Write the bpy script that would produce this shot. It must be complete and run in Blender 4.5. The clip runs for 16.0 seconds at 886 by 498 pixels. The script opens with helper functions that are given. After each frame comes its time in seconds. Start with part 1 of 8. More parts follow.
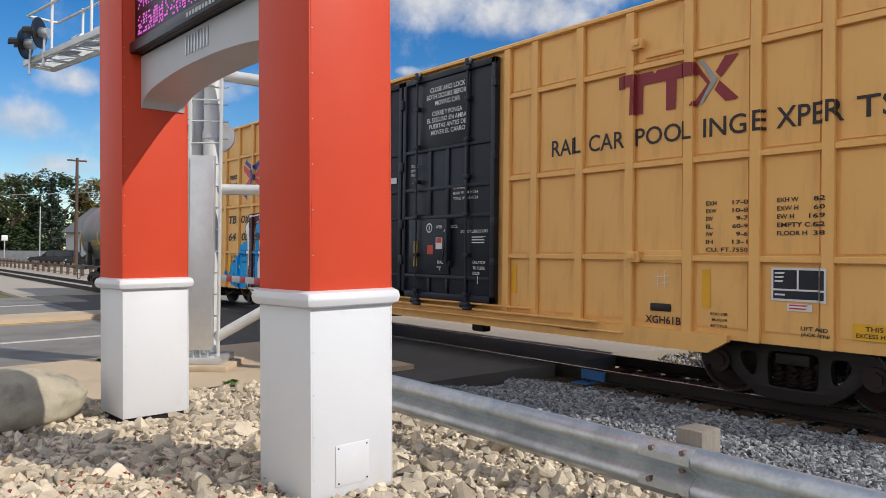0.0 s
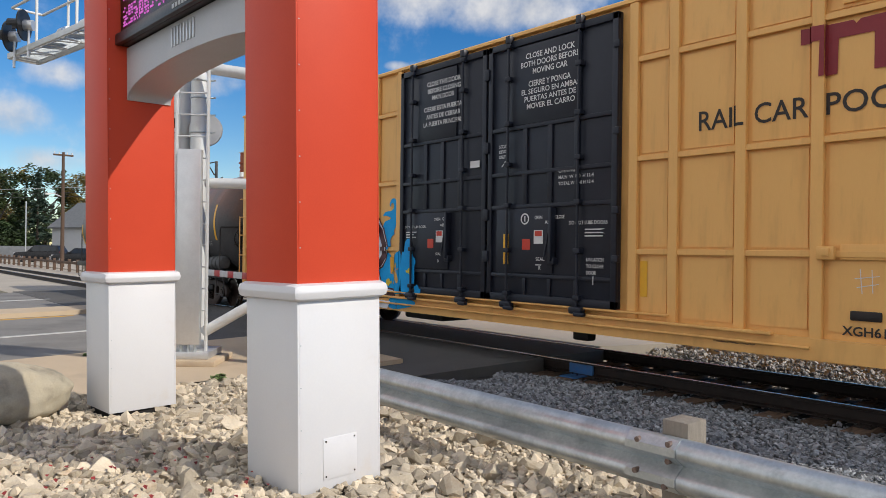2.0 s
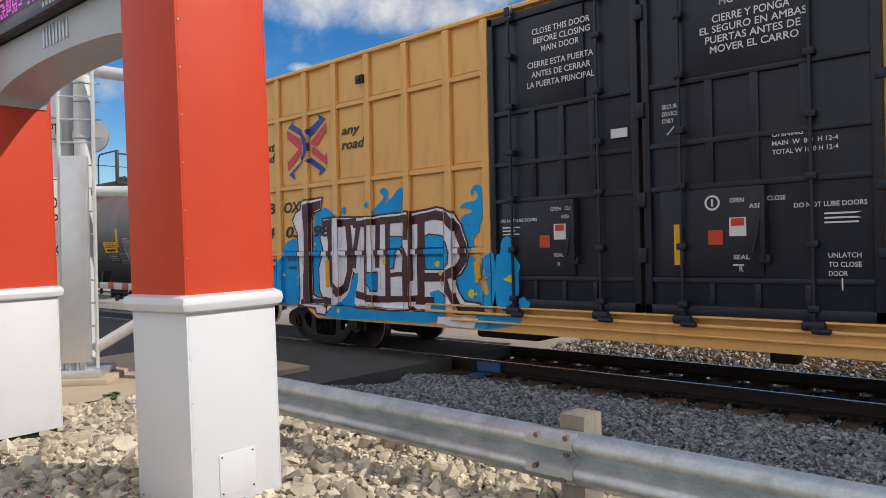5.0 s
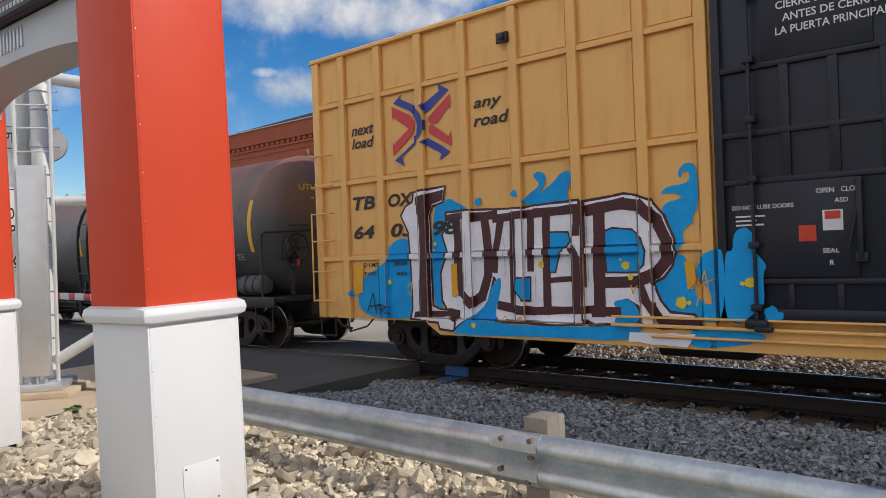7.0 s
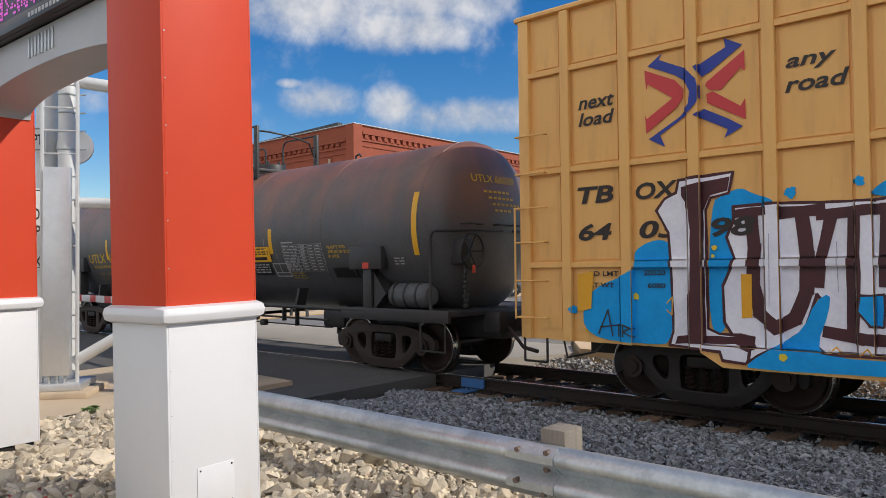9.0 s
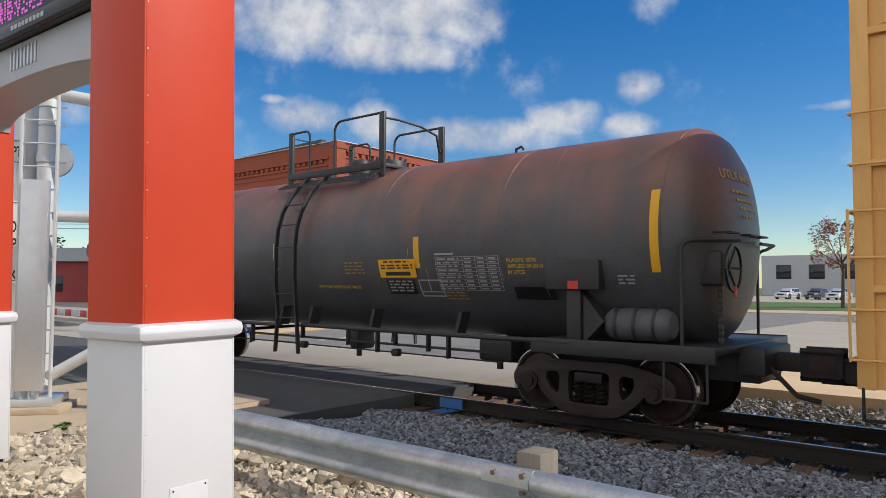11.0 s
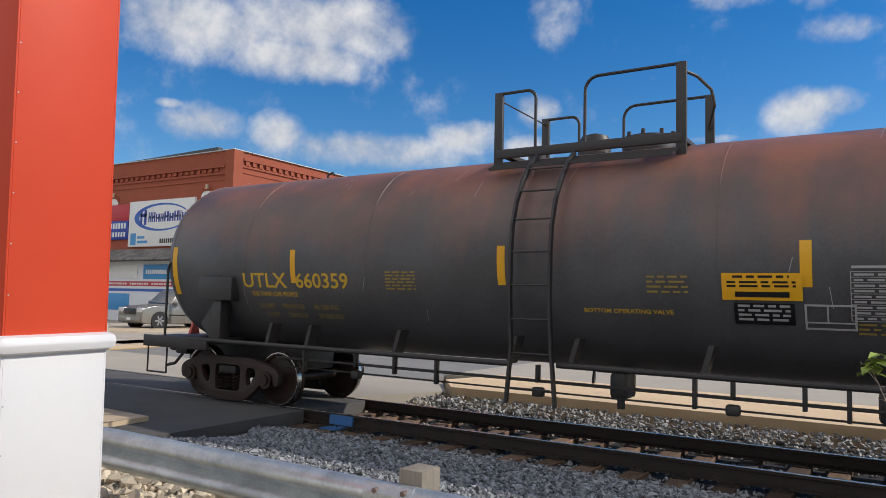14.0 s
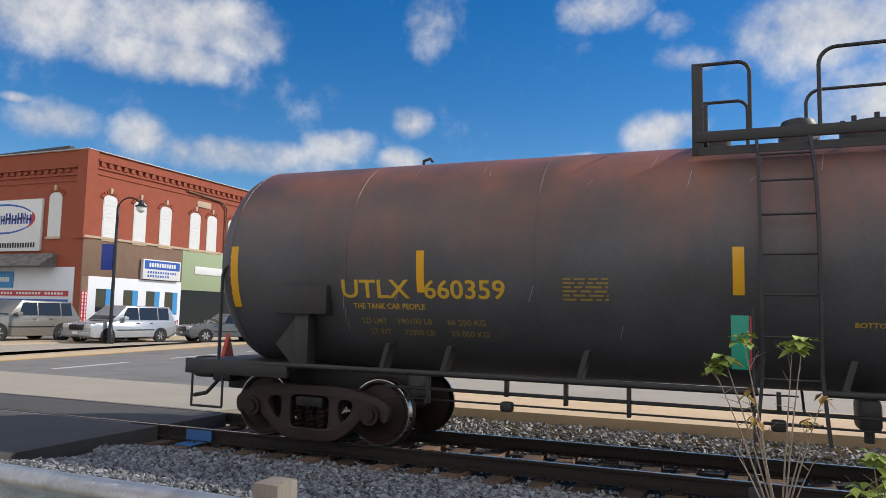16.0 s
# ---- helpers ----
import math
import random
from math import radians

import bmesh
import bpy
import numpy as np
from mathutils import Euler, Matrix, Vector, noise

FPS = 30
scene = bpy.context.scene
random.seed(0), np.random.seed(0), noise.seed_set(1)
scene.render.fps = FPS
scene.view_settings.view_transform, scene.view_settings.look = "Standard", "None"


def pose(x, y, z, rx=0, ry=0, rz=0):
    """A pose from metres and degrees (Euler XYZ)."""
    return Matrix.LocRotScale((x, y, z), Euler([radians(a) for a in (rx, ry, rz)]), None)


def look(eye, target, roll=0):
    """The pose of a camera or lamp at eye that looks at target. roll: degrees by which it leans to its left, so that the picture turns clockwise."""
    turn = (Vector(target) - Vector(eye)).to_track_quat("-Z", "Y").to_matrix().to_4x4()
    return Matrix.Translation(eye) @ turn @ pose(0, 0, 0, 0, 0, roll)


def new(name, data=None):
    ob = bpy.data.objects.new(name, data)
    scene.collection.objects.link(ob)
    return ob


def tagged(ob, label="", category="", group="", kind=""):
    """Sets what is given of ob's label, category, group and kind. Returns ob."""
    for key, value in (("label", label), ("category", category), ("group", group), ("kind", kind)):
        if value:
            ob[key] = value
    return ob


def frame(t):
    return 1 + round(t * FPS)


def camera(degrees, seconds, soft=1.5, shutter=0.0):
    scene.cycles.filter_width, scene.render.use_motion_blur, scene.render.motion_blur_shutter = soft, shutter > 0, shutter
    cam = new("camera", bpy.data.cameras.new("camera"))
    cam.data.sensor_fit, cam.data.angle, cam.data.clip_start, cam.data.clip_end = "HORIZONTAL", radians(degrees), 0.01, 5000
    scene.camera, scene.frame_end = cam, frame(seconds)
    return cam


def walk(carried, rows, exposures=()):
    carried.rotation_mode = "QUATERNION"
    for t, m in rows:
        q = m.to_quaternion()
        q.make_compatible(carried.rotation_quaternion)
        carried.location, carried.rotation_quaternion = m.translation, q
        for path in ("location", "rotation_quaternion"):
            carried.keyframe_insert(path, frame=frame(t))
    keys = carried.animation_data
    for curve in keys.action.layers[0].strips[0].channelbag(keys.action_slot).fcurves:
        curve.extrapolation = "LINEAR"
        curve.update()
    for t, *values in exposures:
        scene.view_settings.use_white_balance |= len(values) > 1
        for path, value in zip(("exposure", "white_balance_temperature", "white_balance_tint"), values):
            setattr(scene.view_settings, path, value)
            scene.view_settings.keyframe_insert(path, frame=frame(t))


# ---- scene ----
# ---- camera and its walk ----
PATH = (
    (0.0, 0.006, 0.009, 1.719, 50.40, 0.38, 0.68),
    (0.5, 0.002, 0.016, 1.709, 51.16, 0.42, 0.30),
    (1.0, 0.007, 0.026, 1.701, 51.04, -0.07, 0.27),
    (1.5, 0.007, 0.025, 1.700, 50.31, -0.24, 0.59),
    (2.0, 0.010, 0.021, 1.701, 49.56, 0.03, 0.68),
    (2.5, 0.007, 0.022, 1.695, 49.17, 0.07, 0.57),
    (3.0, 0.001, 0.023, 1.694, 48.81, -0.06, 0.55),
    (3.5, 0.003, 0.021, 1.689, 48.11, -0.04, 0.30),
    (4.0, 0.022, 0.042, 1.693, 46.64, 0.03, -0.00),
    (4.2, 0.019, 0.060, 1.695, 45.77, 0.03, -0.23),
    (6.3, 0.110, 0.133, 1.737, 39.68, 0.36, -2.33),
    (6.5, 0.106, 0.133, 1.733, 39.72, 0.43, -2.47),
    (7.0, 0.098, 0.109, 1.727, 40.03, 0.36, -2.05),
    (7.5, 0.091, 0.126, 1.714, 40.52, 0.30, -1.64),
    (8.0, 0.087, 0.124, 1.701, 40.85, 0.62, -1.38),
    (8.5, 0.084, 0.105, 1.701, 41.00, 0.97, -1.03),
    (9.0, 0.073, 0.118, 1.691, 41.44, 1.43, -0.63),
    (9.2, 0.066, 0.116, 1.694, 41.47, 1.59, -0.44),
    (11.5, 0.116, 0.106, 1.712, 38.82, 3.30, 0.30),
    (12.0, 0.127, 0.121, 1.714, 37.24, 3.68, 0.22),
    (12.5, 0.125, 0.122, 1.718, 36.01, 3.91, 0.41),
    (13.0, 0.134, 0.123, 1.714, 34.96, 3.99, 0.60),
    (13.5, 0.142, 0.129, 1.717, 33.60, 4.10, 1.06),
    (14.0, 0.161, 0.136, 1.718, 32.09, 4.26, 1.49),
    (14.5, 0.177, 0.135, 1.721, 30.95, 4.53, 1.49),
    (15.0, 0.177, 0.149, 1.717, 29.43, 4.83, 1.37),
    (15.5, 0.163, 0.202, 1.711, 26.89, 5.22, 1.33),
    (16.0, 0.163, 0.263, 1.686, 22.09, 5.27, 1.25),
)
EXPOSURE, KELVIN = -0.04, 6700
cam = camera(62.85, 16.0, soft=0.8)
walk(cam, [(t, pose(x, y, z, 90 + p, 0, yaw) @ pose(0, 0, 0, 0, 0, r)) for t, x, y, z, yaw, p, r in PATH], exposures=((0, EXPOSURE, KELVIN, 10), (16, EXPOSURE, KELVIN, 10)))

# the train's way along its track, in metres, time by time
RUN = ((0, 0.01), (0.5, 0.66), (1, 1.31), (1.5, 1.94), (2, 2.57), (2.5, 3.22), (3, 3.93), (3.5, 4.66), (4, 5.38), (4.2, 5.67),
       (5.25, 7.29), (6.3, 9.11), (6.5, 9.48), (7, 10.45), (7.5, 11.38), (8, 12.31), (8.5, 13.24), (9, 14.21), (9.2, 14.61),
       (10.35, 16.98), (11.5, 19.47), (12, 20.57), (12.5, 21.69), (13, 22.80), (13.5, 23.90), (14, 24.99), (14.5, 26.06),
       (15, 27.11), (15.5, 28.17), (16, 29.20))
TY = 9.60          # the track's centre line
GZ = 0.2           # top of the gravel bed

# ---- world and sun ----
SUN_AZ, SUN_EL = 28.0, 36.0      # from +x towards +y, above the horizon
world = bpy.data.worlds.new("world")
scene.world = world
world.use_nodes = True
wn, wl = world.node_tree.nodes, world.node_tree.links
wn.clear()


def wnode(kind, **kw):
    n = wn.new(kind)
    for k, v in kw.items():
        n.inputs[k].default_value = v
    return n


def wmath(op, a, b=None, c=None, clamp=False):
    n = wn.new("ShaderNodeMath")
    n.operation, n.use_clamp = op, clamp
    for i, v in enumerate((a, b, c)):
        if v is None:
            continue
        if isinstance(v, (int, float)):
            n.inputs[i].default_value = v
        else:
            wl.new(v, n.inputs[i])
    return n.outputs[0]


w_out = wn.new("ShaderNodeOutputWorld")
w_bg = wn.new("ShaderNodeBackground")
w_sky = wn.new("ShaderNodeTexSky")
w_sky.sky_type, w_sky.sun_disc = "NISHITA", False
w_sky.sun_elevation, w_sky.sun_rotation = radians(SUN_EL), radians(90 - SUN_AZ)
w_sky.air_density, w_sky.dust_density, w_sky.ozone_density = 1.0, 0.1, 3.0
SKY_STRENGTH = 0.138
w_bg.inputs["Strength"].default_value = SKY_STRENGTH
w_tc = wn.new("ShaderNodeTexCoord")
w_sep = wn.new("ShaderNodeSeparateXYZ")
wl.new(w_tc.outputs["Generated"], w_sep.inputs[0])
# clouds: soft heaps at their places in the sky (degrees round and up, half widths, thickness), broken by noise
CLOUDS = ((142.0, 19.9, 8.5, 3.1, 1.0), (132.5, 20.9, 10.7, 3.1, 1.0), (132.8, 18.3, 5.4, 2.3, 1.0), (141.1, 12.9, 3.8, 1.9, 1.0), (135.2, 12.6, 2.9, 2.1, 1.0), (128.7, 11.8, 10.7, 1.9, 1.0), (119.7, 13.5, 2.5, 1.1, 0.8), (114.8, 15.2, 2.1, 1.6, 0.95), (115.4, 12.2, 2.7, 1.2, 0.9), (113.8, 22.0, 2.5, 2.8, 0.55), (99.9, 23.2, 4.5, 1.9, 0.75), (94.5, 21.9, 2.2, 1.2, 0.6), (94.6, 14.5, 3.8, 1.5, 0.95), (83.4, 20.5, 8.5, 3.8, 1.0), (92.1, 19.4, 2.2, 1.1, 0.6), (101.7, 12.6, 2.2, 0.4, 0.8))
CLOUDS2 = ((95.5, 14.1, 3.3, 2.0, 1.0), (94.0, 19.2, 2.7, 1.3, 0.6), (120.7, 12.9, 3.6, 1.6, 0.9), (101.5, 12.5, 1.8, 0.4, 0.7), (135.4, 18.2, 5.4, 2.1, 1.0), (143.2, 14.1, 1.3, 0.5, 0.9), (171.1, 8.7, 4.2, 1.8, 0.85), (167.6, 11.8, 2.7, 1.3, 0.75), (168.7, 5.9, 3.6, 1.1, 0.7), (170.9, 4.7, 2.7, 0.7, 0.7), (141.7, 19.1, 3.1, 0.7, 0.8), (157.5, 12.3, 2.7, 1.3, 0.6), (60, 14, 12, 5, 0.9), (80, 15.0, 7, 4.0, 0.9), (190, 25, 14, 6, 0.8))
w_az = wmath("MULTIPLY", wmath("ARCTAN2", w_sep.outputs["Y"], w_sep.outputs["X"]), 57.29578)
w_az = wmath("ADD", w_az, wmath("MULTIPLY", wmath("LESS_THAN", w_az, 0.0), 360.0))
w_el = wmath("MULTIPLY", wmath("ARCSINE", w_sep.outputs["Z"]), 57.29578)
w_warp = wnode("ShaderNodeTexNoise", Scale=9.0, Detail=5.0, Roughness=0.62)
wl.new(w_tc.outputs["Generated"], w_warp.inputs["Vector"])
w_fine = wnode("ShaderNodeTexNoise", Scale=26.0, Detail=6.0, Roughness=0.6)
wl.new(w_tc.outputs["Generated"], w_fine.inputs["Vector"])
w_sum = 0.0
for a, e, wa, we, k in CLOUDS + CLOUDS2:
    da = wmath("DIVIDE", wmath("SUBTRACT", w_az, a), wa)
    de = wmath("DIVIDE", wmath("SUBTRACT", w_el, e), we)
    g = wmath("SUBTRACT", 1.0, wmath("ADD", wmath("MULTIPLY", da, da), wmath("MULTIPLY", de, de)))
    w_sum = wmath("MAXIMUM", w_sum, wmath("MULTIPLY", g, k))
w_wob = wmath("ADD", wmath("MULTIPLY", wmath("SUBTRACT", w_warp.outputs["Fac"], 0.5), 1.9), wmath("MULTIPLY", wmath("SUBTRACT", w_fine.outputs["Fac"], 0.5), 1.1))
w_den = wmath("ADD", wmath("MULTIPLY", w_sum, 1.1), w_wob)
w_cov = wn.new("ShaderNodeMapRange")
w_cov.interpolation_type = "SMOOTHSTEP"
w_cov.inputs["From Min"].default_value, w_cov.inputs["From Max"].default_value = 0.02, 1.4
wl.new(w_den, w_cov.inputs["Value"])
# unseen broken cloud added behind the camera, to fill the train's shaded side
w_back = wnode("ShaderNodeTexNoise", Scale=3.0, Detail=6.0, Roughness=0.55)
wl.new(w_tc.outputs["Generated"], w_back.inputs["Vector"])
w_bk = wn.new("ShaderNodeMapRange")
w_bk.inputs["From Min"].default_value, w_bk.inputs["From Max"].default_value = 0.36, 0.50
wl.new(w_back.outputs["Fac"], w_bk.inputs["Value"])
w_side = wn.new("ShaderNodeMapRange")
w_side.inputs["From Min"].default_value, w_side.inputs["From Max"].default_value = 0.10, -0.15
wl.new(w_sep.outputs["Y"], w_side.inputs["Value"])
w_all = wmath("MAXIMUM", w_cov.outputs[0], wmath("MULTIPLY", w_bk.outputs[0], w_side.outputs[0]))
# lit tops, greyer middles
w_tone = wn.new("ShaderNodeMix")
w_tone.data_type = "RGBA"
w_tone.inputs["A"].default_value, w_tone.inputs["B"].default_value = (3.1, 3.4, 4.0, 1), (5.9, 6.0, 6.25, 1)
w_tn = wn.new("ShaderNodeMapRange")
w_tn.inputs["From Min"].default_value, w_tn.inputs["From Max"].default_value = 0.30, 0.68
wl.new(wmath("ADD", wmath("MULTIPLY", w_warp.outputs["Fac"], 0.85), wmath("MULTIPLY", w_fine.outputs["Fac"], 0.15)), w_tn.inputs["Value"])
wl.new(w_tn.outputs[0], w_tone.inputs["Factor"])
w_hs = wn.new("ShaderNodeHueSaturation")
w_hs.inputs["Hue"].default_value, w_hs.inputs["Saturation"].default_value, w_hs.inputs["Value"].default_value = 0.507, 1.42, 0.90
wl.new(w_sky.outputs["Color"], w_hs.inputs["Color"])
w_mix = wn.new("ShaderNodeMix")
w_mix.data_type = "RGBA"
wl.new(w_all, w_mix.inputs["Factor"])
wl.new(w_hs.outputs["Color"], w_mix.inputs["A"])
# that added cloud is set brighter than the visible heaps, as fill light
w_fill = wn.new("ShaderNodeMix")
w_fill.data_type = "RGBA"
w_fill.inputs["B"].default_value = (7.2, 7.3, 7.6, 1)
wl.new(w_side.outputs[0], w_fill.inputs["Factor"])
wl.new(w_tone.outputs["Result"], w_fill.inputs["A"])
wl.new(w_fill.outputs["Result"], w_mix.inputs["B"])
wl.new(w_mix.outputs["Result"], w_bg.inputs["Color"])
wl.new(w_bg.outputs[0], w_out.inputs[0])

sun = new("sun", bpy.data.lights.new("sun", "SUN"))
sun.data.energy, sun.data.angle, sun.data.color = 3.7, radians(0.5), (1.0, 0.95, 0.87)
SUN_DIR = Vector((math.cos(radians(SUN_EL)) * math.cos(radians(SUN_AZ)), math.cos(radians(SUN_EL)) * math.sin(radians(SUN_AZ)), math.sin(radians(SUN_EL))))
sun.matrix_world = look(SUN_DIR * 60, (0, 0, 0))


# ---- materials ----
def material(name, base, second=None, rough=0.6, metal=0.0, scale=8.0, fine=60.0, bump=0.15, amount=0.5, tint=0.0, stretch=(1, 1, 1), stain=None, stain_scale=1.2, stain_at=(0.55, 0.75), coord="Object", spec=0.5):
    """A weathered surface: two scales of colour change, optional stains, fine relief; tint varies it from piece to piece."""
    m = bpy.data.materials.new(name)
    m.use_nodes = True
    n, l = m.node_tree.nodes, m.node_tree.links
    b = n["Principled BSDF"]
    second = second or tuple(c * 0.75 for c in base)
    tc, mp = n.new("ShaderNodeTexCoord"), n.new("ShaderNodeMapping")
    mp.inputs["Scale"].default_value = stretch
    l.new(tc.outputs[coord], mp.inputs["Vector"])

    def noise_at(s, detail):
        t = n.new("ShaderNodeTexNoise")
        t.inputs["Scale"].default_value, t.inputs["Detail"].default_value = s, detail
        t.inputs["Roughness"].default_value = 0.6
        l.new(mp.outputs[0], t.inputs["Vector"])
        return t.outputs["Fac"]

    def ramp(v, lo, hi):
        r = n.new("ShaderNodeMapRange")
        r.inputs["From Min"].default_value, r.inputs["From Max"].default_value = lo, hi
        l.new(v, r.inputs["Value"])
        return r.outputs[0]

    def mix(f, a, bb):
        x = n.new("ShaderNodeMix")
        x.data_type = "RGBA"
        for sock, v in ((x.inputs["Factor"], f), (x.inputs["A"], a), (x.inputs["B"], bb)):
            if isinstance(v, tuple):
                sock.default_value = (*v, 1)
            elif isinstance(v, (int, float)):
                sock.default_value = v
            else:
                l.new(v, sock)
        return x.outputs["Result"]

    big, small = noise_at(scale, 4), noise_at(fine, 3)
    f = n.new("ShaderNodeMath")
    f.operation = "MULTIPLY_ADD"
    l.new(ramp(big, 0.35, 0.65), f.inputs[0])
    f.inputs[1].default_value = amount
    g = n.new("ShaderNodeMath")
    g.operation = "MULTIPLY"
    l.new(ramp(small, 0.3, 0.7), g.inputs[0])
    g.inputs[1].default_value = amount * 0.6
    l.new(g.outputs[0], f.inputs[2])
    f.use_clamp = True
    col = mix(f.outputs[0], base, second)
    if stain:
        col = mix(ramp(noise_at(stain_scale, 6), *stain_at), col, stain)
    if tint:
        oi = n.new("ShaderNodeObjectInfo")
        gi = n.new("ShaderNodeNewGeometry")
        ad = n.new("ShaderNodeMath")
        ad.operation = "ADD"
        l.new(oi.outputs["Random"], ad.inputs[0]), l.new(gi.outputs["Random Per Island"], ad.inputs[1])
        fr = n.new("ShaderNodeMath")
        fr.operation = "FRACT"
        l.new(ad.outputs[0], fr.inputs[0])
        hs = n.new("ShaderNodeHueSaturation")
        v = n.new("ShaderNodeMapRange")
        v.inputs["To Min"].default_value, v.inputs["To Max"].default_value = 1 - tint, 1 + tint
        l.new(fr.outputs[0], v.inputs["Value"]), l.new(v.outputs[0], hs.inputs["Value"])
        l.new(col, hs.inputs["Color"])
        col = hs.outputs["Color"]
    l.new(col, b.inputs["Base Color"])
    rr = n.new("ShaderNodeMapRange")
    rr.inputs["To Min"].default_value, rr.inputs["To Max"].default_value = max(rough - 0.1, 0.03), min(rough + 0.12, 1)
    l.new(small, rr.inputs["Value"]), l.new(rr.outputs[0], b.inputs["Roughness"])
    b.inputs["Metallic"].default_value = metal
    b.inputs["Specular IOR Level"].default_value = spec
    if bump:
        bp = n.new("ShaderNodeBump")
        bp.inputs["Strength"].default_value, bp.inputs["Distance"].default_value = bump, 0.01
        l.new(small, bp.inputs["Height"]), l.new(bp.outputs[0], b.inputs["Normal"])
    return m


def glow(name, color, strength):
    m = bpy.data.materials.new(name)
    m.use_nodes = True
    b = m.node_tree.nodes["Principled BSDF"]
    b.inputs["Base Color"].default_value = (*[c * 0.3 for c in color], 1)
    b.inputs["Emission Color"].default_value, b.inputs["Emission Strength"].default_value = (*color, 1), strength
    return m


def glass(name, color=(0.02, 0.025, 0.03), rough=0.05):
    m = bpy.data.materials.new(name)
    m.use_nodes = True
    b = m.node_tree.nodes["Principled BSDF"]
    b.inputs["Base Color"].default_value, b.inputs["Roughness"].default_value = (*color, 1), rough
    return m


TAN = material("tan car paint", (0.84, 0.475, 0.15), (0.77, 0.425, 0.13), 0.5, scale=1.3, fine=40, bump=0.05, amount=0.5, stain=(0.64, 0.345, 0.105), stain_scale=2.4, stain_at=(0.52, 0.82), stretch=(1.6, 1, 0.35))
BLACKDOOR = material("black door paint", (0.011, 0.014, 0.024), (0.021, 0.025, 0.037), 0.40, scale=2, bump=0.06, spec=0.35)
TANK = material("tank paint", (0.028, 0.028, 0.031), (0.04, 0.037, 0.035), 0.42, scale=1.2, fine=30, bump=0.05)
DARKSTEEL = material("dark running gear steel", (0.010, 0.009, 0.009), (0.024, 0.018, 0.015), 0.6, scale=6, bump=0.2)
WHEEL = material("wheel steel", (0.022, 0.013, 0.011), (0.045, 0.024, 0.017), 0.5, metal=0.3, scale=5)
TREAD = material("polished tread", (0.5, 0.5, 0.5), rough=0.25, metal=1.0, bump=0)
RAILTOP = material("polished rail head", (0.45, 0.43, 0.42), (0.3, 0.28, 0.27), rough=0.22, metal=1.0, bump=0.02)
RAILSIDE = material("rusty rail web", (0.013, 0.010, 0.009), (0.032, 0.019, 0.013), 0.75, scale=6, bump=0.3)
TIE = material("weathered tie wood", (0.22, 0.135, 0.085), (0.05, 0.034, 0.027), 0.85, scale=3, fine=50, bump=0.6, tint=0.65, stretch=(8, 1, 8))
REDPANEL = material("red sign panel", (0.66, 0.075, 0.033), (0.60, 0.062, 0.028), 0.5, scale=1.5, fine=80, bump=0.02, spec=0.22)
WHITEPANEL = material("white sign panel", (0.69, 0.69, 0.70), (0.64, 0.64, 0.66), 0.4, scale=1.5, fine=60, bump=0.03, stain=(0.62, 0.57, 0.52), stain_scale=3, stain_at=(0.62, 0.85))
ARCH = material("grey arch panel", (0.52, 0.53, 0.55), (0.46, 0.47, 0.49), 0.45, scale=2, bump=0.03)
BLACK = material("black plastic", (0.009, 0.009, 0.010), rough=0.35, bump=0.05)
GALV = material("galvanised steel", (0.60, 0.64, 0.65), (0.40, 0.44, 0.46), 0.38, metal=0.65, scale=4, fine=45, bump=0.08, amount=0.8, stain=(0.20, 0.21, 0.22), stain_scale=3, stain_at=(0.58, 0.8))
ALU = material("aluminium", (0.66, 0.67, 0.68), (0.56, 0.57, 0.58), 0.38, metal=0.7, scale=6, bump=0.05)
SILVER = material("silver painted steel", (0.72, 0.73, 0.72), (0.6, 0.61, 0.6), 0.45, metal=0.2, scale=5, bump=0.05)
POST = material("weathered post wood", (0.30, 0.265, 0.22), (0.19, 0.165, 0.135), 0.9, scale=5, fine=70, bump=0.6, stretch=(6, 6, 0.8))
ASPHALT = material("worn asphalt", (0.235, 0.222, 0.205), (0.18, 0.17, 0.158), 0.9, scale=0.8, fine=90, bump=0.5, stain=(0.13, 0.123, 0.115), stain_scale=0.5, stain_at=(0.5, 0.75), coord="Object")
NEWASPHALT = material("dark crossing asphalt", (0.105, 0.10, 0.095), (0.07, 0.067, 0.064), 0.9, scale=1.5, fine=110, bump=0.7)
CONCRETE = material("pale concrete", (0.54, 0.42, 0.29), (0.45, 0.35, 0.24), 0.88, scale=1.2, fine=80, bump=0.3, stain=(0.36, 0.28, 0.20), stain_scale=0.9, stain_at=(0.55, 0.8))
WALKTAN = material("warm tan concrete", (0.74, 0.54, 0.33), (0.62, 0.44, 0.26), 0.88, scale=1.2, fine=80, bump=0.3, stain=(0.42, 0.29, 0.17), stain_scale=0.9, stain_at=(0.6, 0.85))
ROADCONC = material("pale road surface", (0.43, 0.375, 0.30), (0.34, 0.30, 0.245), 0.9, scale=0.6, fine=60, bump=0.3)
STONE = material("pale limestone", (0.62, 0.535, 0.405), (0.40, 0.33, 0.24), 0.9, scale=9, fine=80, bump=0.7, tint=0.42, stain=(0.42, 0.25, 0.12), stain_scale=5, stain_at=(0.60, 0.80))
# the two bed colours are much darker than the stones lying on them
STONE_BED = material("dark gravel bed", (0.075, 0.062, 0.047), (0.04, 0.033, 0.026), 0.95, scale=12, fine=70, bump=1.0)
BALLAST = material("grey ballast", (0.29, 0.305, 0.32), (0.135, 0.142, 0.15), 0.8, scale=16, fine=90, bump=0.6, tint=0.62)
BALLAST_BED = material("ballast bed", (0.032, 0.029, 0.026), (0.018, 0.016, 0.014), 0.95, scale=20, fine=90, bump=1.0)
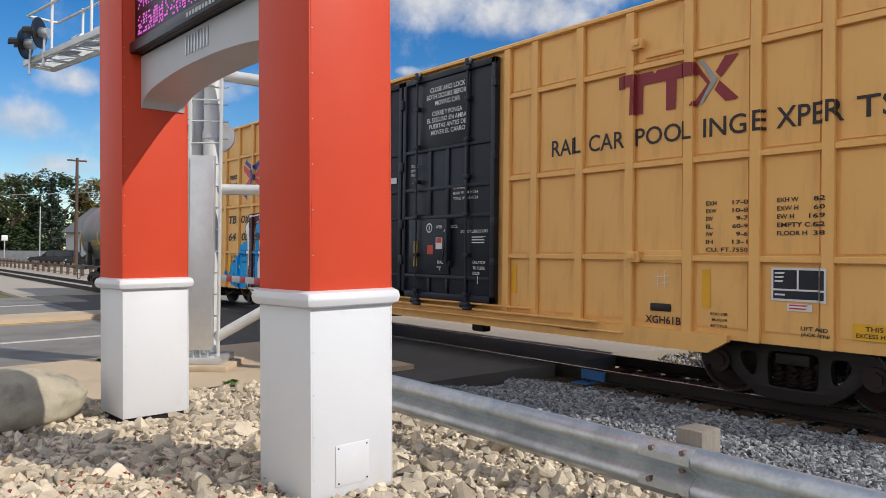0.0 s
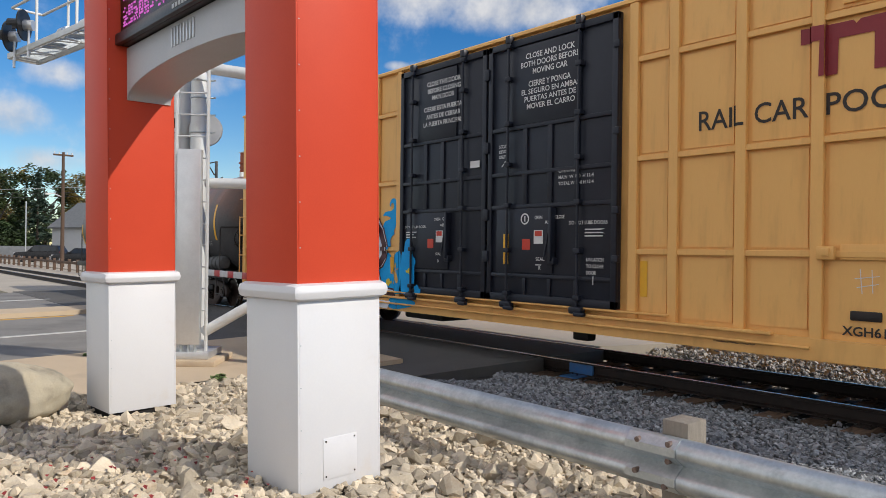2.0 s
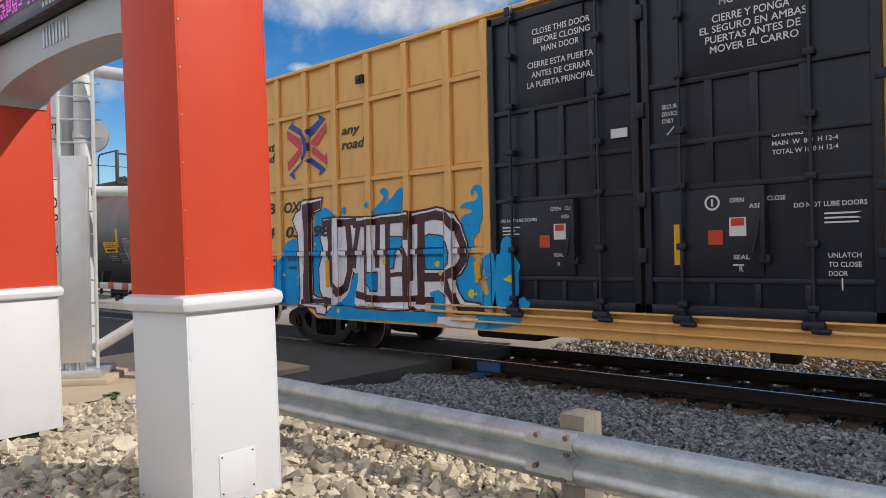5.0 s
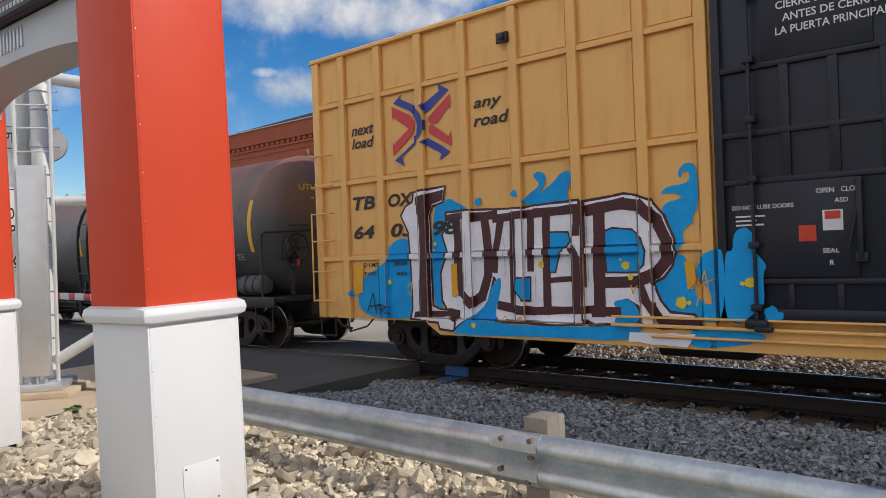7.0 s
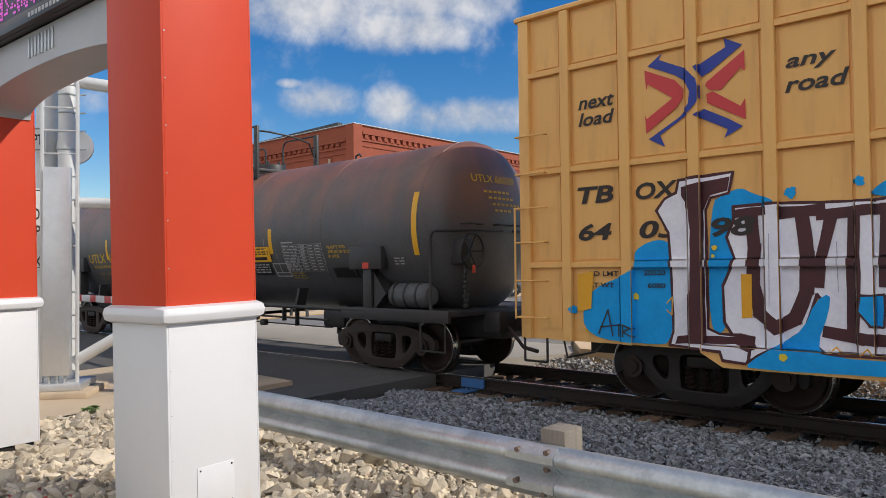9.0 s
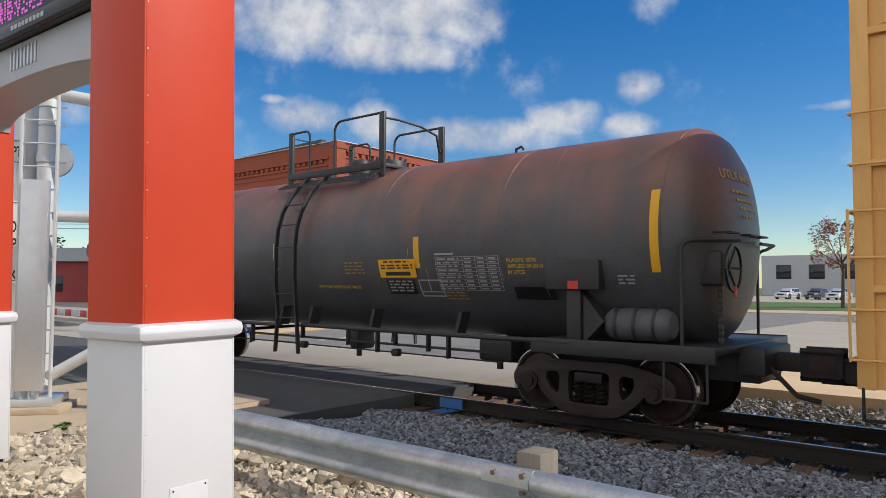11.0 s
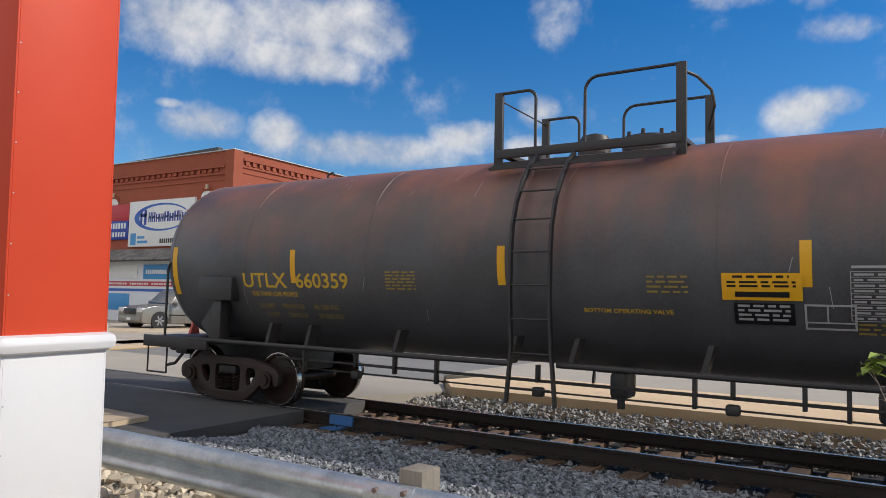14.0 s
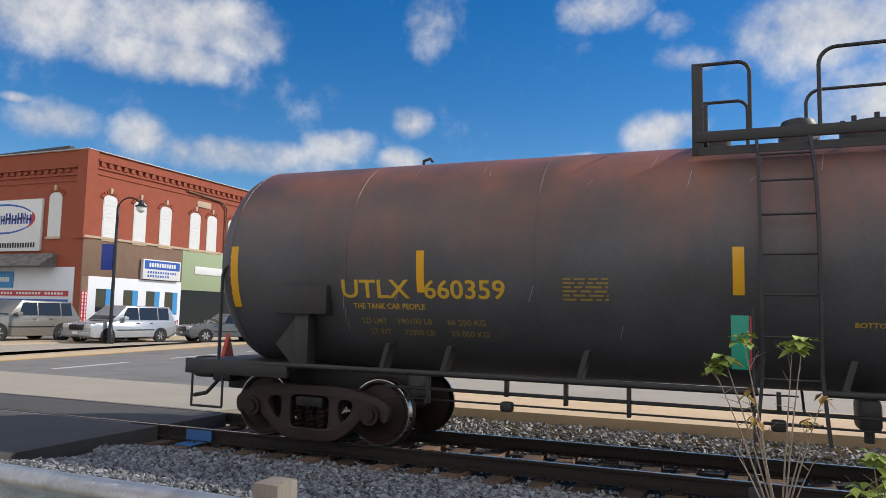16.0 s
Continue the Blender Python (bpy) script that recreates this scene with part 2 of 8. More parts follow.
BOULDER = material("granite boulder", (0.46, 0.405, 0.30), (0.30, 0.27, 0.205), 0.85, scale=5, fine=70, bump=0.7, stain=(0.16, 0.145, 0.12), stain_scale=3, stain_at=(0.55, 0.75))
GRASS = material("dry grass", (0.10, 0.12, 0.035), (0.16, 0.14, 0.06), 0.9, scale=2, fine=30, bump=0.8)
BRICK = material("red brick wall", (0.34, 0.085, 0.045), (0.27, 0.065, 0.035), 0.85, scale=1.5, fine=25, bump=0.3, tint=0.0)
WHITEPAINT = material("white paint", (0.74, 0.74, 0.73), (0.66, 0.66, 0.65), 0.6, scale=3, bump=0.05)
YELLOWPAINT = material("yellow line paint", (0.50, 0.30, 0.06), (0.40, 0.25, 0.08), 0.8, scale=3, bump=0.1)
LINEPAINT = material("worn white line", (0.55, 0.55, 0.54), (0.35, 0.35, 0.34), 0.8, scale=3, bump=0.1)
YELLOW = material("yellow reflective tape", (0.80, 0.42, 0.015), (0.74, 0.38, 0.012), 0.35, scale=4, bump=0.0)
LETTER = material("black lettering", (0.025, 0.02, 0.018), rough=0.5, bump=0)
WHITELET = material("white lettering", (0.72, 0.72, 0.72), (0.6, 0.6, 0.6), rough=0.5, bump=0)
MAROON = material("maroon paint", (0.26, 0.022, 0.03), (0.22, 0.02, 0.026), rough=0.5, bump=0)


# ---- mesh helpers ----
def box(bm, x0, x1, y0, y1, z0, z1, bevel=0.0, m=None):
    r = bmesh.ops.create_cube(bm, size=1.0)
    vs = r["verts"]
    for v in vs:
        v.co = Vector((x0 + (v.co.x + 0.5) * (x1 - x0), y0 + (v.co.y + 0.5) * (y1 - y0), z0 + (v.co.z + 0.5) * (z1 - z0)))
    if bevel:
        es = list({e for v in vs for e in v.link_edges})
        r = bmesh.ops.bevel(bm, geom=es, offset=bevel, segments=2, profile=0.5, affect="EDGES")
        vs = list({v for f in r["faces"] for v in f.verts} | {v for v in vs if v.is_valid})
    if m is not None:
        for v in vs:
            v.co = m @ v.co
    return vs


def rod(bm, a, b, r, seg=10, r2=None, caps=True):
    a, b = Vector(a), Vector(b)
    d = b - a
    q = d.to_track_quat("Z", "Y").to_matrix().to_4x4()
    return bmesh.ops.create_cone(bm, cap_ends=caps, segments=seg, radius1=r, radius2=r if r2 is None else r2, depth=d.length, matrix=Matrix.Translation((a + b) / 2) @ q)["verts"]


def bent(bm, pts, r, seg=8):
    """A round bar through points, with a ball at every bend."""
    for a, b in zip(pts, pts[1:]):
        rod(bm, a, b, r, seg)
    for p in pts[1:-1]:
        bmesh.ops.create_icosphere(bm, subdivisions=1, radius=r * 1.02, matrix=Matrix.Translation(p))


def arc(c, u, v, r, a0, a1, n=6):
    c, u, v = Vector(c), Vector(u), Vector(v)
    return [c + u * (r * math.cos(radians(a0 + (a1 - a0) * i / n))) + v * (r * math.sin(radians(a0 + (a1 - a0) * i / n))) for i in range(n + 1)]


def prism(bm, pts, axis, lo, hi):
    """A polygon of 2D points pushed from lo to hi along an axis ('x': points are y,z; 'y': x,z; 'z': x,y)."""
    def at(p, h):
        return {"x": (h, p[0], p[1]), "y": (p[0], h, p[1]), "z": (p[0], p[1], h)}[axis]
    a = [bm.verts.new(at(p, lo)) for p in pts]
    b = [bm.verts.new(at(p, hi)) for p in pts]
    n = len(pts)
    bm.faces.new(a), bm.faces.new(b[::-1])
    for i in range(n):
        bm.faces.new((a[i], b[i], b[(i + 1) % n], a[(i + 1) % n]))
    return a + b


def spin(bm, profile, axis="y", seg=28, close=True):
    """A turned body: profile of (radius, along)."""
    rings = []
    for r, h in profile:
        ring = []
        for i in range(seg):
            c, s = math.cos(2 * math.pi * i / seg) * r, math.sin(2 * math.pi * i / seg) * r
            ring.append(bm.verts.new({"x": (h, c, s), "y": (c, h, s), "z": (c, s, h)}[axis]))
        rings.append(ring)
    for a, b in zip(rings, rings[1:]):
        for i in range(seg):
            bm.faces.new((a[i], a[(i + 1) % seg], b[(i + 1) % seg], b[i]))
    if close:
        bm.faces.new(rings[0][::-1]), bm.faces.new(rings[-1])


def finish(bm, name, mat, smooth=0.0):
    bmesh.ops.recalc_face_normals(bm, faces=bm.faces)
    me = bpy.data.meshes.new(name)
    bm.to_mesh(me)
    bm.free()
    me.materials.append(mat)
    if smooth:
        me.polygons.foreach_set("use_smooth", [True] * len(me.polygons))
        me.set_sharp_from_angle(angle=radians(smooth))
    return me


def part(name, bm, mat, parent, label="", smooth=35.0):
    """Links a bmesh as one mesh object under a thing or a part."""
    ob = new(name, finish(bm, name, mat, smooth))
    ob.parent = parent
    if label:
        tagged(ob, label)
    return ob


def thing(name, label, category, m=None, group="", kind=""):
    ob = new(name)
    ob.empty_display_size = 0.2
    if m is not None:
        ob.matrix_basis = m
    return tagged(ob, label, category, group, kind)


def solid(name, bm, mat, label, category="", group="", kind="", smooth=35.0, m=None):
    ob = new(name, finish(bm, name, mat, smooth))
    if m is not None:
        ob.matrix_basis = m
    return tagged(ob, label, category, group, kind)


def text_polys(body, size, bold=0.0, align="LEFT", spacing=1.0, shear=0.0):
    """Filled letter shapes, flat, as (vertices, faces) in x and y."""
    cu = bpy.data.curves.new("t", "FONT")
    cu.body, cu.size, cu.align_x, cu.offset, cu.space_character, cu.shear = body, size, align, bold, spacing, shear
    cu.resolution_u = 3
    ob = bpy.data.objects.new("t", cu)
    scene.collection.objects.link(ob)
    dg = bpy.context.evaluated_depsgraph_get()
    me = bpy.data.meshes.new_from_object(ob.evaluated_get(dg))
    vs, fs = [v.co.copy() for v in me.vertices], [tuple(p.vertices) for p in me.polygons]
    bpy.data.objects.remove(ob)
    bpy.data.curves.remove(cu)
    bpy.data.meshes.remove(me)
    return vs, fs


def lettering(bm, body, size, place, **kw):
    """Letters laid by place(x, y) -> world vector."""
    vs, fs = text_polys(body, size, **kw)
    made = [bm.verts.new(place(v.x, v.y)) for v in vs]
    for f in fs:
        try:
            bm.faces.new([made[i] for i in f])
        except ValueError:
            pass


# ---- ground ----
def slab(name, pts, z0, z1, mat, label, kind="structure"):
    bm = bmesh.new()
    prism(bm, pts, "z", z0, z1)
    return solid(name, bm, mat, label, kind=kind, smooth=0)


def road_x(y, x0):
    """The road runs slightly askew of square to the track."""
    return x0 - 0.165 * (y - 2)


slab("ground", [(-1500, -1500), (1500, -1500), (1500, 1500), (-1500, 1500)], -0.6, -0.30, GRASS, "dry grass ground reaching to the horizon")
slab("road", [(road_x(-60, -11.8), -60), (road_x(7.6, -11.8), 7.6), (-8.4, 7.9), (-8.0, 11.6), (-9.0, 13.5), (-9.0, 60), (-60, 60), (-60, 16), (road_x(14, -29), 14), (road_x(-60, -29), -60)], -0.4, -0.012, ASPHALT, "worn grey asphalt road crossing the track")
slab("crossing_apron", [(-11.6, 5.2), (-7.6, 5.6), (-7.7, 8.72), (-30, 8.72), (-30, 5.2)], -0.4, -0.004, NEWASPHALT, "dark patched asphalt apron beside the near rail")
slab("crossing_panel", [(-30, 8.94), (-7.7, 8.94), (-7.7, 10.26), (-30, 10.26)], -0.3, -0.004, NEWASPHALT, "dark asphalt strip between the rails")
slab("far_apron", [(-30, 10.46), (-8.1, 10.46), (-7.4, 12.4), (-8.2, 13.6), (-30, 14)], -0.4, -0.006, ROADCONC, "pale worn paving behind the far rail")
slab("sidewalk", [(road_x(-30, -11.7), -30), (-8.5, -30), (-8.4, 4.6), (-8.6, 6.6), (-12.6, 6.8)], -0.4, 0.06, CONCRETE, "pale concrete sidewalk beside the road")
slab("far_platform", [(-7.2, 12.3), (40, 12.3), (40, 15.2), (-7.6, 15.2), (-8.0, 13.4)], -0.4, 0.10, WALKTAN, "pale concrete walk with a raised edge beyond the track")
slab("far_street", [(-9.0, 15.0), (120, 15.0), (120, 24), (-9.0, 40)], -0.4, 0.03, ROADCONC, "pale sunlit street surface")
slab("median", [(road_x(-20, -19.0), -20), (road_x(7, -19.0), 7), (road_x(7, -20.4), 7), (road_x(-20, -20.4), -20)], -0.3, 0.1, CONCRETE, "pale concrete median with yellow edge")
slab("far_median", [(road_x(14, -18.8), 14), (road_x(50, -18.8), 50), (road_x(50, -20.8), 50), (road_x(14, -20.8), 14)], -0.3, 0.1, CONCRETE, "pale concrete median beyond the track")

# ---- track ----
RAIL_PROFILE = ((-0.07, -0.18), (0.07, -0.18), (0.07, -0.165), (0.012, -0.145), (0.010, -0.045), (0.036, -0.035), (0.036, -0.006), (-0.036, -0.006), (-0.036, -0.035), (-0.010, -0.045), (-0.012, -0.145), (-0.07, -0.165))
for side in (-1, 1):
    t = thing("rail", "rusty steel rail with a polished head", "rail", pose(0, TY + side * 0.753, 0), group="rails of the track")
    bm = bmesh.new()
    prism(bm, RAIL_PROFILE, "x", -220, 60)
    part("rail_web", bm, RAILSIDE, t, smooth=0)
    bm = bmesh.new()
    box(bm, -220, 60, -0.024, 0.020, -0.008, 0.0, 0.003)
    part("rail_head", bm, RAILTOP, t, "polished running surface", smooth=0)
slab("ballast_bed", [(-7.7, 4.4), (60, 4.4), (60, 12.3), (-7.2, 12.3)], -0.5, -0.25, BALLAST_BED, "near-black bed under the track stones")
slab("far_track_bed", [(-220, 5.5), (-30, 5.5), (-30, 14), (-220, 14)], -0.5, -0.19, ROADCONC, "pale gravel round the track in the distance")

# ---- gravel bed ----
slab("gravel_slope", [(-8.5, -30), (-5.6, -30), (-5.6, 4.5), (-8.4, 4.5)], -0.4, 0.05, STONE_BED, "dark ground sloping to the sidewalk")
slab("gravel_bed", [(-5.6, -30), (40, -30), (40, 4.5), (-5.6, 4.5)], -0.4, GZ - 0.06, STONE_BED, "dark ground under the landscaping stones")

# ---- sign portal ----
PX, PY, PTH, PS, PL = -3.92, 2.222, 3.14, 0.625, 3.24


def pillar(m, hatch):
    t = thing("sign_pillar", "red over white panelled pillar of the sign" + (" with an access hatch" if hatch else ""), "pillar", m, group="pillars of the sign")
    for k, (x0, x1, y0, y1) in enumerate(((-PS, 0, 0, 0.012), (-0.012, 0, 0.0125, PS), (-PS, 0, PS + 0.0005, PS + 0.012), (-PS, -PS + 0.012, 0.0125, PS))):
        bm = bmesh.new()
        box(bm, x0, x1, y0, y1, GZ - 0.04 if hatch else 0.155, 1.385, 0.002)
        part("base_panel", bm, WHITEPANEL, t, "white sheet metal base")
        bm = bmesh.new()
        box(bm, x0 + 0.012 * (k == 3), x1 - 0.012 * (k == 1) * 0, y0, y1, 1.445, 4.9, 0.002)
        part("shaft_panel", bm, REDPANEL, t, "red sheet metal shaft")
    bm = bmesh.new()
    box(bm, -PS + 0.03, -0.03, 0.03, PS - 0.03, 0.0, 4.88)
    part("core", bm, DARKSTEEL, t, smooth=0)
    bm = bmesh.new()
    box(bm, -PS - 0.055, 0.055, -0.055, PS + 0.065, 1.37, 1.48, 0.05)
    part("trim", bm, WHITEPANEL, t, "rounded white trim band")
    bm = bmesh.new()
    for z in np.arange(0.32, 1.36, 0.26):
        rod(bm, (0.0, 0.022, z), (0.002, 0.022, z), 0.0045, 8)
    for z in np.arange(1.7, 4.6, 0.28):
        rod(bm, (0.0, 0.022, z), (0.002, 0.022, z), 0.0045, 8)
    part("screw", bm, GALV, t)
    if hatch:
        bm = bmesh.new()
        box(bm, 0.0005, 0.005, 0.18, 0.44, 0.24, 0.50, 0.0015)
        part("hatch", bm, WHITEPANEL, t, "small screwed access hatch")
        for y, z in ((0.20, 0.26), (0.42, 0.26), (0.20, 0.48), (0.42, 0.48)):
            bm = bmesh.new()
            rod(bm, (0.005, y, z), (0.008, y, z), 0.006, 8)
            part("hatch_screw", bm, RAILSIDE, t)
    return t


LEAN = Matrix.Translation((PX, PY, 0.8)) @ Matrix.Rotation(radians(-1.0), 4, Vector((-0.87, 0.49, 0))) @ Matrix.Translation((-PX, -PY, -0.8))
PM = LEAN @ pose(PX, PY, 0, 0, 0, PTH)      # the sign has settled a degree out of plumb
pillar(PM, True)
pillar(PM @ pose(-PL, 0, 0), False)
SPAN0, SPAN1 = -PL + 0.002, -PS - 0.002
arch = thing("sign_arch", "grey arched panel between the red pillars", "arch", PM)
bm = bmesh.new()
mid, hw = (SPAN0 + SPAN1) / 2, (SPAN1 - SPAN0) / 2
pts = [(SPAN0, 3.60), (SPAN0, 3.11)] + [(mid - hw * 0.99 * math.cos(math.pi * i / 24), 3.11 + 0.21 * math.sin(math.pi * i / 24) ** 0.8) for i in range(25)] + [(SPAN1, 3.11), (SPAN1, 3.60)]
prism(bm, pts, "y", 0.18, 0.185)
part("arch_panel", bm, ARCH, arch)
bm = bmesh.new()
prism(bm, pts, "y", 0.188, PS - 0.03)
part("soffit", bm, ARCH, arch, "grey curved soffit")
for k in range(4):          # figures of the sign as plain bars
    bm = bmesh.new()
    x = -2.22 + k * 0.118
    for a, b in ((0, 0.03), (0.06, 0.09)):
        box(bm, x + a, x + b, 0.170, 0.181, 3.40, 3.56, 0.002)
    part("figure_bar", bm, ALU, arch, "pale raised bars")
display = thing("sign_display", "black electronic message sign above the arch", "sign", PM)
bm = bmesh.new()
box(bm, SPAN0 + 0.004, SPAN1 - 0.004, 0.12, PS - 0.05, 3.61, 4.9, 0.01)
part("housing", bm, BLACK, display)
bm = bmesh.new()
box(bm, SPAN0 + 0.004, SPAN1 - 0.004, 0.07, 0.12, 3.61, 3.71, 0.008)
part("lower_bezel", bm, BLACK, display)
bm = bmesh.new()
for k in range(9):
    box(bm, -1.95 + k * 0.06, -1.91 + k * 0.06, 0.066, 0.071, 3.64, 3.675)
part("maker_bar", bm, ARCH, display, "pale maker name bar", smooth=0)
LED = glow("magenta diodes", (0.62, 0.12, 0.55), 0.9)
bm = bmesh.new()
rnd = random.Random(4)
for row in range(4):
    for k in range(19):
        x = SPAN0 + 0.10 + k * 0.125
        z = 3.77 + row * 0.24
        for i in range(7):
            for c in range(4):
                if rnd.random() < 0.55:
                    box(bm, x + c * 0.025, x + c * 0.025 + 0.017, 0.114, 0.119, z + i * 0.026, z + i * 0.026 + 0.017)
part("diode_rows", bm, LED, display, "glowing magenta diode characters", smooth=0)["kind"] = "stuff"

# ---- guardrail ----
GR_A, GR_B = (-5.35, 3.68), (6.0, 3.55)
BOLTRUST = material("rust stained zinc", (0.20, 0.16, 0.14), (0.12, 0.06, 0.04), 0.6, metal=0.4, scale=30, bump=0.1)
guard = thing("guardrail", "galvanised steel guardrail beam on wooden posts", "guardrail", pose(0, 0, 0))
WBEAM = ((0.0, 0.155), (0.03, 0.15), (0.055, 0.125), (0.08, 0.105), (0.08, 0.06), (0.055, 0.04), (0.02, 0.018), (0.0, 0.0))
WPTS = [(-d, h) for d, h in WBEAM] + [(-d, -h) for d, h in WBEAM[-2::-1]]
bm = bmesh.new()
prof = WPTS + [(d + 0.006, h) for d, h in reversed(WPTS)]
ang = math.degrees(math.atan2(GR_B[1] - GR_A[1], GR_B[0] - GR_A[0]))
prism(bm, prof, "x", 0, 11.3)
bmesh.ops.transform(bm, matrix=pose(GR_A[0], GR_A[1] + 0.05, 0.5, 0, 0, ang), verts=bm.verts)
part("beam", bm, GALV, guard, smooth=75)
bm = bmesh.new()
for k in range(2):
    prism(bm, prof, "x", 0, 0.33)
    bmesh.ops.transform(bm, matrix=pose(0, -0.004, 0), verts=bm.verts)
bmesh.ops.transform(bm, matrix=pose(GR_A[0] + 2.82, GR_A[1] + 0.05 - 0.0115 * 2.82, 0.5, 0, 0, ang), verts=bm.verts)
part("splice", bm, GALV, guard, "overlapped beam splice")
for dx, dz, dy in ((2.90, 0.115, -0.065), (2.90, -0.06, -0.085), (3.08, 0.02, -0.03), (3.08, -0.115, -0.065), (3.10, 0.125, -0.06)):
    bm = bmesh.new()
    rod(bm, (GR_A[0] + dx, GR_A[1] + 0.05 - 0.0115 * dx + dy + 0.02, 0.5 + dz), (GR_A[0] + dx, GR_A[1] + 0.05 - 0.0115 * dx + dy - 0.025, 0.5 + dz), 0.017, 8)
    part("bolt", bm, BOLTRUST, guard, "rusty bolt head")
for px in (-2.34, -0.44, 1.46, 3.36):
    bm = bmesh.new()
    box(bm, -0.085, 0.085, -0.1, 0.1, -0.3, 0.735, 0.012, pose(px + 0.062, 3.83 - 0.0115 * (px + 2.4), 0, 0, 0, ang))
    part("post", bm, POST, guard, "weathered wooden post")

# ---- boxcar ----
BC = -10.88                       # where its middle stands at the start
boxcar = thing("boxcar", "tan high boxcar with black doors and blue graffiti on the track", "boxcar", pose(BC, TY, 0))
HALF, RIB, PANEL = 9.15, -1.58, -1.52     # half length; the faces of ribs and panels, from the middle
TOP, LOW = 5.0, 0.74
RIBS = [-8.16, -7.34, -6.50, -5.68, -4.83, -3.95, -3.07, -2.35, 2.72, 3.31, 4.18, 5.03, 5.90, 6.76, 7.56, 8.49]
BACK = -8.87                      # the end towards the tank car
GIRTS = (1.70, 2.91, 4.20)
DOOR0, DOOR1 = -2.22, 2.52
BLUE = material("sky blue spray paint", (0.008, 0.38, 0.82), (0.006, 0.27, 0.66), 0.6, scale=2.2, fine=20, bump=0.03, spec=0.2)
SPRAYWHITE = material("white spray paint", (0.88, 0.88, 0.93), (0.70, 0.70, 0.79), 0.5, scale=2.5, fine=20, bump=0.03)
SPRAYDARK = material("dark maroon spray paint", (0.045, 0.010, 0.014), (0.085, 0.015, 0.02), 0.45, scale=3, fine=20, bump=0.03)
ORANGE = material("orange spray paint", (0.75, 0.30, 0.04), (0.7, 0.5, 0.03), 0.5, scale=6, bump=0)
LOGORED = material("logo red", (0.62, 0.05, 0.055), (0.55, 0.045, 0.05), 0.45, scale=3, bump=0)
LOGOBLUE = material("logo blue", (0.02, 0.05, 0.33), (0.018, 0.045, 0.28), 0.45, scale=3, bump=0)
SIGNRED = material("red decal", (0.62, 0.05, 0.02), rough=0.4, bump=0)
GREYLET = material("grey lettering", (0.35, 0.36, 0.36), rough=0.5, bump=0)


def side_y(u, z):
    """How far out the car's side lies at a place: ribs, girts, sill, doors or panels."""
    if DOOR0 < u < DOOR1 and z > 0.93:
        return RIB - 0.055
    if z < 0.80 and abs(u) < 6.4:
        return RIB - 0.02
    if min(abs(u - r) for r in RIBS) < 0.066:
        return RIB
    if min(abs(z - g) for g in GIRTS) < 0.036:
        return RIB + 0.015
    return PANEL


layer = [0.0015]


def paint(bm, vs, fs):
    """Lays a flat shape (u, z) on the ribbed side, cut where the side steps in and out. Every shape lies a hair above the last."""
    layer[0] += 0.00008
    tmp = bmesh.new()
    made = [tmp.verts.new((v[0], 0, v[1])) for v in vs]
    for f in fs:
        try:
            tmp.faces.new([made[i] for i in f])
        except ValueError:
            pass
    tmp.normal_update()
    bmesh.ops.triangulate(tmp, faces=[f for f in tmp.faces if len(f.verts) > 4])
    us, zs = [v[0] for v in vs], [v[1] for v in vs]
    cuts = [(("x", r + e)) for r in RIBS for e in (-0.066, 0.066)] + [("z", g + e) for g in GIRTS for e in (-0.036, 0.036)] + [("z", 0.80), ("x", DOOR0), ("x", DOOR1)]
    for ax, c in cuts:
        if (min(us) < c < max(us)) if ax == "x" else (min(zs) < c < max(zs)):
            bmesh.ops.bisect_plane(tmp, geom=tmp.verts[:] + tmp.edges[:] + tmp.faces[:], plane_co=(c, 0, 0) if ax == "x" else (0, 0, c), plane_no=(1, 0, 0) if ax == "x" else (0, 0, 1))
    ys = {}
    for f in tmp.faces:
        m = f.calc_center_median()
        ys[f] = side_y(m.x, m.z) - layer[0]
        bm.faces.new([bm.verts.new((v.co.x, ys[f], v.co.z)) for v in f.verts])
    for e in tmp.edges:
        if len(e.link_faces) == 2 and abs(ys[e.link_faces[0]] - ys[e.link_faces[1]]) > 0.004:
            deep = max(e.link_faces, key=lambda f: ys[f])
            a, b = e.verts[0].co, e.verts[1].co
            c = deep.calc_center_median() - (a + b) / 2
            off = Vector((math.copysign(layer[0], c.x), 0, 0)) if abs(a.x - b.x) < 1e-4 else Vector((0, 0, math.copysign(layer[0], c.z)))
            y0, y1 = ys[e.link_faces[0]], ys[e.link_faces[1]]
            bm.faces.new([bm.verts.new(Vector((p.x, y, p.z)) + off) for p, y in ((a, y0), (b, y0), (b, y1), (a, y1))])
    tmp.free()


def polygon(bm, pts):
    paint(bm, pts, [tuple(range(len(pts)))])


def fitted(bm, body, u0, u1, z0, h, lay=None, bold=0.0, shear=0.0):
    """Words stretched to a width and a height."""
    vs, fs = text_polys(body, 1.0, bold=bold, shear=shear)
    x0, x1 = min(v.x for v in vs), max(v.x for v in vs)
    y0, y1 = min(v.y for v in vs), max(v.y for v in vs)
    out = [(u0 + (v.x - x0) / (x1 - x0) * (u1 - u0), z0 + (v.y - y0) / (y1 - y0) * h) for v in vs]
    (lay or paint)(bm, out, fs)


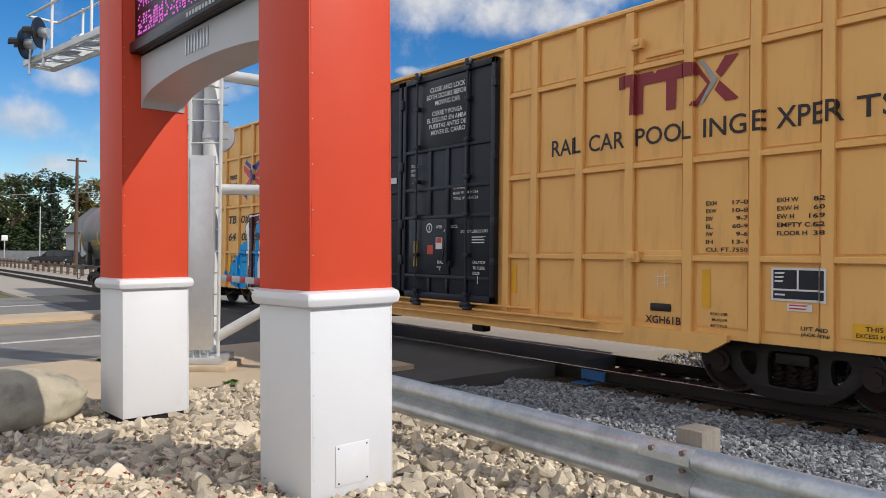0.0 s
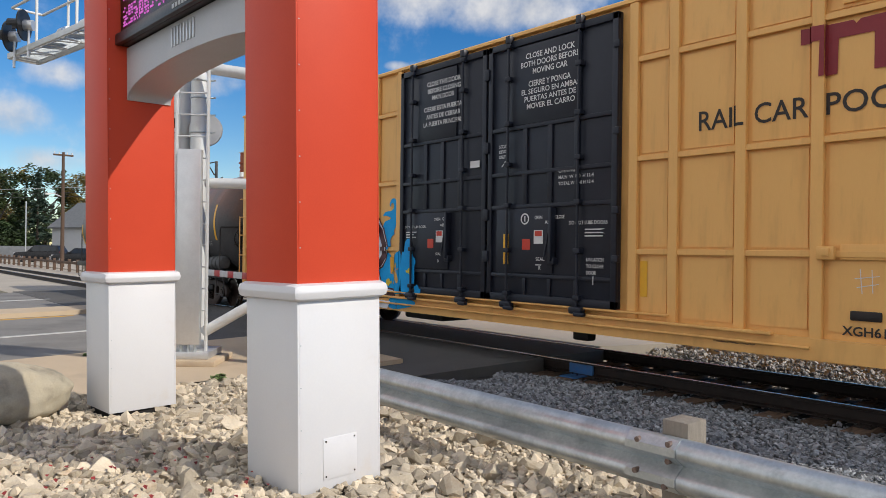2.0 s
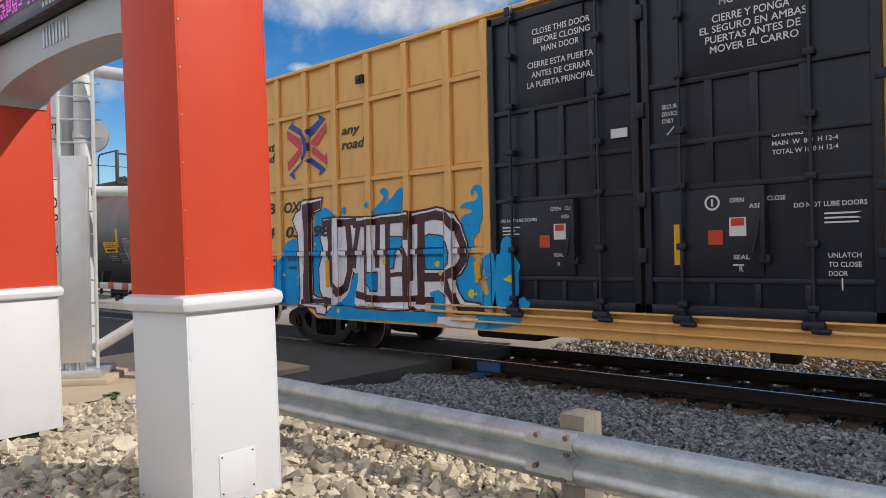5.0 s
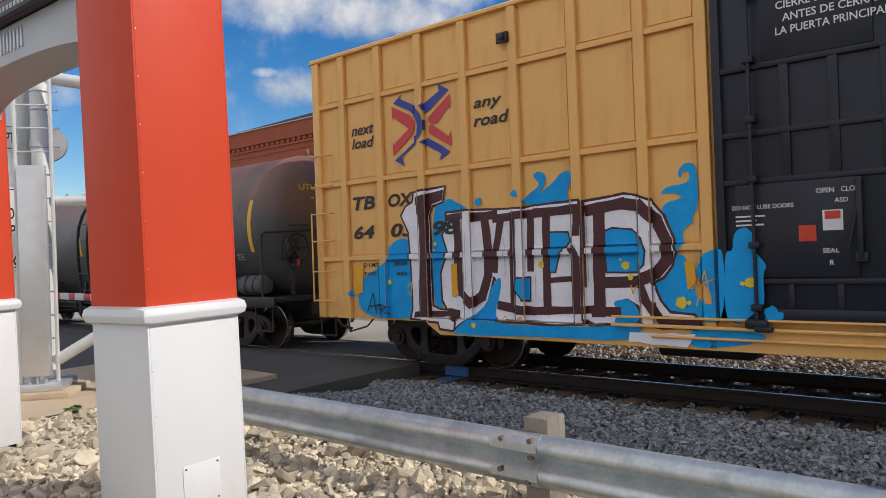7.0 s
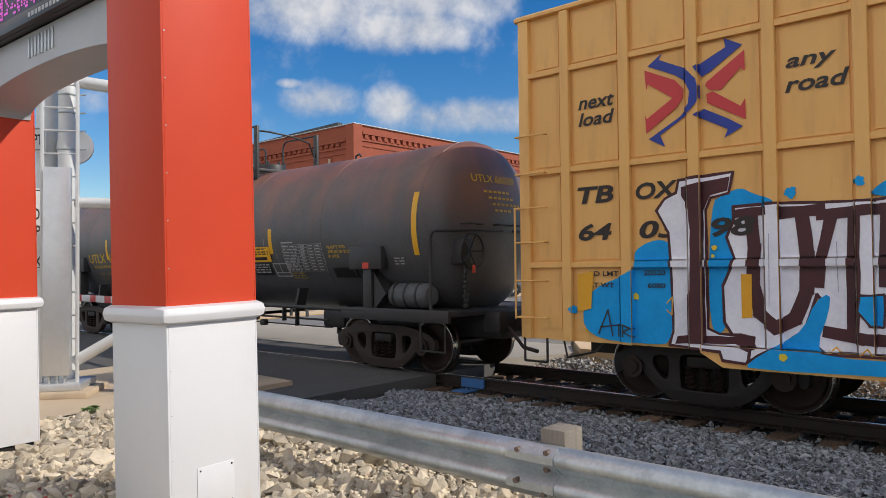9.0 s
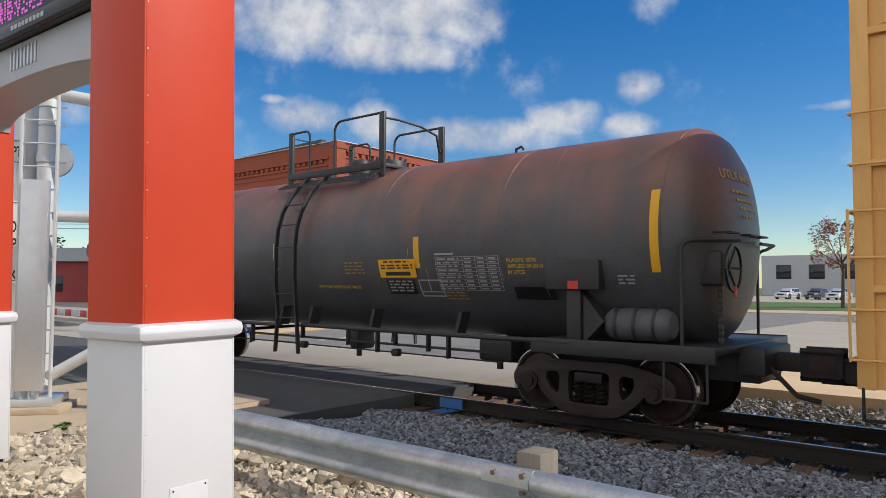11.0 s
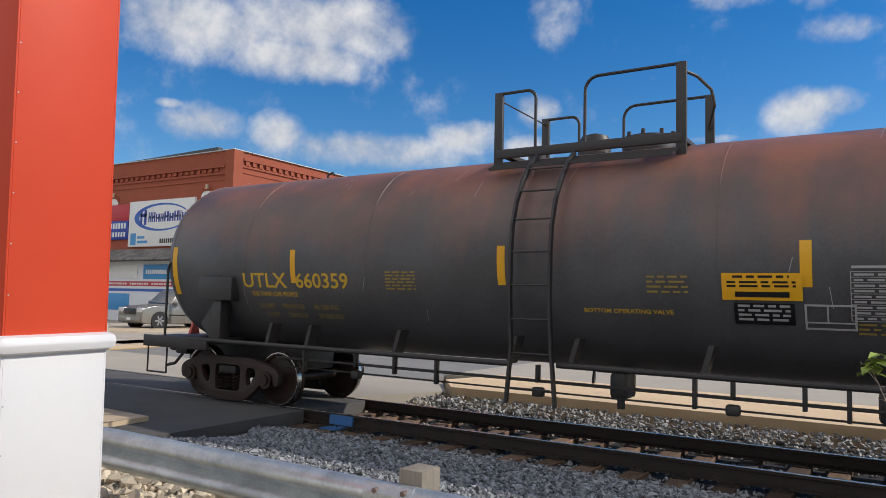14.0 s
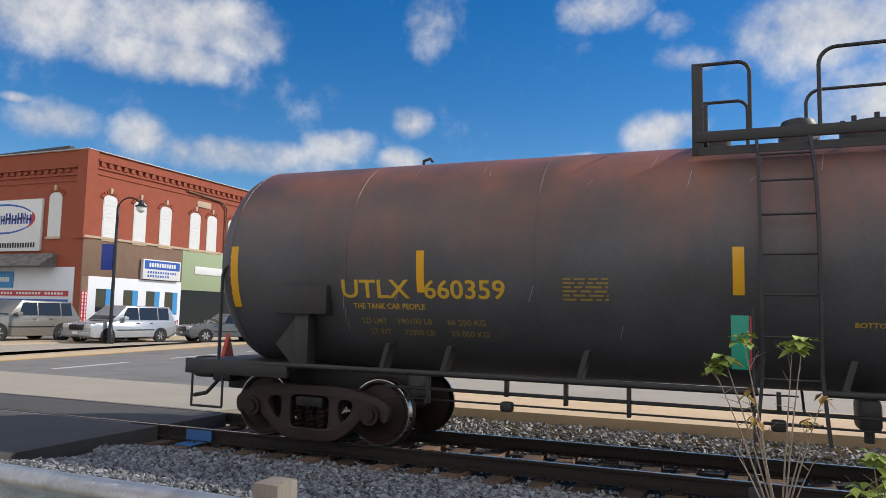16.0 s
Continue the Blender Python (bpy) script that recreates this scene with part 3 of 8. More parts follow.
def stroke(bm, pts, w, cap=0.0, wobble=0.0, seed=0):
    """A thick painted line through points, with slightly uneven edges."""
    rnd = random.Random(seed)
    pts = [Vector((p[0], p[1])) for p in pts]
    for i, (a, b) in enumerate(zip(pts, pts[1:])):
        d = (b - a).normalized()
        n = Vector((-d.y, d.x))
        a2, b2 = a - d * (cap + w * 0.3), b + d * (cap + w * 0.3)
        steps = max(2, int((b2 - a2).length / 0.18))
        up, dn = [], []
        for k in range(steps + 1):
            c = a2.lerp(b2, k / steps)
            up.append(c + n * (w / 2 + rnd.uniform(-wobble, wobble)))
            dn.append(c - n * (w / 2 + rnd.uniform(-wobble, wobble)))
        polygon(bm, [tuple(p) for p in up + dn[::-1]])


def blot(bm, u, z, ru, rz, seed, rough=0.22):
    rnd = random.Random(seed)
    k = [rnd.uniform(0, 6.3) for _ in range(4)]
    pts = []
    for i in range(36):
        a = 2 * math.pi * i / 36
        r = 1 + rough * (math.sin(2 * a + k[0]) * 0.4 + math.sin(3 * a + k[1]) * 0.5 + math.sin(5 * a + k[2]) * 0.5 + math.sin(9 * a + k[3]) * 0.3)
        pts.append((u + ru * r * math.cos(a), z + rz * r * math.sin(a)))
    polygon(bm, pts)


bm = bmesh.new()
box(bm, BACK, HALF, PANEL + 0.014, -PANEL - 0.014, LOW, TOP - 0.02)
part("body", bm, TAN, boxcar, smooth=0)
bm = bmesh.new()
prism(bm, [(-1.55, TOP - 0.05), (-1.585, TOP - 0.04), (-1.585, TOP), (-1.5, TOP + 0.05), (0, TOP + 0.16), (1.5, TOP + 0.05), (1.585, TOP), (1.585, TOP - 0.04), (1.55, TOP - 0.05)], "x", BACK - 0.05, HALF + 0.05)
part("roof", bm, TAN, boxcar, smooth=0)
bm = bmesh.new()
box(bm, -0.065, 0.065, 0, 0.07, LOW, TOP - 0.05, 0.01)
rib_mesh = finish(bm, "rib", TAN)
bm = bmesh.new()
box(bm, -0.5, 0.5, 0, 0.05, -0.035, 0.035, 0.008)
for u in sorted(RIBS):
    for s in (-1, 1):
        o = new("rib", rib_mesh)
        o.parent, o.matrix_basis = boxcar, pose(u, s * 1.58 if s < 0 else 1.58, 0, 0, 0, 0 if s < 0 else 180)
girt_mesh = finish(bm, "girt", TAN)
for z in GIRTS:
    edges = sorted(RIBS)
    for a, b in zip(edges, edges[1:]):
        if a < 0 < b:
            continue
        o = new("girt", girt_mesh)
        o.parent = boxcar
        o.matrix_basis = pose((a + b) / 2, RIB + 0.015, z) @ Matrix.Diagonal((b - a - 0.12, 1, 1, 1))
    for a, b in ((BACK, edges[0]), (edges[-1], HALF)):
        o = new("girt", girt_mesh)
        o.parent = boxcar
        o.matrix_basis = pose((a + b) / 2, RIB + 0.015, z) @ Matrix.Diagonal((b - a - 0.06, 1, 1, 1))
bm = bmesh.new()
box(bm, -0.5, 0.5, 0, 0.03, -0.5, 0.5)
plate_mesh2 = finish(bm, "side_panel", TAN)
bays = [BACK + 0.16] + sorted(RIBS) + [HALF - 0.16]
for a, b in zip(bays, bays[1:]):
    if a < 0 < b or b - a < 0.3:
        continue
    for z0, z1 in zip((0.82,) + GIRTS, GIRTS + (TOP - 0.05,)):
        o = new("side_panel", plate_mesh2)
        o.parent = boxcar
        o.matrix_basis = pose((a + b) / 2, PANEL, (z0 + z1) / 2) @ Matrix.Diagonal((b - a - 0.21, 1, z1 - z0 - 0.13, 1))
for u0, u1 in ((BACK, BACK + 0.16), (HALF - 0.16, HALF)):
    bm = bmesh.new()
    box(bm, u0, u1, RIB + 0.01, PANEL + 0.05, LOW, TOP - 0.05, 0.012)
    part("corner_post", bm, TAN, boxcar)
bm = bmesh.new()
prism(bm, [(-6.45, 0.72), (-6.2, 0.57), (6.2, 0.57), (6.45, 0.72), (6.45, 0.80), (-6.45, 0.80)], "y", RIB - 0.02, RIB + 0.06)
part("side_sill", bm, TAN, boxcar, smooth=0)
bm = bmesh.new()
box(bm, -3.5, 4.6, RIB - 0.09, RIB - 0.01, 0.80, 0.835, 0.008)
box(bm, -3.5, 3.3, RIB - 0.075, RIB - 0.02, 0.90, 0.925, 0.006)
part("door_track", bm, TAN, boxcar, "tan door track ledge")
bm = bmesh.new()
rod(bm, (-3.0, RIB - 0.06, 0.70), (5.0, RIB - 0.06, 0.70), 0.016, 8)
part("release_rod", bm, TAN, boxcar, "tan release rod with brackets")
bm = bmesh.new()
for s in (-1, 1):
    box(bm, -8.6, 8.9, s * 0.2 - 0.03, s * 0.2 + 0.03, 0.45, LOW, 0.0)
part("centre_sill", bm, DARKSTEEL, boxcar)
# small door panel and latches beside the ribs
for u, z in ((5.14, 1.71), (5.16, 4.5), (-4.95, 4.55)):
    bm = bmesh.new()
    box(bm, u - 0.09, u + 0.09, RIB - 0.05, RIB + 0.01, z - 0.07, z + 0.07, 0.012)
    box(bm, u - 0.03, u + 0.05, RIB - 0.075, RIB - 0.04, z - 0.03, z + 0.05, 0.01)
    part("latch", bm, TAN if u > 0 else BLACK, boxcar)
for z0, z1 in ((1.64, 1.80), (4.30, 4.38)):
    bm = bmesh.new()
    box(bm, 5.26, 5.84, PANEL - 0.035, PANEL + 0.01, z0, z1, 0.008)
    part("inset_plate", bm, TAN, boxcar)
bm = bmesh.new()
box(bm, 5.36, 5.66, PANEL - 0.03, PANEL, 1.02, 1.12, 0.015)
part("slot_plate", bm, DARKSTEEL, boxcar, "dark steel slot in the side")
for sx in (-1, 1):
    for z in (2.45, 2.0, 1.5, 1.02, 2.9, 3.4):
        bm = bmesh.new()
        bent(bm, [((sx * 8.72 + 0.28 * (sx < 0)), RIB + 0.02, z), ((sx * 8.72 + 0.28 * (sx < 0)), RIB - 0.05, z), ((sx * 9.17 + 0.28 * (sx < 0)), RIB - 0.05, z), ((sx * 9.17 + 0.28 * (sx < 0)), RIB + 0.06, z)], 0.012, 6)
        part("grab_iron", bm, TAN, boxcar)
        if z < 2.9:
            bm = bmesh.new()
            bent(bm, [((sx * 9.15 + 0.28 * (sx < 0)), RIB + 0.08, z), ((sx * 9.21 + 0.28 * (sx < 0)), RIB + 0.08, z), ((sx * 9.21 + 0.28 * (sx < 0)), RIB + 0.5, z), ((sx * 9.15 + 0.28 * (sx < 0)), RIB + 0.5, z)], 0.012, 6)
            part("grab_iron", bm, TAN, boxcar)
    bm = bmesh.new()
    rod(bm, ((sx * 9.19 + 0.28 * (sx < 0)), RIB - 0.05, 1.0), ((sx * 9.19 + 0.28 * (sx < 0)), RIB - 0.05, 2.47), 0.014, 6)
    part("ladder_rail", bm, TAN, boxcar)
bm = bmesh.new()
for sx in (-1, 1):
    bent(bm, [((sx * 9.1 + 0.28 * (sx < 0)), RIB + 0.02, 0.76), ((sx * 9.1 + 0.28 * (sx < 0)), RIB + 0.02, 0.45), ((sx * 8.75 + 0.28 * (sx < 0)), RIB + 0.02, 0.45), ((sx * 8.75 + 0.28 * (sx < 0)), RIB + 0.02, 0.76)], 0.016, 6)
    bent(bm, [((sx * 8.55 + 0.28 * (sx < 0)), RIB + 0.1, 0.74), ((sx * 8.5 + 0.28 * (sx < 0)), RIB + 0.1, 0.52), ((sx * 8.1 + 0.28 * (sx < 0)), RIB + 0.1, 0.62), ((sx * 8.0 + 0.28 * (sx < 0)), RIB + 0.15, 0.74)], 0.014, 6)
part("sill_step", bm, DARKSTEEL, boxcar, "dark steel sill step")
bm = bmesh.new()
for s in (-1, 1):
    box(bm, s * 9.15 + 0.28 * (s < 0), s * 9.75 + 0.28 * (s < 0), -0.12, 0.12, 0.62, 0.86, 0.03)
    box(bm, s * 9.6 + 0.28 * (s < 0), s * 9.95 + 0.28 * (s < 0), -0.16, 0.14, 0.66, 0.95, 0.05)
part("coupler", bm, DARKSTEEL, boxcar, "rusty knuckle coupler")
bm = bmesh.new()
box(bm, -3.4, -2.2, -0.6, 0.6, 0.32, 0.56, 0.05)
rod(bm, (-1.0, -0.5, 0.55), (0.4, -0.5, 0.55), 0.12, 12)
rod(bm, (-6.0, -0.35, 0.62), (6.0, -0.35, 0.60), 0.02, 6)
box(bm, 1.2, 1.5, -0.9, -0.7, 0.35, 0.6, 0.03)
part("brake_gear", bm, DARKSTEEL, boxcar)

# doors
for lo, hi, rods in ((DOOR0, 0.02, (-1.83, -0.50)), (0.07, DOOR1, (0.54, 1.90))):
    d = new("door")
    d.parent, d["label"] = boxcar, "black plug door with lock rods and white lettering"
    bm = bmesh.new()
    box(bm, lo, hi, RIB - 0.02, RIB + 0.05, 0.93, 4.88, 0.006)
    part("door_skin", bm, BLACKDOOR, d)
    bm = bmesh.new()
    for a, b, c, e in ((lo, lo + 0.09, 0.93, 4.88), (hi - 0.09, hi, 0.93, 4.88), (lo, hi, 0.93, 1.04), (lo, hi, 4.78, 4.88)):
        box(bm, a, b, RIB - 0.062, RIB, c, e, 0.008)
    for z in (1.32, 2.36, 2.86, 3.55):
        box(bm, lo + 0.09, hi - 0.09, RIB - 0.058, RIB - 0.01, z - 0.03, z + 0.03, 0.008)
    for k in (0.32, 0.52, 0.72):
        u = lo + (hi - lo) * k
        box(bm, u - 0.045, u + 0.045, RIB - 0.054, RIB - 0.01, 2.36, 3.55, 0.008)
        box(bm, u - 0.03, u + 0.03, RIB - 0.05, RIB - 0.01, 1.04, 1.32, 0.006)
    part("door_frame", bm, BLACKDOOR, d)
    bm = bmesh.new()
    box(bm, lo + 0.50, hi - 0.72 if lo < 0 else hi - 0.62, RIB - 0.0545, RIB - 0.02, 3.58, 4.76, 0.01)
    part("door_plate", bm, BLACKDOOR, d)
    bm = bmesh.new()
    box(bm, lo + 0.20, lo + 1.34, RIB - 0.0545, RIB - 0.02, 1.36, 2.33, 0.01)
    part("door_plate", bm, BLACKDOOR, d)
    for u in rods:
        bm = bmesh.new()
        rod(bm, (u, RIB - 0.10, 0.86), (u, RIB - 0.10, 4.94), 0.020, 8)
        for z in (1.05, 1.70, 2.38, 3.0, 3.62, 4.30, 4.80):
            box(bm, u - 0.055, u + 0.055, RIB - 0.128, RIB - 0.03, z - 0.035, z + 0.035, 0.01)
        box(bm, u - 0.12, u + 0.10, RIB - 0.14, RIB - 0.02, 0.83, 0.93, 0.025)
        box(bm, u - 0.02, u + 0.16, RIB - 0.16, RIB - 0.08, 0.80, 0.86, 0.02)
        box(bm, u - 0.05, u + 0.05, RIB - 0.13, RIB - 0.02, 4.84, 4.96, 0.015)
        part("lock_rod", bm, BLACKDOOR, d)
    bm = bmesh.new()
    u = lo + 1.36
    box(bm, u - 0.02, u + 0.03, RIB - 0.15, RIB - 0.03, 1.55, 2.32, 0.012)
    rod(bm, (u - 0.1, RIB - 0.13, 1.62), (u + 0.02, RIB - 0.13, 2.2), 0.016, 8)
    box(bm, u - 0.05, u + 0.06, RIB - 0.12, RIB - 0.02, 1.50, 1.60, 0.015)
    part("door_handle", bm, BLACKDOOR, d)
    if lo > 0:
        for z in (4.45, 3.30, 2.25, 1.60):
            bm = bmesh.new()
            box(bm, 0.0, 0.11, RIB - 0.10, RIB - 0.02, z - 0.09, z + 0.09, 0.015)
            part("hinge_block", bm, BLACKDOOR, d)
            bm = bmesh.new()
            box(bm, 2.46, 2.56, RIB - 0.085, RIB - 0.02, z - 0.05, z + 0.05, 0.012)
            part("hinge_block", bm, BLACKDOOR, d)


def words(name, mat, rows, label):
    bm = bmesh.new()
    for body, u0, u1, z0, h, bold, shear in rows:
        fitted(bm, body, u0, u1, z0, h, bold=bold, shear=shear)
    return part(name, bm, mat, boxcar, label, smooth=0)


def small_bars(bm, u, z, w, rows, h, gap, seed):
    rnd = random.Random(seed)
    for i in range(rows):
        polygon(bm, [(u, z - i * gap), (u + w * rnd.uniform(0.7, 1), z - i * gap), (u + w * rnd.uniform(0.7, 1), z - i * gap + h), (u, z - i * gap + h)])


ROWS = [("CLOSE AND LOCK", 0.86, 1.79, 4.55, 0.085), ("BOTH DOORS BEFORE", 0.76, 1.87, 4.43, 0.085), ("MOVING CAR", 1.00, 1.66, 4.31, 0.085), ("CIERRE Y PONGA", 0.92, 1.72, 4.13, 0.085), ("EL SEGURO EN AMBAS", 0.78, 1.88, 4.02, 0.08), ("PUERTAS ANTES DE", 0.84, 1.82, 3.91, 0.08), ("MOVER EL CARRO", 0.89, 1.80, 3.80, 0.08),
        ("CLOSE THIS DOOR", -1.47, -0.60, 4.51, 0.08), ("BEFORE CLOSING", -1.45, -0.60, 4.39, 0.08), ("MAIN DOOR", -1.33, -0.76, 4.27, 0.08), ("CIERRE ESTA PUERTA", -1.55, -0.56, 4.08, 0.08), ("ANTES DE CERRAR", -1.49, -0.60, 3.95, 0.08), ("LA PUERTA PRINCIPAL", -1.56, -0.55, 3.82, 0.08),
        ("OPENING", 1.52, 1.82, 2.81, 0.05), ("MAIN  W  8-0  H 12-4", 1.52, 2.14, 2.72, 0.05), ("TOTAL W 16-0 H 12-4", 1.52, 2.14, 2.63, 0.05), ("SECURE", 0.32, 0.53, 3.27, 0.05), ("DEVICE", 0.32, 0.51, 3.19, 0.05), ("ONLY", 0.32, 0.46, 3.11, 0.05),
        ("SEAL", 1.10, 1.27, 1.55, 0.05), ("R", 1.16, 1.20, 1.42, 0.055), ("ASD", 1.27, 1.42, 2.09, 0.05), ("OPEN", 1.07, 1.22, 2.16, 0.05), ("CLOSE", 1.46, 1.64, 2.16, 0.05), ("DO NOT LUBE DOORS", 1.72, 2.38, 2.07, 0.05), ("UNLATCH", 2.03, 2.32, 1.56, 0.05), ("TO CLOSE", 2.03, 2.32, 1.47, 0.05), ("DOOR", 2.03, 2.20, 1.38, 0.05),
        ("SEAL", -1.20, -1.05, 1.60, 0.045), ("R", -1.14, -1.10, 1.48, 0.05), ("OPEN", -1.24, -1.08, 2.19, 0.05), ("CLOSE", -1.02, -0.84, 2.19, 0.05), ("ASD", -1.08, -0.96, 2.09, 0.045), ("DO NOT LUBE DOORS", -2.05, -1.45, 2.07, 0.045)]
words("door_lettering", WHITELET, [(*r, 0.012, 0.0) for r in ROWS], "white stencilled door instructions")
bm = bmesh.new()
small_bars(bm, 2.0, 1.99, 0.36, 3, 0.018, 0.045, 1)
small_bars(bm, -2.02, 1.99, 0.3, 3, 0.018, 0.045, 2)
for u, z in ((1.15, 1.90), (-1.10, 1.92)):
    polygon(bm, [(u - 0.09, z - 0.1), (u + 0.09, z - 0.1), (u + 0.09, z + 0.1), (u - 0.09, z + 0.1)])
polygon(bm, [(-0.34, 3.02), (-0.12, 3.02), (-0.12, 3.13), (-0.34, 3.13)])
for u, z, a in ((1.15, 1.49, 0), (2.15, 1.3, 90), (0.42, 3.02, 45)):
    d, n = Vector((math.cos(radians(a)), math.sin(radians(a)))) * 0.06, Vector((-math.sin(radians(a)), math.cos(radians(a)))) * 0.007
    c = Vector((u, z))
    polygon(bm, [tuple(c - d - n), tuple(c + d - n), tuple(c + d + n), tuple(c - d + n)])
for k in range(24):
    a0, a1 = 2 * math.pi * k / 24, 2 * math.pi * (k + 1) / 24
    polygon(bm, [(0.88 + r * math.cos(a), 2.17 + r * math.sin(a)) for r, a in ((0.062, a0), (0.085, a0), (0.085, a1), (0.062, a1))])
polygon(bm, [(0.868, 2.13), (0.892, 2.13), (0.892, 2.21), (0.868, 2.21)])
part("door_sticker", bm, WHITELET, boxcar, "white stickers and marks", smooth=0)
for u, z, w, h in ((0.91, 1.79, 0.08, 0.08), (-1.33, 1.80, 0.08, 0.08), (1.15, 1.95, 0.07, 0.04), (-1.10, 1.97, 0.07, 0.04)):
    bm = bmesh.new()
    polygon(bm, [(u - w, z - h), (u + w, z - h), (u + w, z + h), (u - w, z + h)])
    part("red_sticker", bm, SIGNRED, boxcar, "red sticker on the door", smooth=0)
for u0, u1, z0, z1 in ((0.435, 0.545, 1.49, 1.95), (2.82, 2.93, 1.12, 1.58), (6.085, 6.195, 1.10, 1.57), (-6.0, -5.9, 1.12, 1.60), (7.80, 8.32, 0.88, 1.05), (-7.92, -7.67, 0.86, 1.0)):
    bm = bmesh.new()
    polygon(bm, [(u0, z0), (u1, z0), (u1, z1), (u0, z1)])
    part("reflector", bm, YELLOW, boxcar, "yellow reflective strip", smooth=0)
T = 0.008
words("side_lettering", LETTER, [("RAIL", 3.63, 4.22, 3.17, 0.235, T, 0), ("CAR", 4.32, 4.92, 3.17, 0.235, T, 0), ("POOL", 5.10, 5.95, 3.17, 0.235, T, 0), ("ING", 6.08, 6.63, 3.17, 0.235, T, 0), ("E", 6.73, 6.87, 3.17, 0.235, T, 0), ("XPER", 6.98, 7.70, 3.17, 0.235, T, 0), ("TS", 7.82, 8.22, 3.17, 0.235, T, 0)]
      + [(a, 6.13, 6.13 + 0.046 * len(a), 2.34 - i * 0.093, 0.052, 0.02, 0) for i, a in enumerate(("EXH", "EXW", "EW", "IL", "IW", "IH", "CU. FT."))]
      + [(a, 6.66 - 0.048 * len(a), 6.66, 2.34 - i * 0.093, 0.052, 0.02, 0) for i, a in enumerate(("17-0", "10-8", "9-7", "60-9", "9-6", "13-1", "7550"))]
      + [(a, 7.0, 7.0 + 0.047 * len(a), 2.34 - i * 0.093, 0.052, 0.02, 0) for i, a in enumerate(("EXH W", "EXW H", "EW H", "EMPTY C.G.", "FLOOR H"))]
      + [(a, 7.54 - 0.048 * len(a), 7.54, 2.34 - i * 0.093, 0.052, 0.02, 0) for i, a in enumerate(("8-2", "6-0", "16-9", "5-2", "3-8"))]
      + [("XGH61B", 5.28, 5.80, 0.86, 0.10, 0.02, 0), ("EOC-10B", 6.20, 6.42, 1.02, 0.035, 0.02, 0), ("M-921B", 6.22, 6.42, 0.95, 0.035, 0.02, 0), ('43" CPLR', 6.20, 6.42, 0.88, 0.035, 0.02, 0), ("LIFT AND", 7.27, 7.58, 0.93, 0.045, 0.02, 0), ("JACK HERE", 7.27, 7.60, 0.86, 0.045, 0.02, 0), ("RELEASE ROD", 3.9, 4.4, 0.66, 0.05, 0.02, 0), ("THIS CAR", 7.92, 8.28, 0.975, 0.05, 0.02, 0), ("EXCESS HEIGHT", 7.83, 8.29, 0.905, 0.045, 0.02, 0),
         ("next", -7.98, -7.48, 3.64, 0.15, 0.02, 0.25), ("load", -7.98, -7.48, 3.43, 0.17, 0.02, 0.25), ("any", -5.52, -5.04, 3.66, 0.15, 0.02, 0.25), ("road", -5.53, -4.93, 3.45, 0.17, 0.02, 0.25),],
      "black lettering along the tan side")
# painted codes
CODES = [("TB", -8.01, -7.51, 2.46, 0.21, 0.03, 0.18), ("OX", -7.22, -6.70, 2.46, 0.20, 0.03, 0.18), ("64", -8.00, -7.54, 2.00, 0.21, 0.03, 0.18), ("03", -7.18, -6.71, 2.00, 0.21, 0.03, 0.18)]
words("painted_code", LETTER, CODES, "black italic code on the tan side")
bm = bmesh.new()
small_bars(bm, -7.92, 1.22, 0.2, 2, 0.02, 0.05, 6)
part("weight_print", bm, LETTER, boxcar, "black small print", smooth=0)
# notice board
bm = bmesh.new()
polygon(bm, [(6.94, 1.24), (7.56, 1.24), (7.56, 1.61), (6.94, 1.61)])
polygon(bm, [(7.12, 1.135), (7.39, 1.135), (7.39, 1.215), (7.12, 1.215)])
part("notice_border", bm, WHITELET, boxcar, "white bordered notice", smooth=0)
bm = bmesh.new()
for a, b, c, e in ((6.965, 7.225, 1.375, 1.585), (7.245, 7.535, 1.375, 1.585), (6.965, 7.535, 1.265, 1.355)):
    polygon(bm, [(a, c), (b, c), (b, e), (a, e)])
part("notice", bm, BLACKDOOR, boxcar, "black notice panels", smooth=0)
bm = bmesh.new()
small_bars(bm, 6.98, 1.54, 0.12, 3, 0.02, 0.045, 8)
small_bars(bm, 6.98, 1.30, 0.14, 1, 0.02, 0.045, 9)
for e in ((5.42, 1.36, 5.62, 1.40), (5.40, 1.45, 5.63, 1.48), (5.47, 1.30, 5.45, 1.55), (5.57, 1.31, 5.56, 1.54)):
    stroke(bm, [e[:2], e[2:]], 0.008)
part("chalk_mark", bm, WHITELET, boxcar, "white chalk marks", smooth=0)
bm = bmesh.new()
small_bars(bm, 7.14, 1.19, 0.23, 2, 0.015, 0.035, 8)
part("red_print", bm, SIGNRED, boxcar, smooth=0)
# maroon trade mark, as plain shapes
for shape in (
        ((4.83, 4.13), (5.04, 4.12), (5.36, 4.12), (5.39, 4.08), (5.43, 4.12), (5.71, 4.13), (5.85, 4.13), (5.98, 4.11), (6.17, 3.84), (6.13, 3.82), (6.03, 3.95), (5.71, 3.96), (5.70, 3.58), (5.56, 3.58), (5.56, 3.96), (5.22, 3.96), (5.21, 3.59), (5.04, 3.58), (5.05, 3.96), (4.83, 3.96)),
        ((5.92, 3.58), (6.00, 3.57), (6.18, 3.82), (6.11, 3.89), (6.14, 3.83)),
        ((6.24, 3.95), (6.36, 4.12), (6.53, 4.12), (6.31, 3.87)),
        ((6.23, 3.73), (6.29, 3.84), (6.53, 3.60), (6.50, 3.58), (6.37, 3.58)),
):
    bm = bmesh.new()
    polygon(bm, list(shape))
    part("trade_mark", bm, MAROON, boxcar, "maroon trade mark shape", smooth=0)
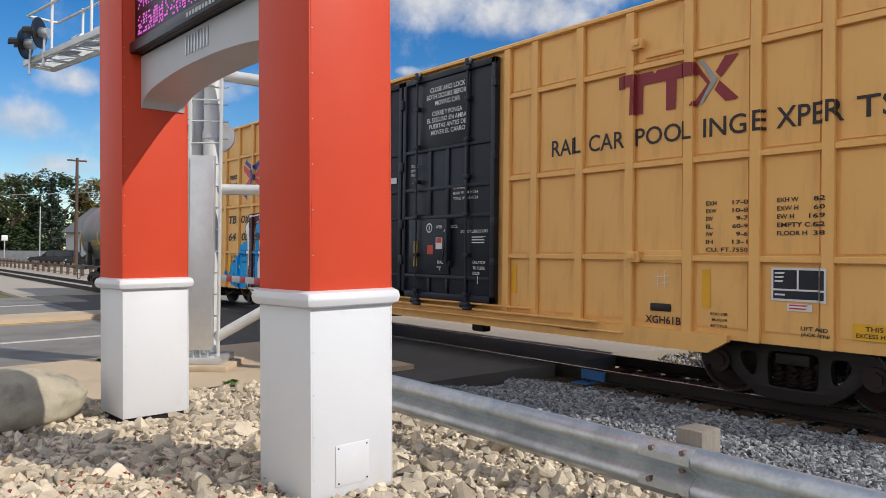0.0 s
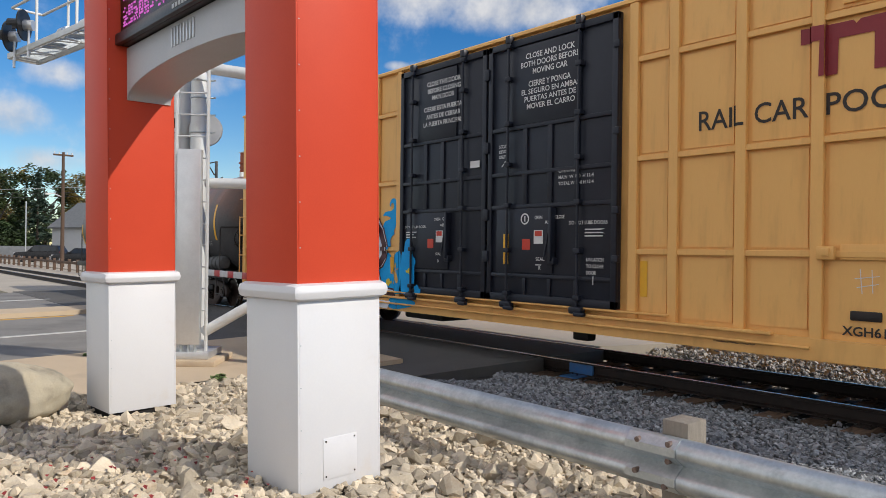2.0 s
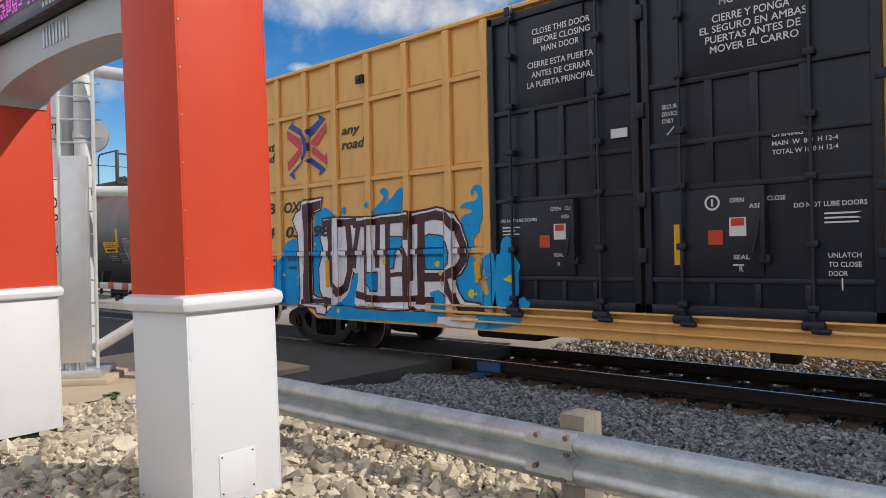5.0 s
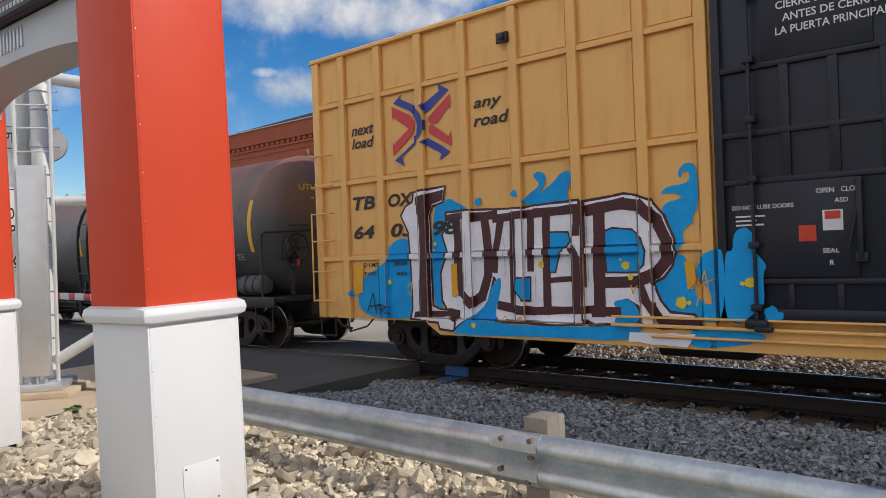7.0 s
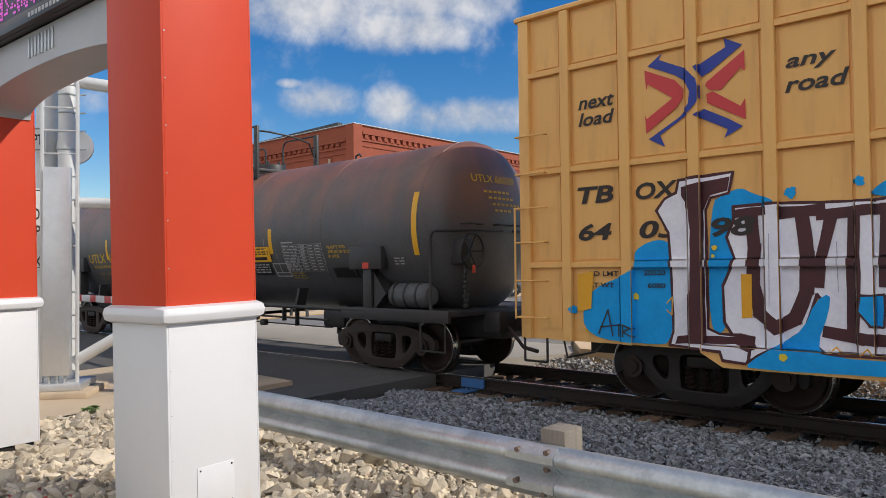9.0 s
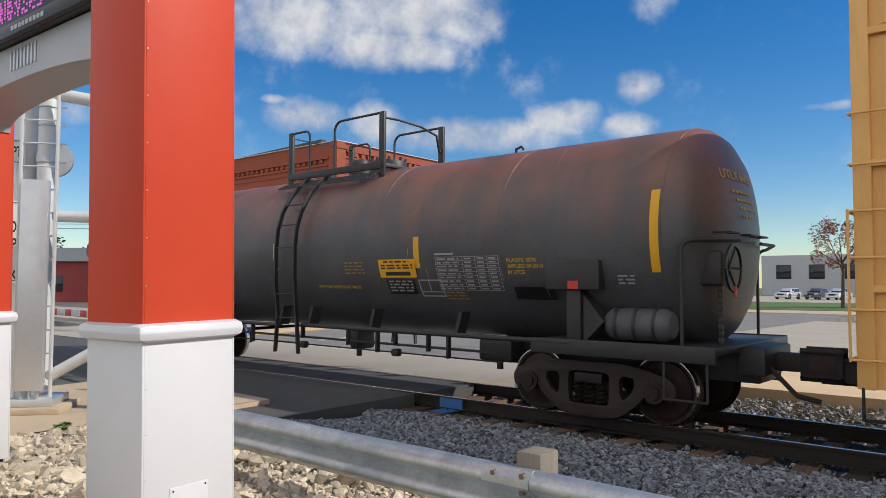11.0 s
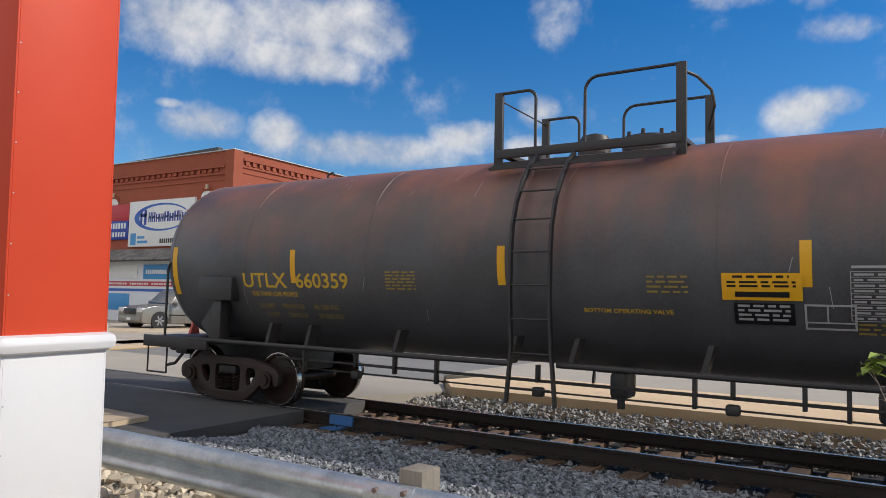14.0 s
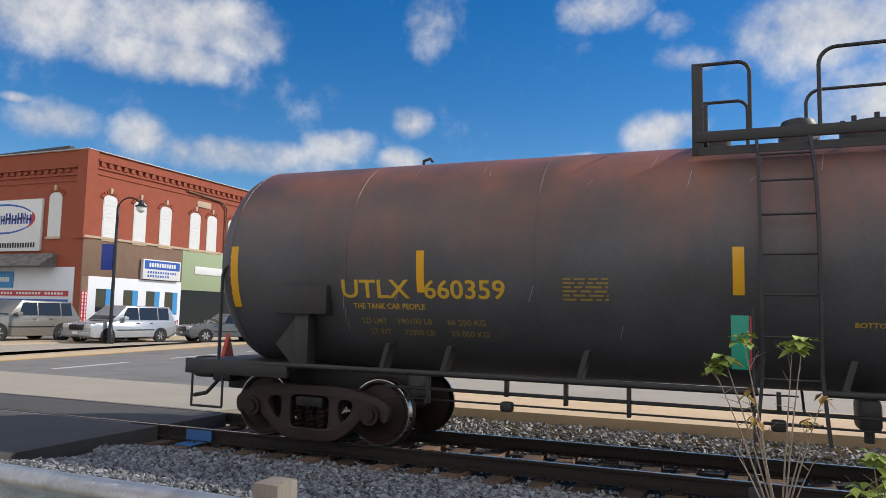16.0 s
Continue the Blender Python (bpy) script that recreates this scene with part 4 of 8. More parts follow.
bm = bmesh.new()
polygon(bm, list(((6.02, 4.12), (6.08, 4.12), (6.27, 3.86), (6.06, 3.58), (6.02, 3.58), (6.19, 3.86))))
part("trade_mark_chevron", bm, GREYLET, boxcar, smooth=0)
# crossed arrows: blue and red bands
for band in (
        ((-7.04, 4.02), (-6.86, 4.14), (-6.90, 4.07), (-6.58, 3.91), (-6.45, 3.76), (-6.42, 3.62), (-6.44, 3.50), (-6.53, 3.41), (-6.90, 3.19), (-6.84, 3.05), (-7.04, 3.16), (-6.66, 3.37), (-6.54, 3.49), (-6.52, 3.63), (-6.57, 3.75), (-6.71, 3.86)),
        ((-6.48, 3.90), (-6.13, 4.06), (-6.15, 4.16), (-5.95, 4.05), (-6.31, 3.82), (-6.40, 3.78)),
        ((-6.49, 3.36), (-6.38, 3.42), (-6.11, 3.27), (-5.96, 3.17), (-6.16, 3.07), (-6.12, 3.16)),
):
    bm = bmesh.new()
    polygon(bm, list(band))
    part("blue_arrow", bm, LOGOBLUE, boxcar, "blue crossed arrow band", smooth=0)
for band in (
        ((-7.08, 3.98), (-6.71, 3.80), (-6.61, 3.68), (-6.62, 3.58), (-6.70, 3.48), (-7.07, 3.23), (-7.08, 3.46), (-7.06, 3.40), (-6.74, 3.60), (-7.04, 3.81), (-7.06, 3.74)),
        ((-6.35, 3.71), (-5.93, 3.99), (-5.93, 3.76), (-5.97, 3.81), (-6.19, 3.60), (-6.31, 3.62), (-6.36, 3.67)),
        ((-6.35, 3.58), (-6.28, 3.60), (-5.98, 3.39), (-5.93, 3.47), (-5.93, 3.24), (-6.34, 3.48)),
):
    bm = bmesh.new()
    polygon(bm, list(band))
    part("red_arrow", bm, LOGORED, boxcar, "red crossed arrow band", smooth=0)

# graffiti: blue ground, white letters edged and cored in maroon
L_BODY = ((-6.69, 2.65), (-6.08, 2.69), (-6.13, 2.46), (-6.33, 2.42), (-6.38, 2.30), (-6.38, 1.76), (-6.38, 0.98), (-6.25, 0.93), (-5.89, 0.91), (-5.85, 0.77), (-5.96, 0.63), (-6.20, 0.65), (-6.23, 0.74), (-6.83, 0.77), (-6.78, 0.93), (-6.79, 1.53), (-6.82, 2.05), (-6.96, 2.32), (-6.86, 2.45), (-6.72, 2.51))
L_CORE = ((-6.66, 2.57), (-6.11, 2.64), (-6.14, 2.49), (-6.33, 2.45), (-6.41, 2.28), (-6.41, 1.68), (-6.40, 0.90), (-5.91, 0.91), (-5.86, 0.79), (-5.94, 0.76), (-6.09, 0.83), (-6.76, 0.79), (-6.73, 0.88), (-6.59, 0.90), (-6.55, 1.68), (-6.54, 2.07), (-6.56, 2.31), (-6.66, 2.47))
UTE_BODY = ((-6.08, 2.31), (-5.67, 2.32), (-5.27, 2.30), (-4.74, 2.29), (-4.56, 2.31), (-4.22, 2.32), (-3.91, 2.33), (-3.89, 1.95), (-3.91, 0.85), (-3.88, 0.80), (-4.28, 0.77), (-4.72, 0.79), (-5.20, 0.78), (-5.30, 0.87), (-5.18, 1.24), (-5.27, 1.38), (-5.39, 1.01), (-5.62, 0.84), (-5.84, 0.72), (-5.93, 0.65), (-5.89, 0.91), (-6.03, 0.93), (-6.12, 0.93), (-6.20, 1.06), (-6.21, 1.45), (-6.08, 1.75), (-6.16, 1.98), (-6.08, 2.16))
R_BODY = ((-3.88, 2.31), (-3.52, 2.34), (-3.33, 2.36), (-3.21, 2.34), (-3.00, 2.26), (-2.85, 2.08), (-2.74, 1.81), (-2.72, 1.66), (-2.77, 1.49), (-2.88, 1.36), (-3.00, 1.31), (-2.92, 1.10), (-2.81, 0.97), (-2.53, 0.95), (-2.45, 0.82), (-2.87, 0.79), (-3.15, 0.83), (-3.19, 1.02), (-3.33, 1.10), (-3.46, 1.08), (-3.44, 0.96), (-3.49, 0.81), (-3.76, 0.78), (-3.91, 0.85))
R_COUNTER = ((-3.59, 1.92), (-3.50, 1.95), (-3.25, 1.92), (-3.13, 1.82), (-3.08, 1.67), (-3.10, 1.52), (-3.18, 1.44), (-3.58, 1.44), (-3.59, 1.62))
E_COUNTER = ((-4.36, 1.94), (-4.11, 1.93), (-4.08, 1.83), (-4.24, 1.67), (-4.31, 1.45), (-4.38, 1.45))
T_COUNTER = ((-4.87, 1.36), (-4.69, 1.37), (-4.70, 1.08), (-4.79, 1.09), (-4.89, 1.22))
CLOUDS_BLUE = (
    ((-7.27, 1.83), (-7.11, 1.95), (-6.88, 1.99), (-6.78, 1.89), (-6.76, 0.80), (-7.05, 0.76), (-7.93, 0.80), (-7.96, 1.24), (-7.74, 1.44), (-7.45, 1.54), (-7.21, 1.66)),
    ((-6.33, 2.37), (-6.19, 2.44), (-6.00, 2.52), (-5.87, 2.43), (-5.65, 2.36), (-5.67, 2.28), (-6.08, 2.26), (-6.11, 2.05), (-6.06, 1.75), (-6.17, 1.45), (-6.17, 0.94), (-6.38, 0.93)),
    ((-4.79, 2.32), (-4.74, 2.42), (-4.47, 2.57), (-4.57, 2.65), (-4.60, 2.71), (-4.49, 2.75), (-4.39, 2.67), (-4.42, 2.54), (-4.56, 2.44), (-4.31, 2.56), (-4.19, 2.69), (-4.04, 2.72), (-4.02, 2.58), (-4.11, 2.45), (-4.07, 2.29)),
    ((-2.90, 2.31), (-2.81, 2.40), (-2.59, 2.41), (-2.53, 2.47), (-2.55, 2.55), (-2.62, 2.56), (-2.64, 2.46), (-2.68, 2.54), (-2.61, 2.64), (-2.49, 2.64), (-2.45, 2.54), (-2.45, 2.14), (-2.54, 2.03), (-2.50, 1.98), (-2.59, 1.94), (-2.65, 1.86), (-2.62, 1.74), (-2.70, 1.66), (-2.81, 1.78), (-2.92, 2.20), (-2.58, 2.26), (-2.76, 2.33)),
    ((-2.75, 1.65), (-2.60, 1.59), (-2.60, 1.43), (-2.53, 1.31), (-2.52, 1.14), (-2.34, 1.05), (-2.31, 1.14), (-2.37, 1.27), (-2.49, 1.35), (-2.52, 1.45), (-2.45, 1.55), (-2.39, 1.63), (-2.24, 1.68), (-2.15, 1.65), (-2.17, 0.88), (-2.43, 0.87), (-2.54, 0.92), (-2.81, 0.94), (-3.03, 1.19), (-3.03, 1.32), (-2.80, 1.49)),
    ((-2.15, 1.66), (-2.06, 1.63), (-2.05, 1.81), (-1.99, 1.88), (-1.90, 1.89), (-1.84, 1.80), (-1.84, 1.63), (-1.71, 1.48), (-1.77, 1.41), (-1.75, 1.07), (-1.87, 0.98), (-2.02, 0.88), (-2.17, 0.88)),
    ((-2.57, 0.80), (-2.33, 0.80), (-1.74, 0.79), (-1.81, 0.67), (-2.60, 0.56)),
)
SWEEPS_BLUE = (
    ((-5.15, 1.40), (-5.16, 1.21), (-5.28, 0.87), (-5.20, 0.76), (-4.28, 0.76), (-3.47, 0.79), (-3.16, 0.83), (-3.11, 0.76), (-3.30, 0.62), (-4.43, 0.62), (-5.94, 0.58), (-5.93, 0.65), (-5.62, 0.86), (-5.40, 1.02), (-5.29, 1.30)),
    ((-3.52, 0.79), (-3.47, 0.99), (-3.53, 1.08), (-3.34, 1.12), (-3.21, 1.03), (-3.17, 0.82)),
)
SILL_WHITE = ((-3.28, 0.73), (-2.50, 0.74), (-2.60, 0.59), (-3.30, 0.62))
PATCHES_ORANGE = (((-2.63, 1.54), (-2.52, 1.55), (-2.50, 1.31), (-2.60, 1.22)), ((-6.01, 1.58), (-5.90, 1.58), (-5.90, 1.12), (-6.01, 1.11)), ((-8.02, 1.58), (-7.79, 1.62), (-7.83, 1.16), (-8.02, 1.11)))
CORES = (      # painted strokes and their widths
    (((-5.90, 2.25), (-5.87, 1.89), (-5.89, 1.52), (-5.82, 1.20), (-5.65, 1.05), (-5.48, 1.15), (-5.36, 1.44), (-5.35, 1.80), (-5.40, 2.22)), 0.15),
    (((-6.04, 2.26), (-5.76, 2.27)), 0.1),
    (((-5.58, 2.24), (-5.21, 2.25)), 0.13),
    (((-5.23, 2.20), (-4.60, 2.23)), 0.12),
    (((-4.92, 2.19), (-4.95, 1.02)), 0.14),
    (((-5.19, 1.03), (-4.87, 0.98), (-4.65, 0.96)), 0.12),
    (((-5.13, 2.16), (-5.23, 1.73), (-5.25, 1.50)), 0.12),
    (((-4.65, 2.25), (-4.67, 1.51)), 0.12),
    (((-4.57, 2.24), (-3.91, 2.24)), 0.13),
    (((-4.41, 2.20), (-4.44, 1.00)), 0.13),
    (((-3.95, 2.23), (-3.96, 1.94)), 0.1),
    (((-4.40, 1.36), (-4.05, 1.38)), 0.07),
    (((-4.04, 1.75), (-3.97, 1.63), (-3.98, 1.01)), 0.12),
    (((-4.61, 0.97), (-3.80, 1.00)), 0.11),
    (((-3.82, 2.22), (-3.36, 2.27), (-3.13, 2.23), (-2.94, 2.05), (-2.83, 1.81), (-2.83, 1.59), (-2.97, 1.44), (-3.20, 1.34), (-3.61, 1.34)), 0.15),
    (((-3.67, 2.22), (-3.70, 0.96)), 0.17),
    (((-3.16, 1.34), (-3.08, 1.13), (-2.92, 0.89), (-2.50, 0.87)), 0.12),
    (((-3.78, 0.97), (-3.45, 0.98)), 0.12),
)


def ragged(pts, seed, wobble=0.012, step=0.12):
    """A hand-sprayed edge: the outline cut into short, slightly uneven steps."""
    rnd = random.Random(seed)
    res = []
    for (x0, z0), (x1, z1) in zip(pts, pts[1:] + pts[:1]):
        n = max(1, int(math.hypot(x1 - x0, z1 - z0) / step))
        for i in range(n):
            k = i / n
            res.append((x0 + (x1 - x0) * k + (rnd.uniform(-wobble, wobble) if i else 0), z0 + (z1 - z0) * k + (rnd.uniform(-wobble, wobble) if i else 0)))
    return res


def rounded(pts, times=2):
    """Corner cutting, for soft sprayed shapes."""
    for _ in range(times):
        res = []
        for (x0, z0), (x1, z1) in zip(pts, pts[1:] + pts[:1]):
            res += [(x0 * 0.75 + x1 * 0.25, z0 * 0.75 + z1 * 0.25), (x0 * 0.25 + x1 * 0.75, z0 * 0.25 + z1 * 0.75)]
        pts = res
    return pts


def edge_line(bm, pts, w, seed):
    stroke(bm, list(pts) + [pts[0]], w, 0.0, 0.004, seed)


for c in CLOUDS_BLUE:
    bm = bmesh.new()
    polygon(bm, rounded(list(c)))
    part("graffiti_cloud", bm, BLUE, boxcar, "sky blue sprayed cloud behind graffiti", smooth=0)
for u, z, r in ((-4.86, 2.48, 0.05), (-5.50, 2.42, 0.06), (-8.08, 1.14, 0.05), (-7.38, 1.30, 0.10), (-1.68, 0.98, 0.09)):
    bm = bmesh.new()
    blot(bm, u, z, r, r * 0.9, int(r * 100))
    part("graffiti_splash", bm, BLUE, boxcar, "sky blue splash", smooth=0)
for name, letter in (("graffiti_initial", L_BODY), ("graffiti_middle", UTE_BODY), ("graffiti_end", R_BODY)):
    bm = bmesh.new()
    polygon(bm, ragged(list(letter), len(letter)))
    ob = part(name, bm, SPRAYWHITE, boxcar, "white sprayed letters", smooth=0)
    bm = bmesh.new()
    edge_line(bm, letter, 0.03, 5)
    part("graffiti_edge", bm, SPRAYDARK, ob, "thin dark edge line", smooth=0)
bm = bmesh.new()
for c in SWEEPS_BLUE:
    polygon(bm, rounded(list(c), 1))
part("graffiti_sweep", bm, BLUE, boxcar, "sky blue sweep across the letters", smooth=0)
bm = bmesh.new()
polygon(bm, ragged(list(SILL_WHITE), 3))
part("graffiti_foot", bm, SPRAYWHITE, boxcar, "white letter foot on the sill", smooth=0)
bm = bmesh.new()
polygon(bm, ragged(list(L_CORE), 9, 0.008))
part("graffiti_core", bm, SPRAYDARK, boxcar, "dark maroon graffiti stroke", smooth=0)
for i, (line, w) in enumerate(CORES):
    bm = bmesh.new()
    stroke(bm, [(u, z - 0.025) for u, z in line], w * 0.92, 0.0, 0.008, i)
    part("graffiti_core", bm, SPRAYDARK, boxcar, "dark maroon graffiti stroke", smooth=0)
for i, c in enumerate((R_COUNTER, E_COUNTER, T_COUNTER)):
    bm = bmesh.new()
    edge_line(bm, c, 0.045, i)
    part("counter_edge", bm, SPRAYDARK, boxcar, "dark counter edge", smooth=0)
    bm = bmesh.new()
    polygon(bm, ragged(list(c), i, 0.006))
    part("counter", bm, BLUE, boxcar, "blue letter counter", smooth=0)
words("painted_code", LETTER, [("98", -6.32, -5.85, 1.99, 0.21, 0.03, 0.18)], "black figures showing through the paint")
words("weight_words", LETTER, [("LD LMT", -7.84, -7.45, 1.56, 0.06, 0.02, 0), ("LT WT", -7.84, -7.51, 1.42, 0.06, 0.02, 0), ("20520", -7.13, -6.86, 1.57, 0.06, 0.02, 0), ("6080", -7.08, -6.86, 1.42, 0.06, 0.02, 0)], "black load figures")
# thin drips and folds of paint in the white
bm = bmesh.new()
rnd = random.Random(21)
for u, z0, z1 in ((-5.70, 2.0, 1.25), (-5.08, 1.9, 1.4), (-4.6, 1.4, 1.1), (-3.84, 2.1, 1.3), (-3.01, 1.9, 1.5)):
    stroke(bm, ((u, z0), (u + rnd.uniform(-0.015, 0.015), z1)), rnd.uniform(0.004, 0.008), 0.0, 0.002, int(z0 * 50))
part("graffiti_drip", bm, material("grey paint shade", (0.40, 0.38, 0.46), (0.30, 0.28, 0.36), 0.5, scale=6, bump=0), boxcar, "grey drips in the white", smooth=0)
ORANGEPATCH = material("orange reflective patch", (0.80, 0.40, 0.015), (0.72, 0.33, 0.012), 0.4, scale=4, bump=0)
for c in PATCHES_ORANGE:
    bm = bmesh.new()
    polygon(bm, list(c))
    part("orange_patch", bm, ORANGEPATCH, boxcar, "orange reflective patch", smooth=0)
YELLOWDROP = material("yellow paint drop", (0.75, 0.60, 0.04), (0.7, 0.5, 0.03), 0.5, scale=6, bump=0)
for i, (u, z, r) in enumerate(((-2.68, 1.08, 0.065), (-3.34, 1.51, 0.05), (-3.28, 1.37, 0.035), (-1.89, 1.31, 0.055), (-5.58, 0.73, 0.04), (-4.51, 1.54, 0.045), (-2.59, 1.08, 0.025), (-1.97, 1.30, 0.025), (-6.29, 1.87, 0.03), (-6.31, 1.78, 0.02), (-3.40, 1.58, 0.015), (-7.23, 1.32, 0.04))):
    bm = bmesh.new()
    blot(bm, u, z, r, r, i, 0.12)
    part("paint_drop", bm, YELLOWDROP, boxcar, "yellow paint drop", smooth=0)
bm = bmesh.new()
for line in (((-2.51, 1.05), (-2.38, 1.44), (-2.32, 1.08)), ((-2.56, 1.24), (-2.24, 1.36)), ((-6.85, 1.25), (-6.78, 1.32), (-6.79, 1.12), (-6.85, 1.17)), ((-3.28, 1.28), (-3.26, 1.18), (-3.20, 1.27)), ((-5.16, 0.80), (-5.10, 0.86), (-5.06, 0.80)), ((-4.88, 0.80), (-4.82, 0.86), (-4.78, 0.80))):
    stroke(bm, line, 0.014, 0.0, 0.002, 1)
part("orange_scrawl", bm, ORANGE, boxcar, "thin orange scrawls", smooth=0)
bm = bmesh.new()
for line in (((-7.73, 0.86), (-7.60, 1.15), (-7.54, 0.84)), ((-7.70, 0.94), (-7.40, 0.98)), ((-7.46, 0.98), (-7.46, 0.84)), ((-7.38, 0.84), (-7.38, 0.98), (-7.28, 0.94), (-7.38, 0.90), (-7.26, 0.84))):
    stroke(bm, line, 0.018, 0.0, 0.002, 2)
for body, u0, u1 in (("2018", -2.34, -2.28),):
    fitted(bm, body, u0, u1, 0.60, 0.13, bold=0.01, shear=0.1)
part("black_scrawl", bm, LETTER, boxcar, "thin black scrawls", smooth=0)


def mirrored(half):
    return list(half) + [(-x, z) for x, z in reversed(half) if x > 0.001]


SIDE_OUTER = mirrored(((0.0, 0.73), (0.30, 0.74), (0.52, 0.73), (0.72, 0.69), (0.90, 0.65), (1.06, 0.60), (1.15, 0.52), (1.13, 0.36), (1.05, 0.34), (1.02, 0.50), (0.78, 0.52), (0.76, 0.37), (0.66, 0.27), (0.54, 0.17), (0.42, 0.09), (0.30, 0.06), (0.0, 0.055)))
SIDE_HOLES = [[(0.41, 0.60), (0.60, 0.60), (0.66, 0.53), (0.63, 0.42), (0.49, 0.27), (0.42, 0.33)], [(-0.41, 0.60), (-0.60, 0.60), (-0.66, 0.53), (-0.63, 0.42), (-0.49, 0.27), (-0.42, 0.33)], mirrored(((0.0, 0.63), (0.26, 0.63), (0.31, 0.56), (0.30, 0.24), (0.26, 0.185), (0.0, 0.185)))]


def cast(bm, outer, holes, y, half, bevel):
    """A cast plate upright in x and z, with rounded holes and edges, about the plane y."""
    cu = bpy.data.curves.new("c", "CURVE")
    cu.dimensions, cu.fill_mode, cu.extrude, cu.bevel_depth, cu.bevel_resolution = "2D", "BOTH", half, bevel, 1
    for ring in [outer] + holes:
        ring = rounded(ring, 2)
        sp = cu.splines.new("POLY")
        sp.points.add(len(ring) - 1)
        for p, (x, z) in zip(sp.points, ring):
            p.co = (x, z, 0, 1)
        sp.use_cyclic_u = True
    ob = bpy.data.objects.new("c", cu)
    scene.collection.objects.link(ob)
    me = bpy.data.meshes.new_from_object(ob.evaluated_get(bpy.context.evaluated_depsgraph_get()))
    bpy.data.objects.remove(ob)
    bpy.data.curves.remove(cu)
    bm.from_mesh(me)
    bpy.data.meshes.remove(me)
    for v in bm.verts:
        v.co = Vector((v.co.x, y - v.co.z, v.co.y))
    bmesh.ops.remove_doubles(bm, verts=bm.verts, dist=0.0005)


def truck(parent, cu, label, steel, base=0.89, rad=0.43):
    """A two-axle truck: cast side frames with windows, springs, bearings and two wheelsets that turn."""
    t = new("truck")
    t.parent, t.matrix_basis = parent, pose(cu, 0, 0)
    t["label"] = label
    for s in (-1, 1):
        bm = bmesh.new()
        cast(bm, SIDE_OUTER, SIDE_HOLES, s * 1.03, 0.042, 0.014)
        part("side_frame", bm, steel, t)
        for x in (-0.17, 0.0, 0.17):
            bm = bmesh.new()
            coil = [Vector((x + 0.058 * math.cos(k * 0.7), s * 1.04 + 0.058 * math.sin(k * 0.7), 0.20 + k * 0.0062)) for k in range(44)]
            for p, q in zip(coil, coil[1:]):
                rod(bm, p, q, 0.0155, 5, caps=False)
            part("spring", bm, WHEEL, t, "coil spring")
        bm = bmesh.new()
        box(bm, -0.28, 0.28, *sorted((s * 0.86, s * 0.95)), 0.16, 0.50, 0.01)
        part("spring_seat", bm, DARKSTEEL, t)
        for w in (-base, base):
            bm = bmesh.new()
            rod(bm, (w, s * 0.95, rad), (w, s * 1.12, rad), 0.135, 16)
            rod(bm, (w, s * 1.12, rad), (w, s * 1.15, rad), 0.085, 6)
            part("bearing", bm, WHEEL, t, "rusty round bearing cap")
    bm = bmesh.new()
    box(bm, -0.2, 0.2, -1.1, 1.1, 0.47, 0.60, 0.02)
    box(bm, -0.3, 0.3, -0.3, 0.3, 0.56, 0.74, 0.03)
    for k in (-1, 1):
        rod(bm, (k * 0.42, -0.9, 0.35), (k * 0.42, 0.9, 0.35), 0.05, 8)
    part("bolster", bm, DARKSTEEL, t)
    sets = []
    for w in (-base, base):
        bm = bmesh.new()
        for s in (-1, 1):
            y = s * 0.755
            spin(bm, [(0.10, y - s * 0.12), (0.36, y - s * 0.02), (rad + 0.025, y - s * 0.075), (rad + 0.02, y - s * 0.045), (rad, y - s * 0.03), (rad - 0.012, y + s * 0.058), (rad - 0.05, y + s * 0.062), (0.345, y + s * 0.03), (0.13, y + s * 0.05), (0.1, y + s * 0.08)], "y", 40)
        rod(bm, (0, -1.0, 0), (0, 1.0, 0), 0.08, 14)
        o = part("wheelset", bm, WHEEL, t, "steel wheels on an axle", smooth=40)
        o.matrix_basis = pose(w, 0, rad)
        for s in (-1, 1):
            bm = bmesh.new()
            y = s * 0.755
            spin(bm, [(rad - 0.008, y - s * 0.028), (rad + 0.0015, y - s * 0.026), (rad - 0.009, y + s * 0.059), (rad - 0.022, y + s * 0.0605), (rad - 0.024, y + s * 0.050)], "y", 40, close=False)
            rim = part("tread", bm, TREAD, o, "polished wheel tread")
        sets.append((o, w, rad))
    return sets


wheelsets = truck(boxcar, -6.62, "black two-axle freight truck", DARKSTEEL) + truck(boxcar, 6.98, "black two-axle freight truck", DARKSTEEL)

# ---- tank car ----
TC = -28.95
tankcar = thing("tank_car", "black weathered tank car with a rusty brown top", "tank car", pose(TC, TY, 0))
TR, TZ = 1.43, 2.36


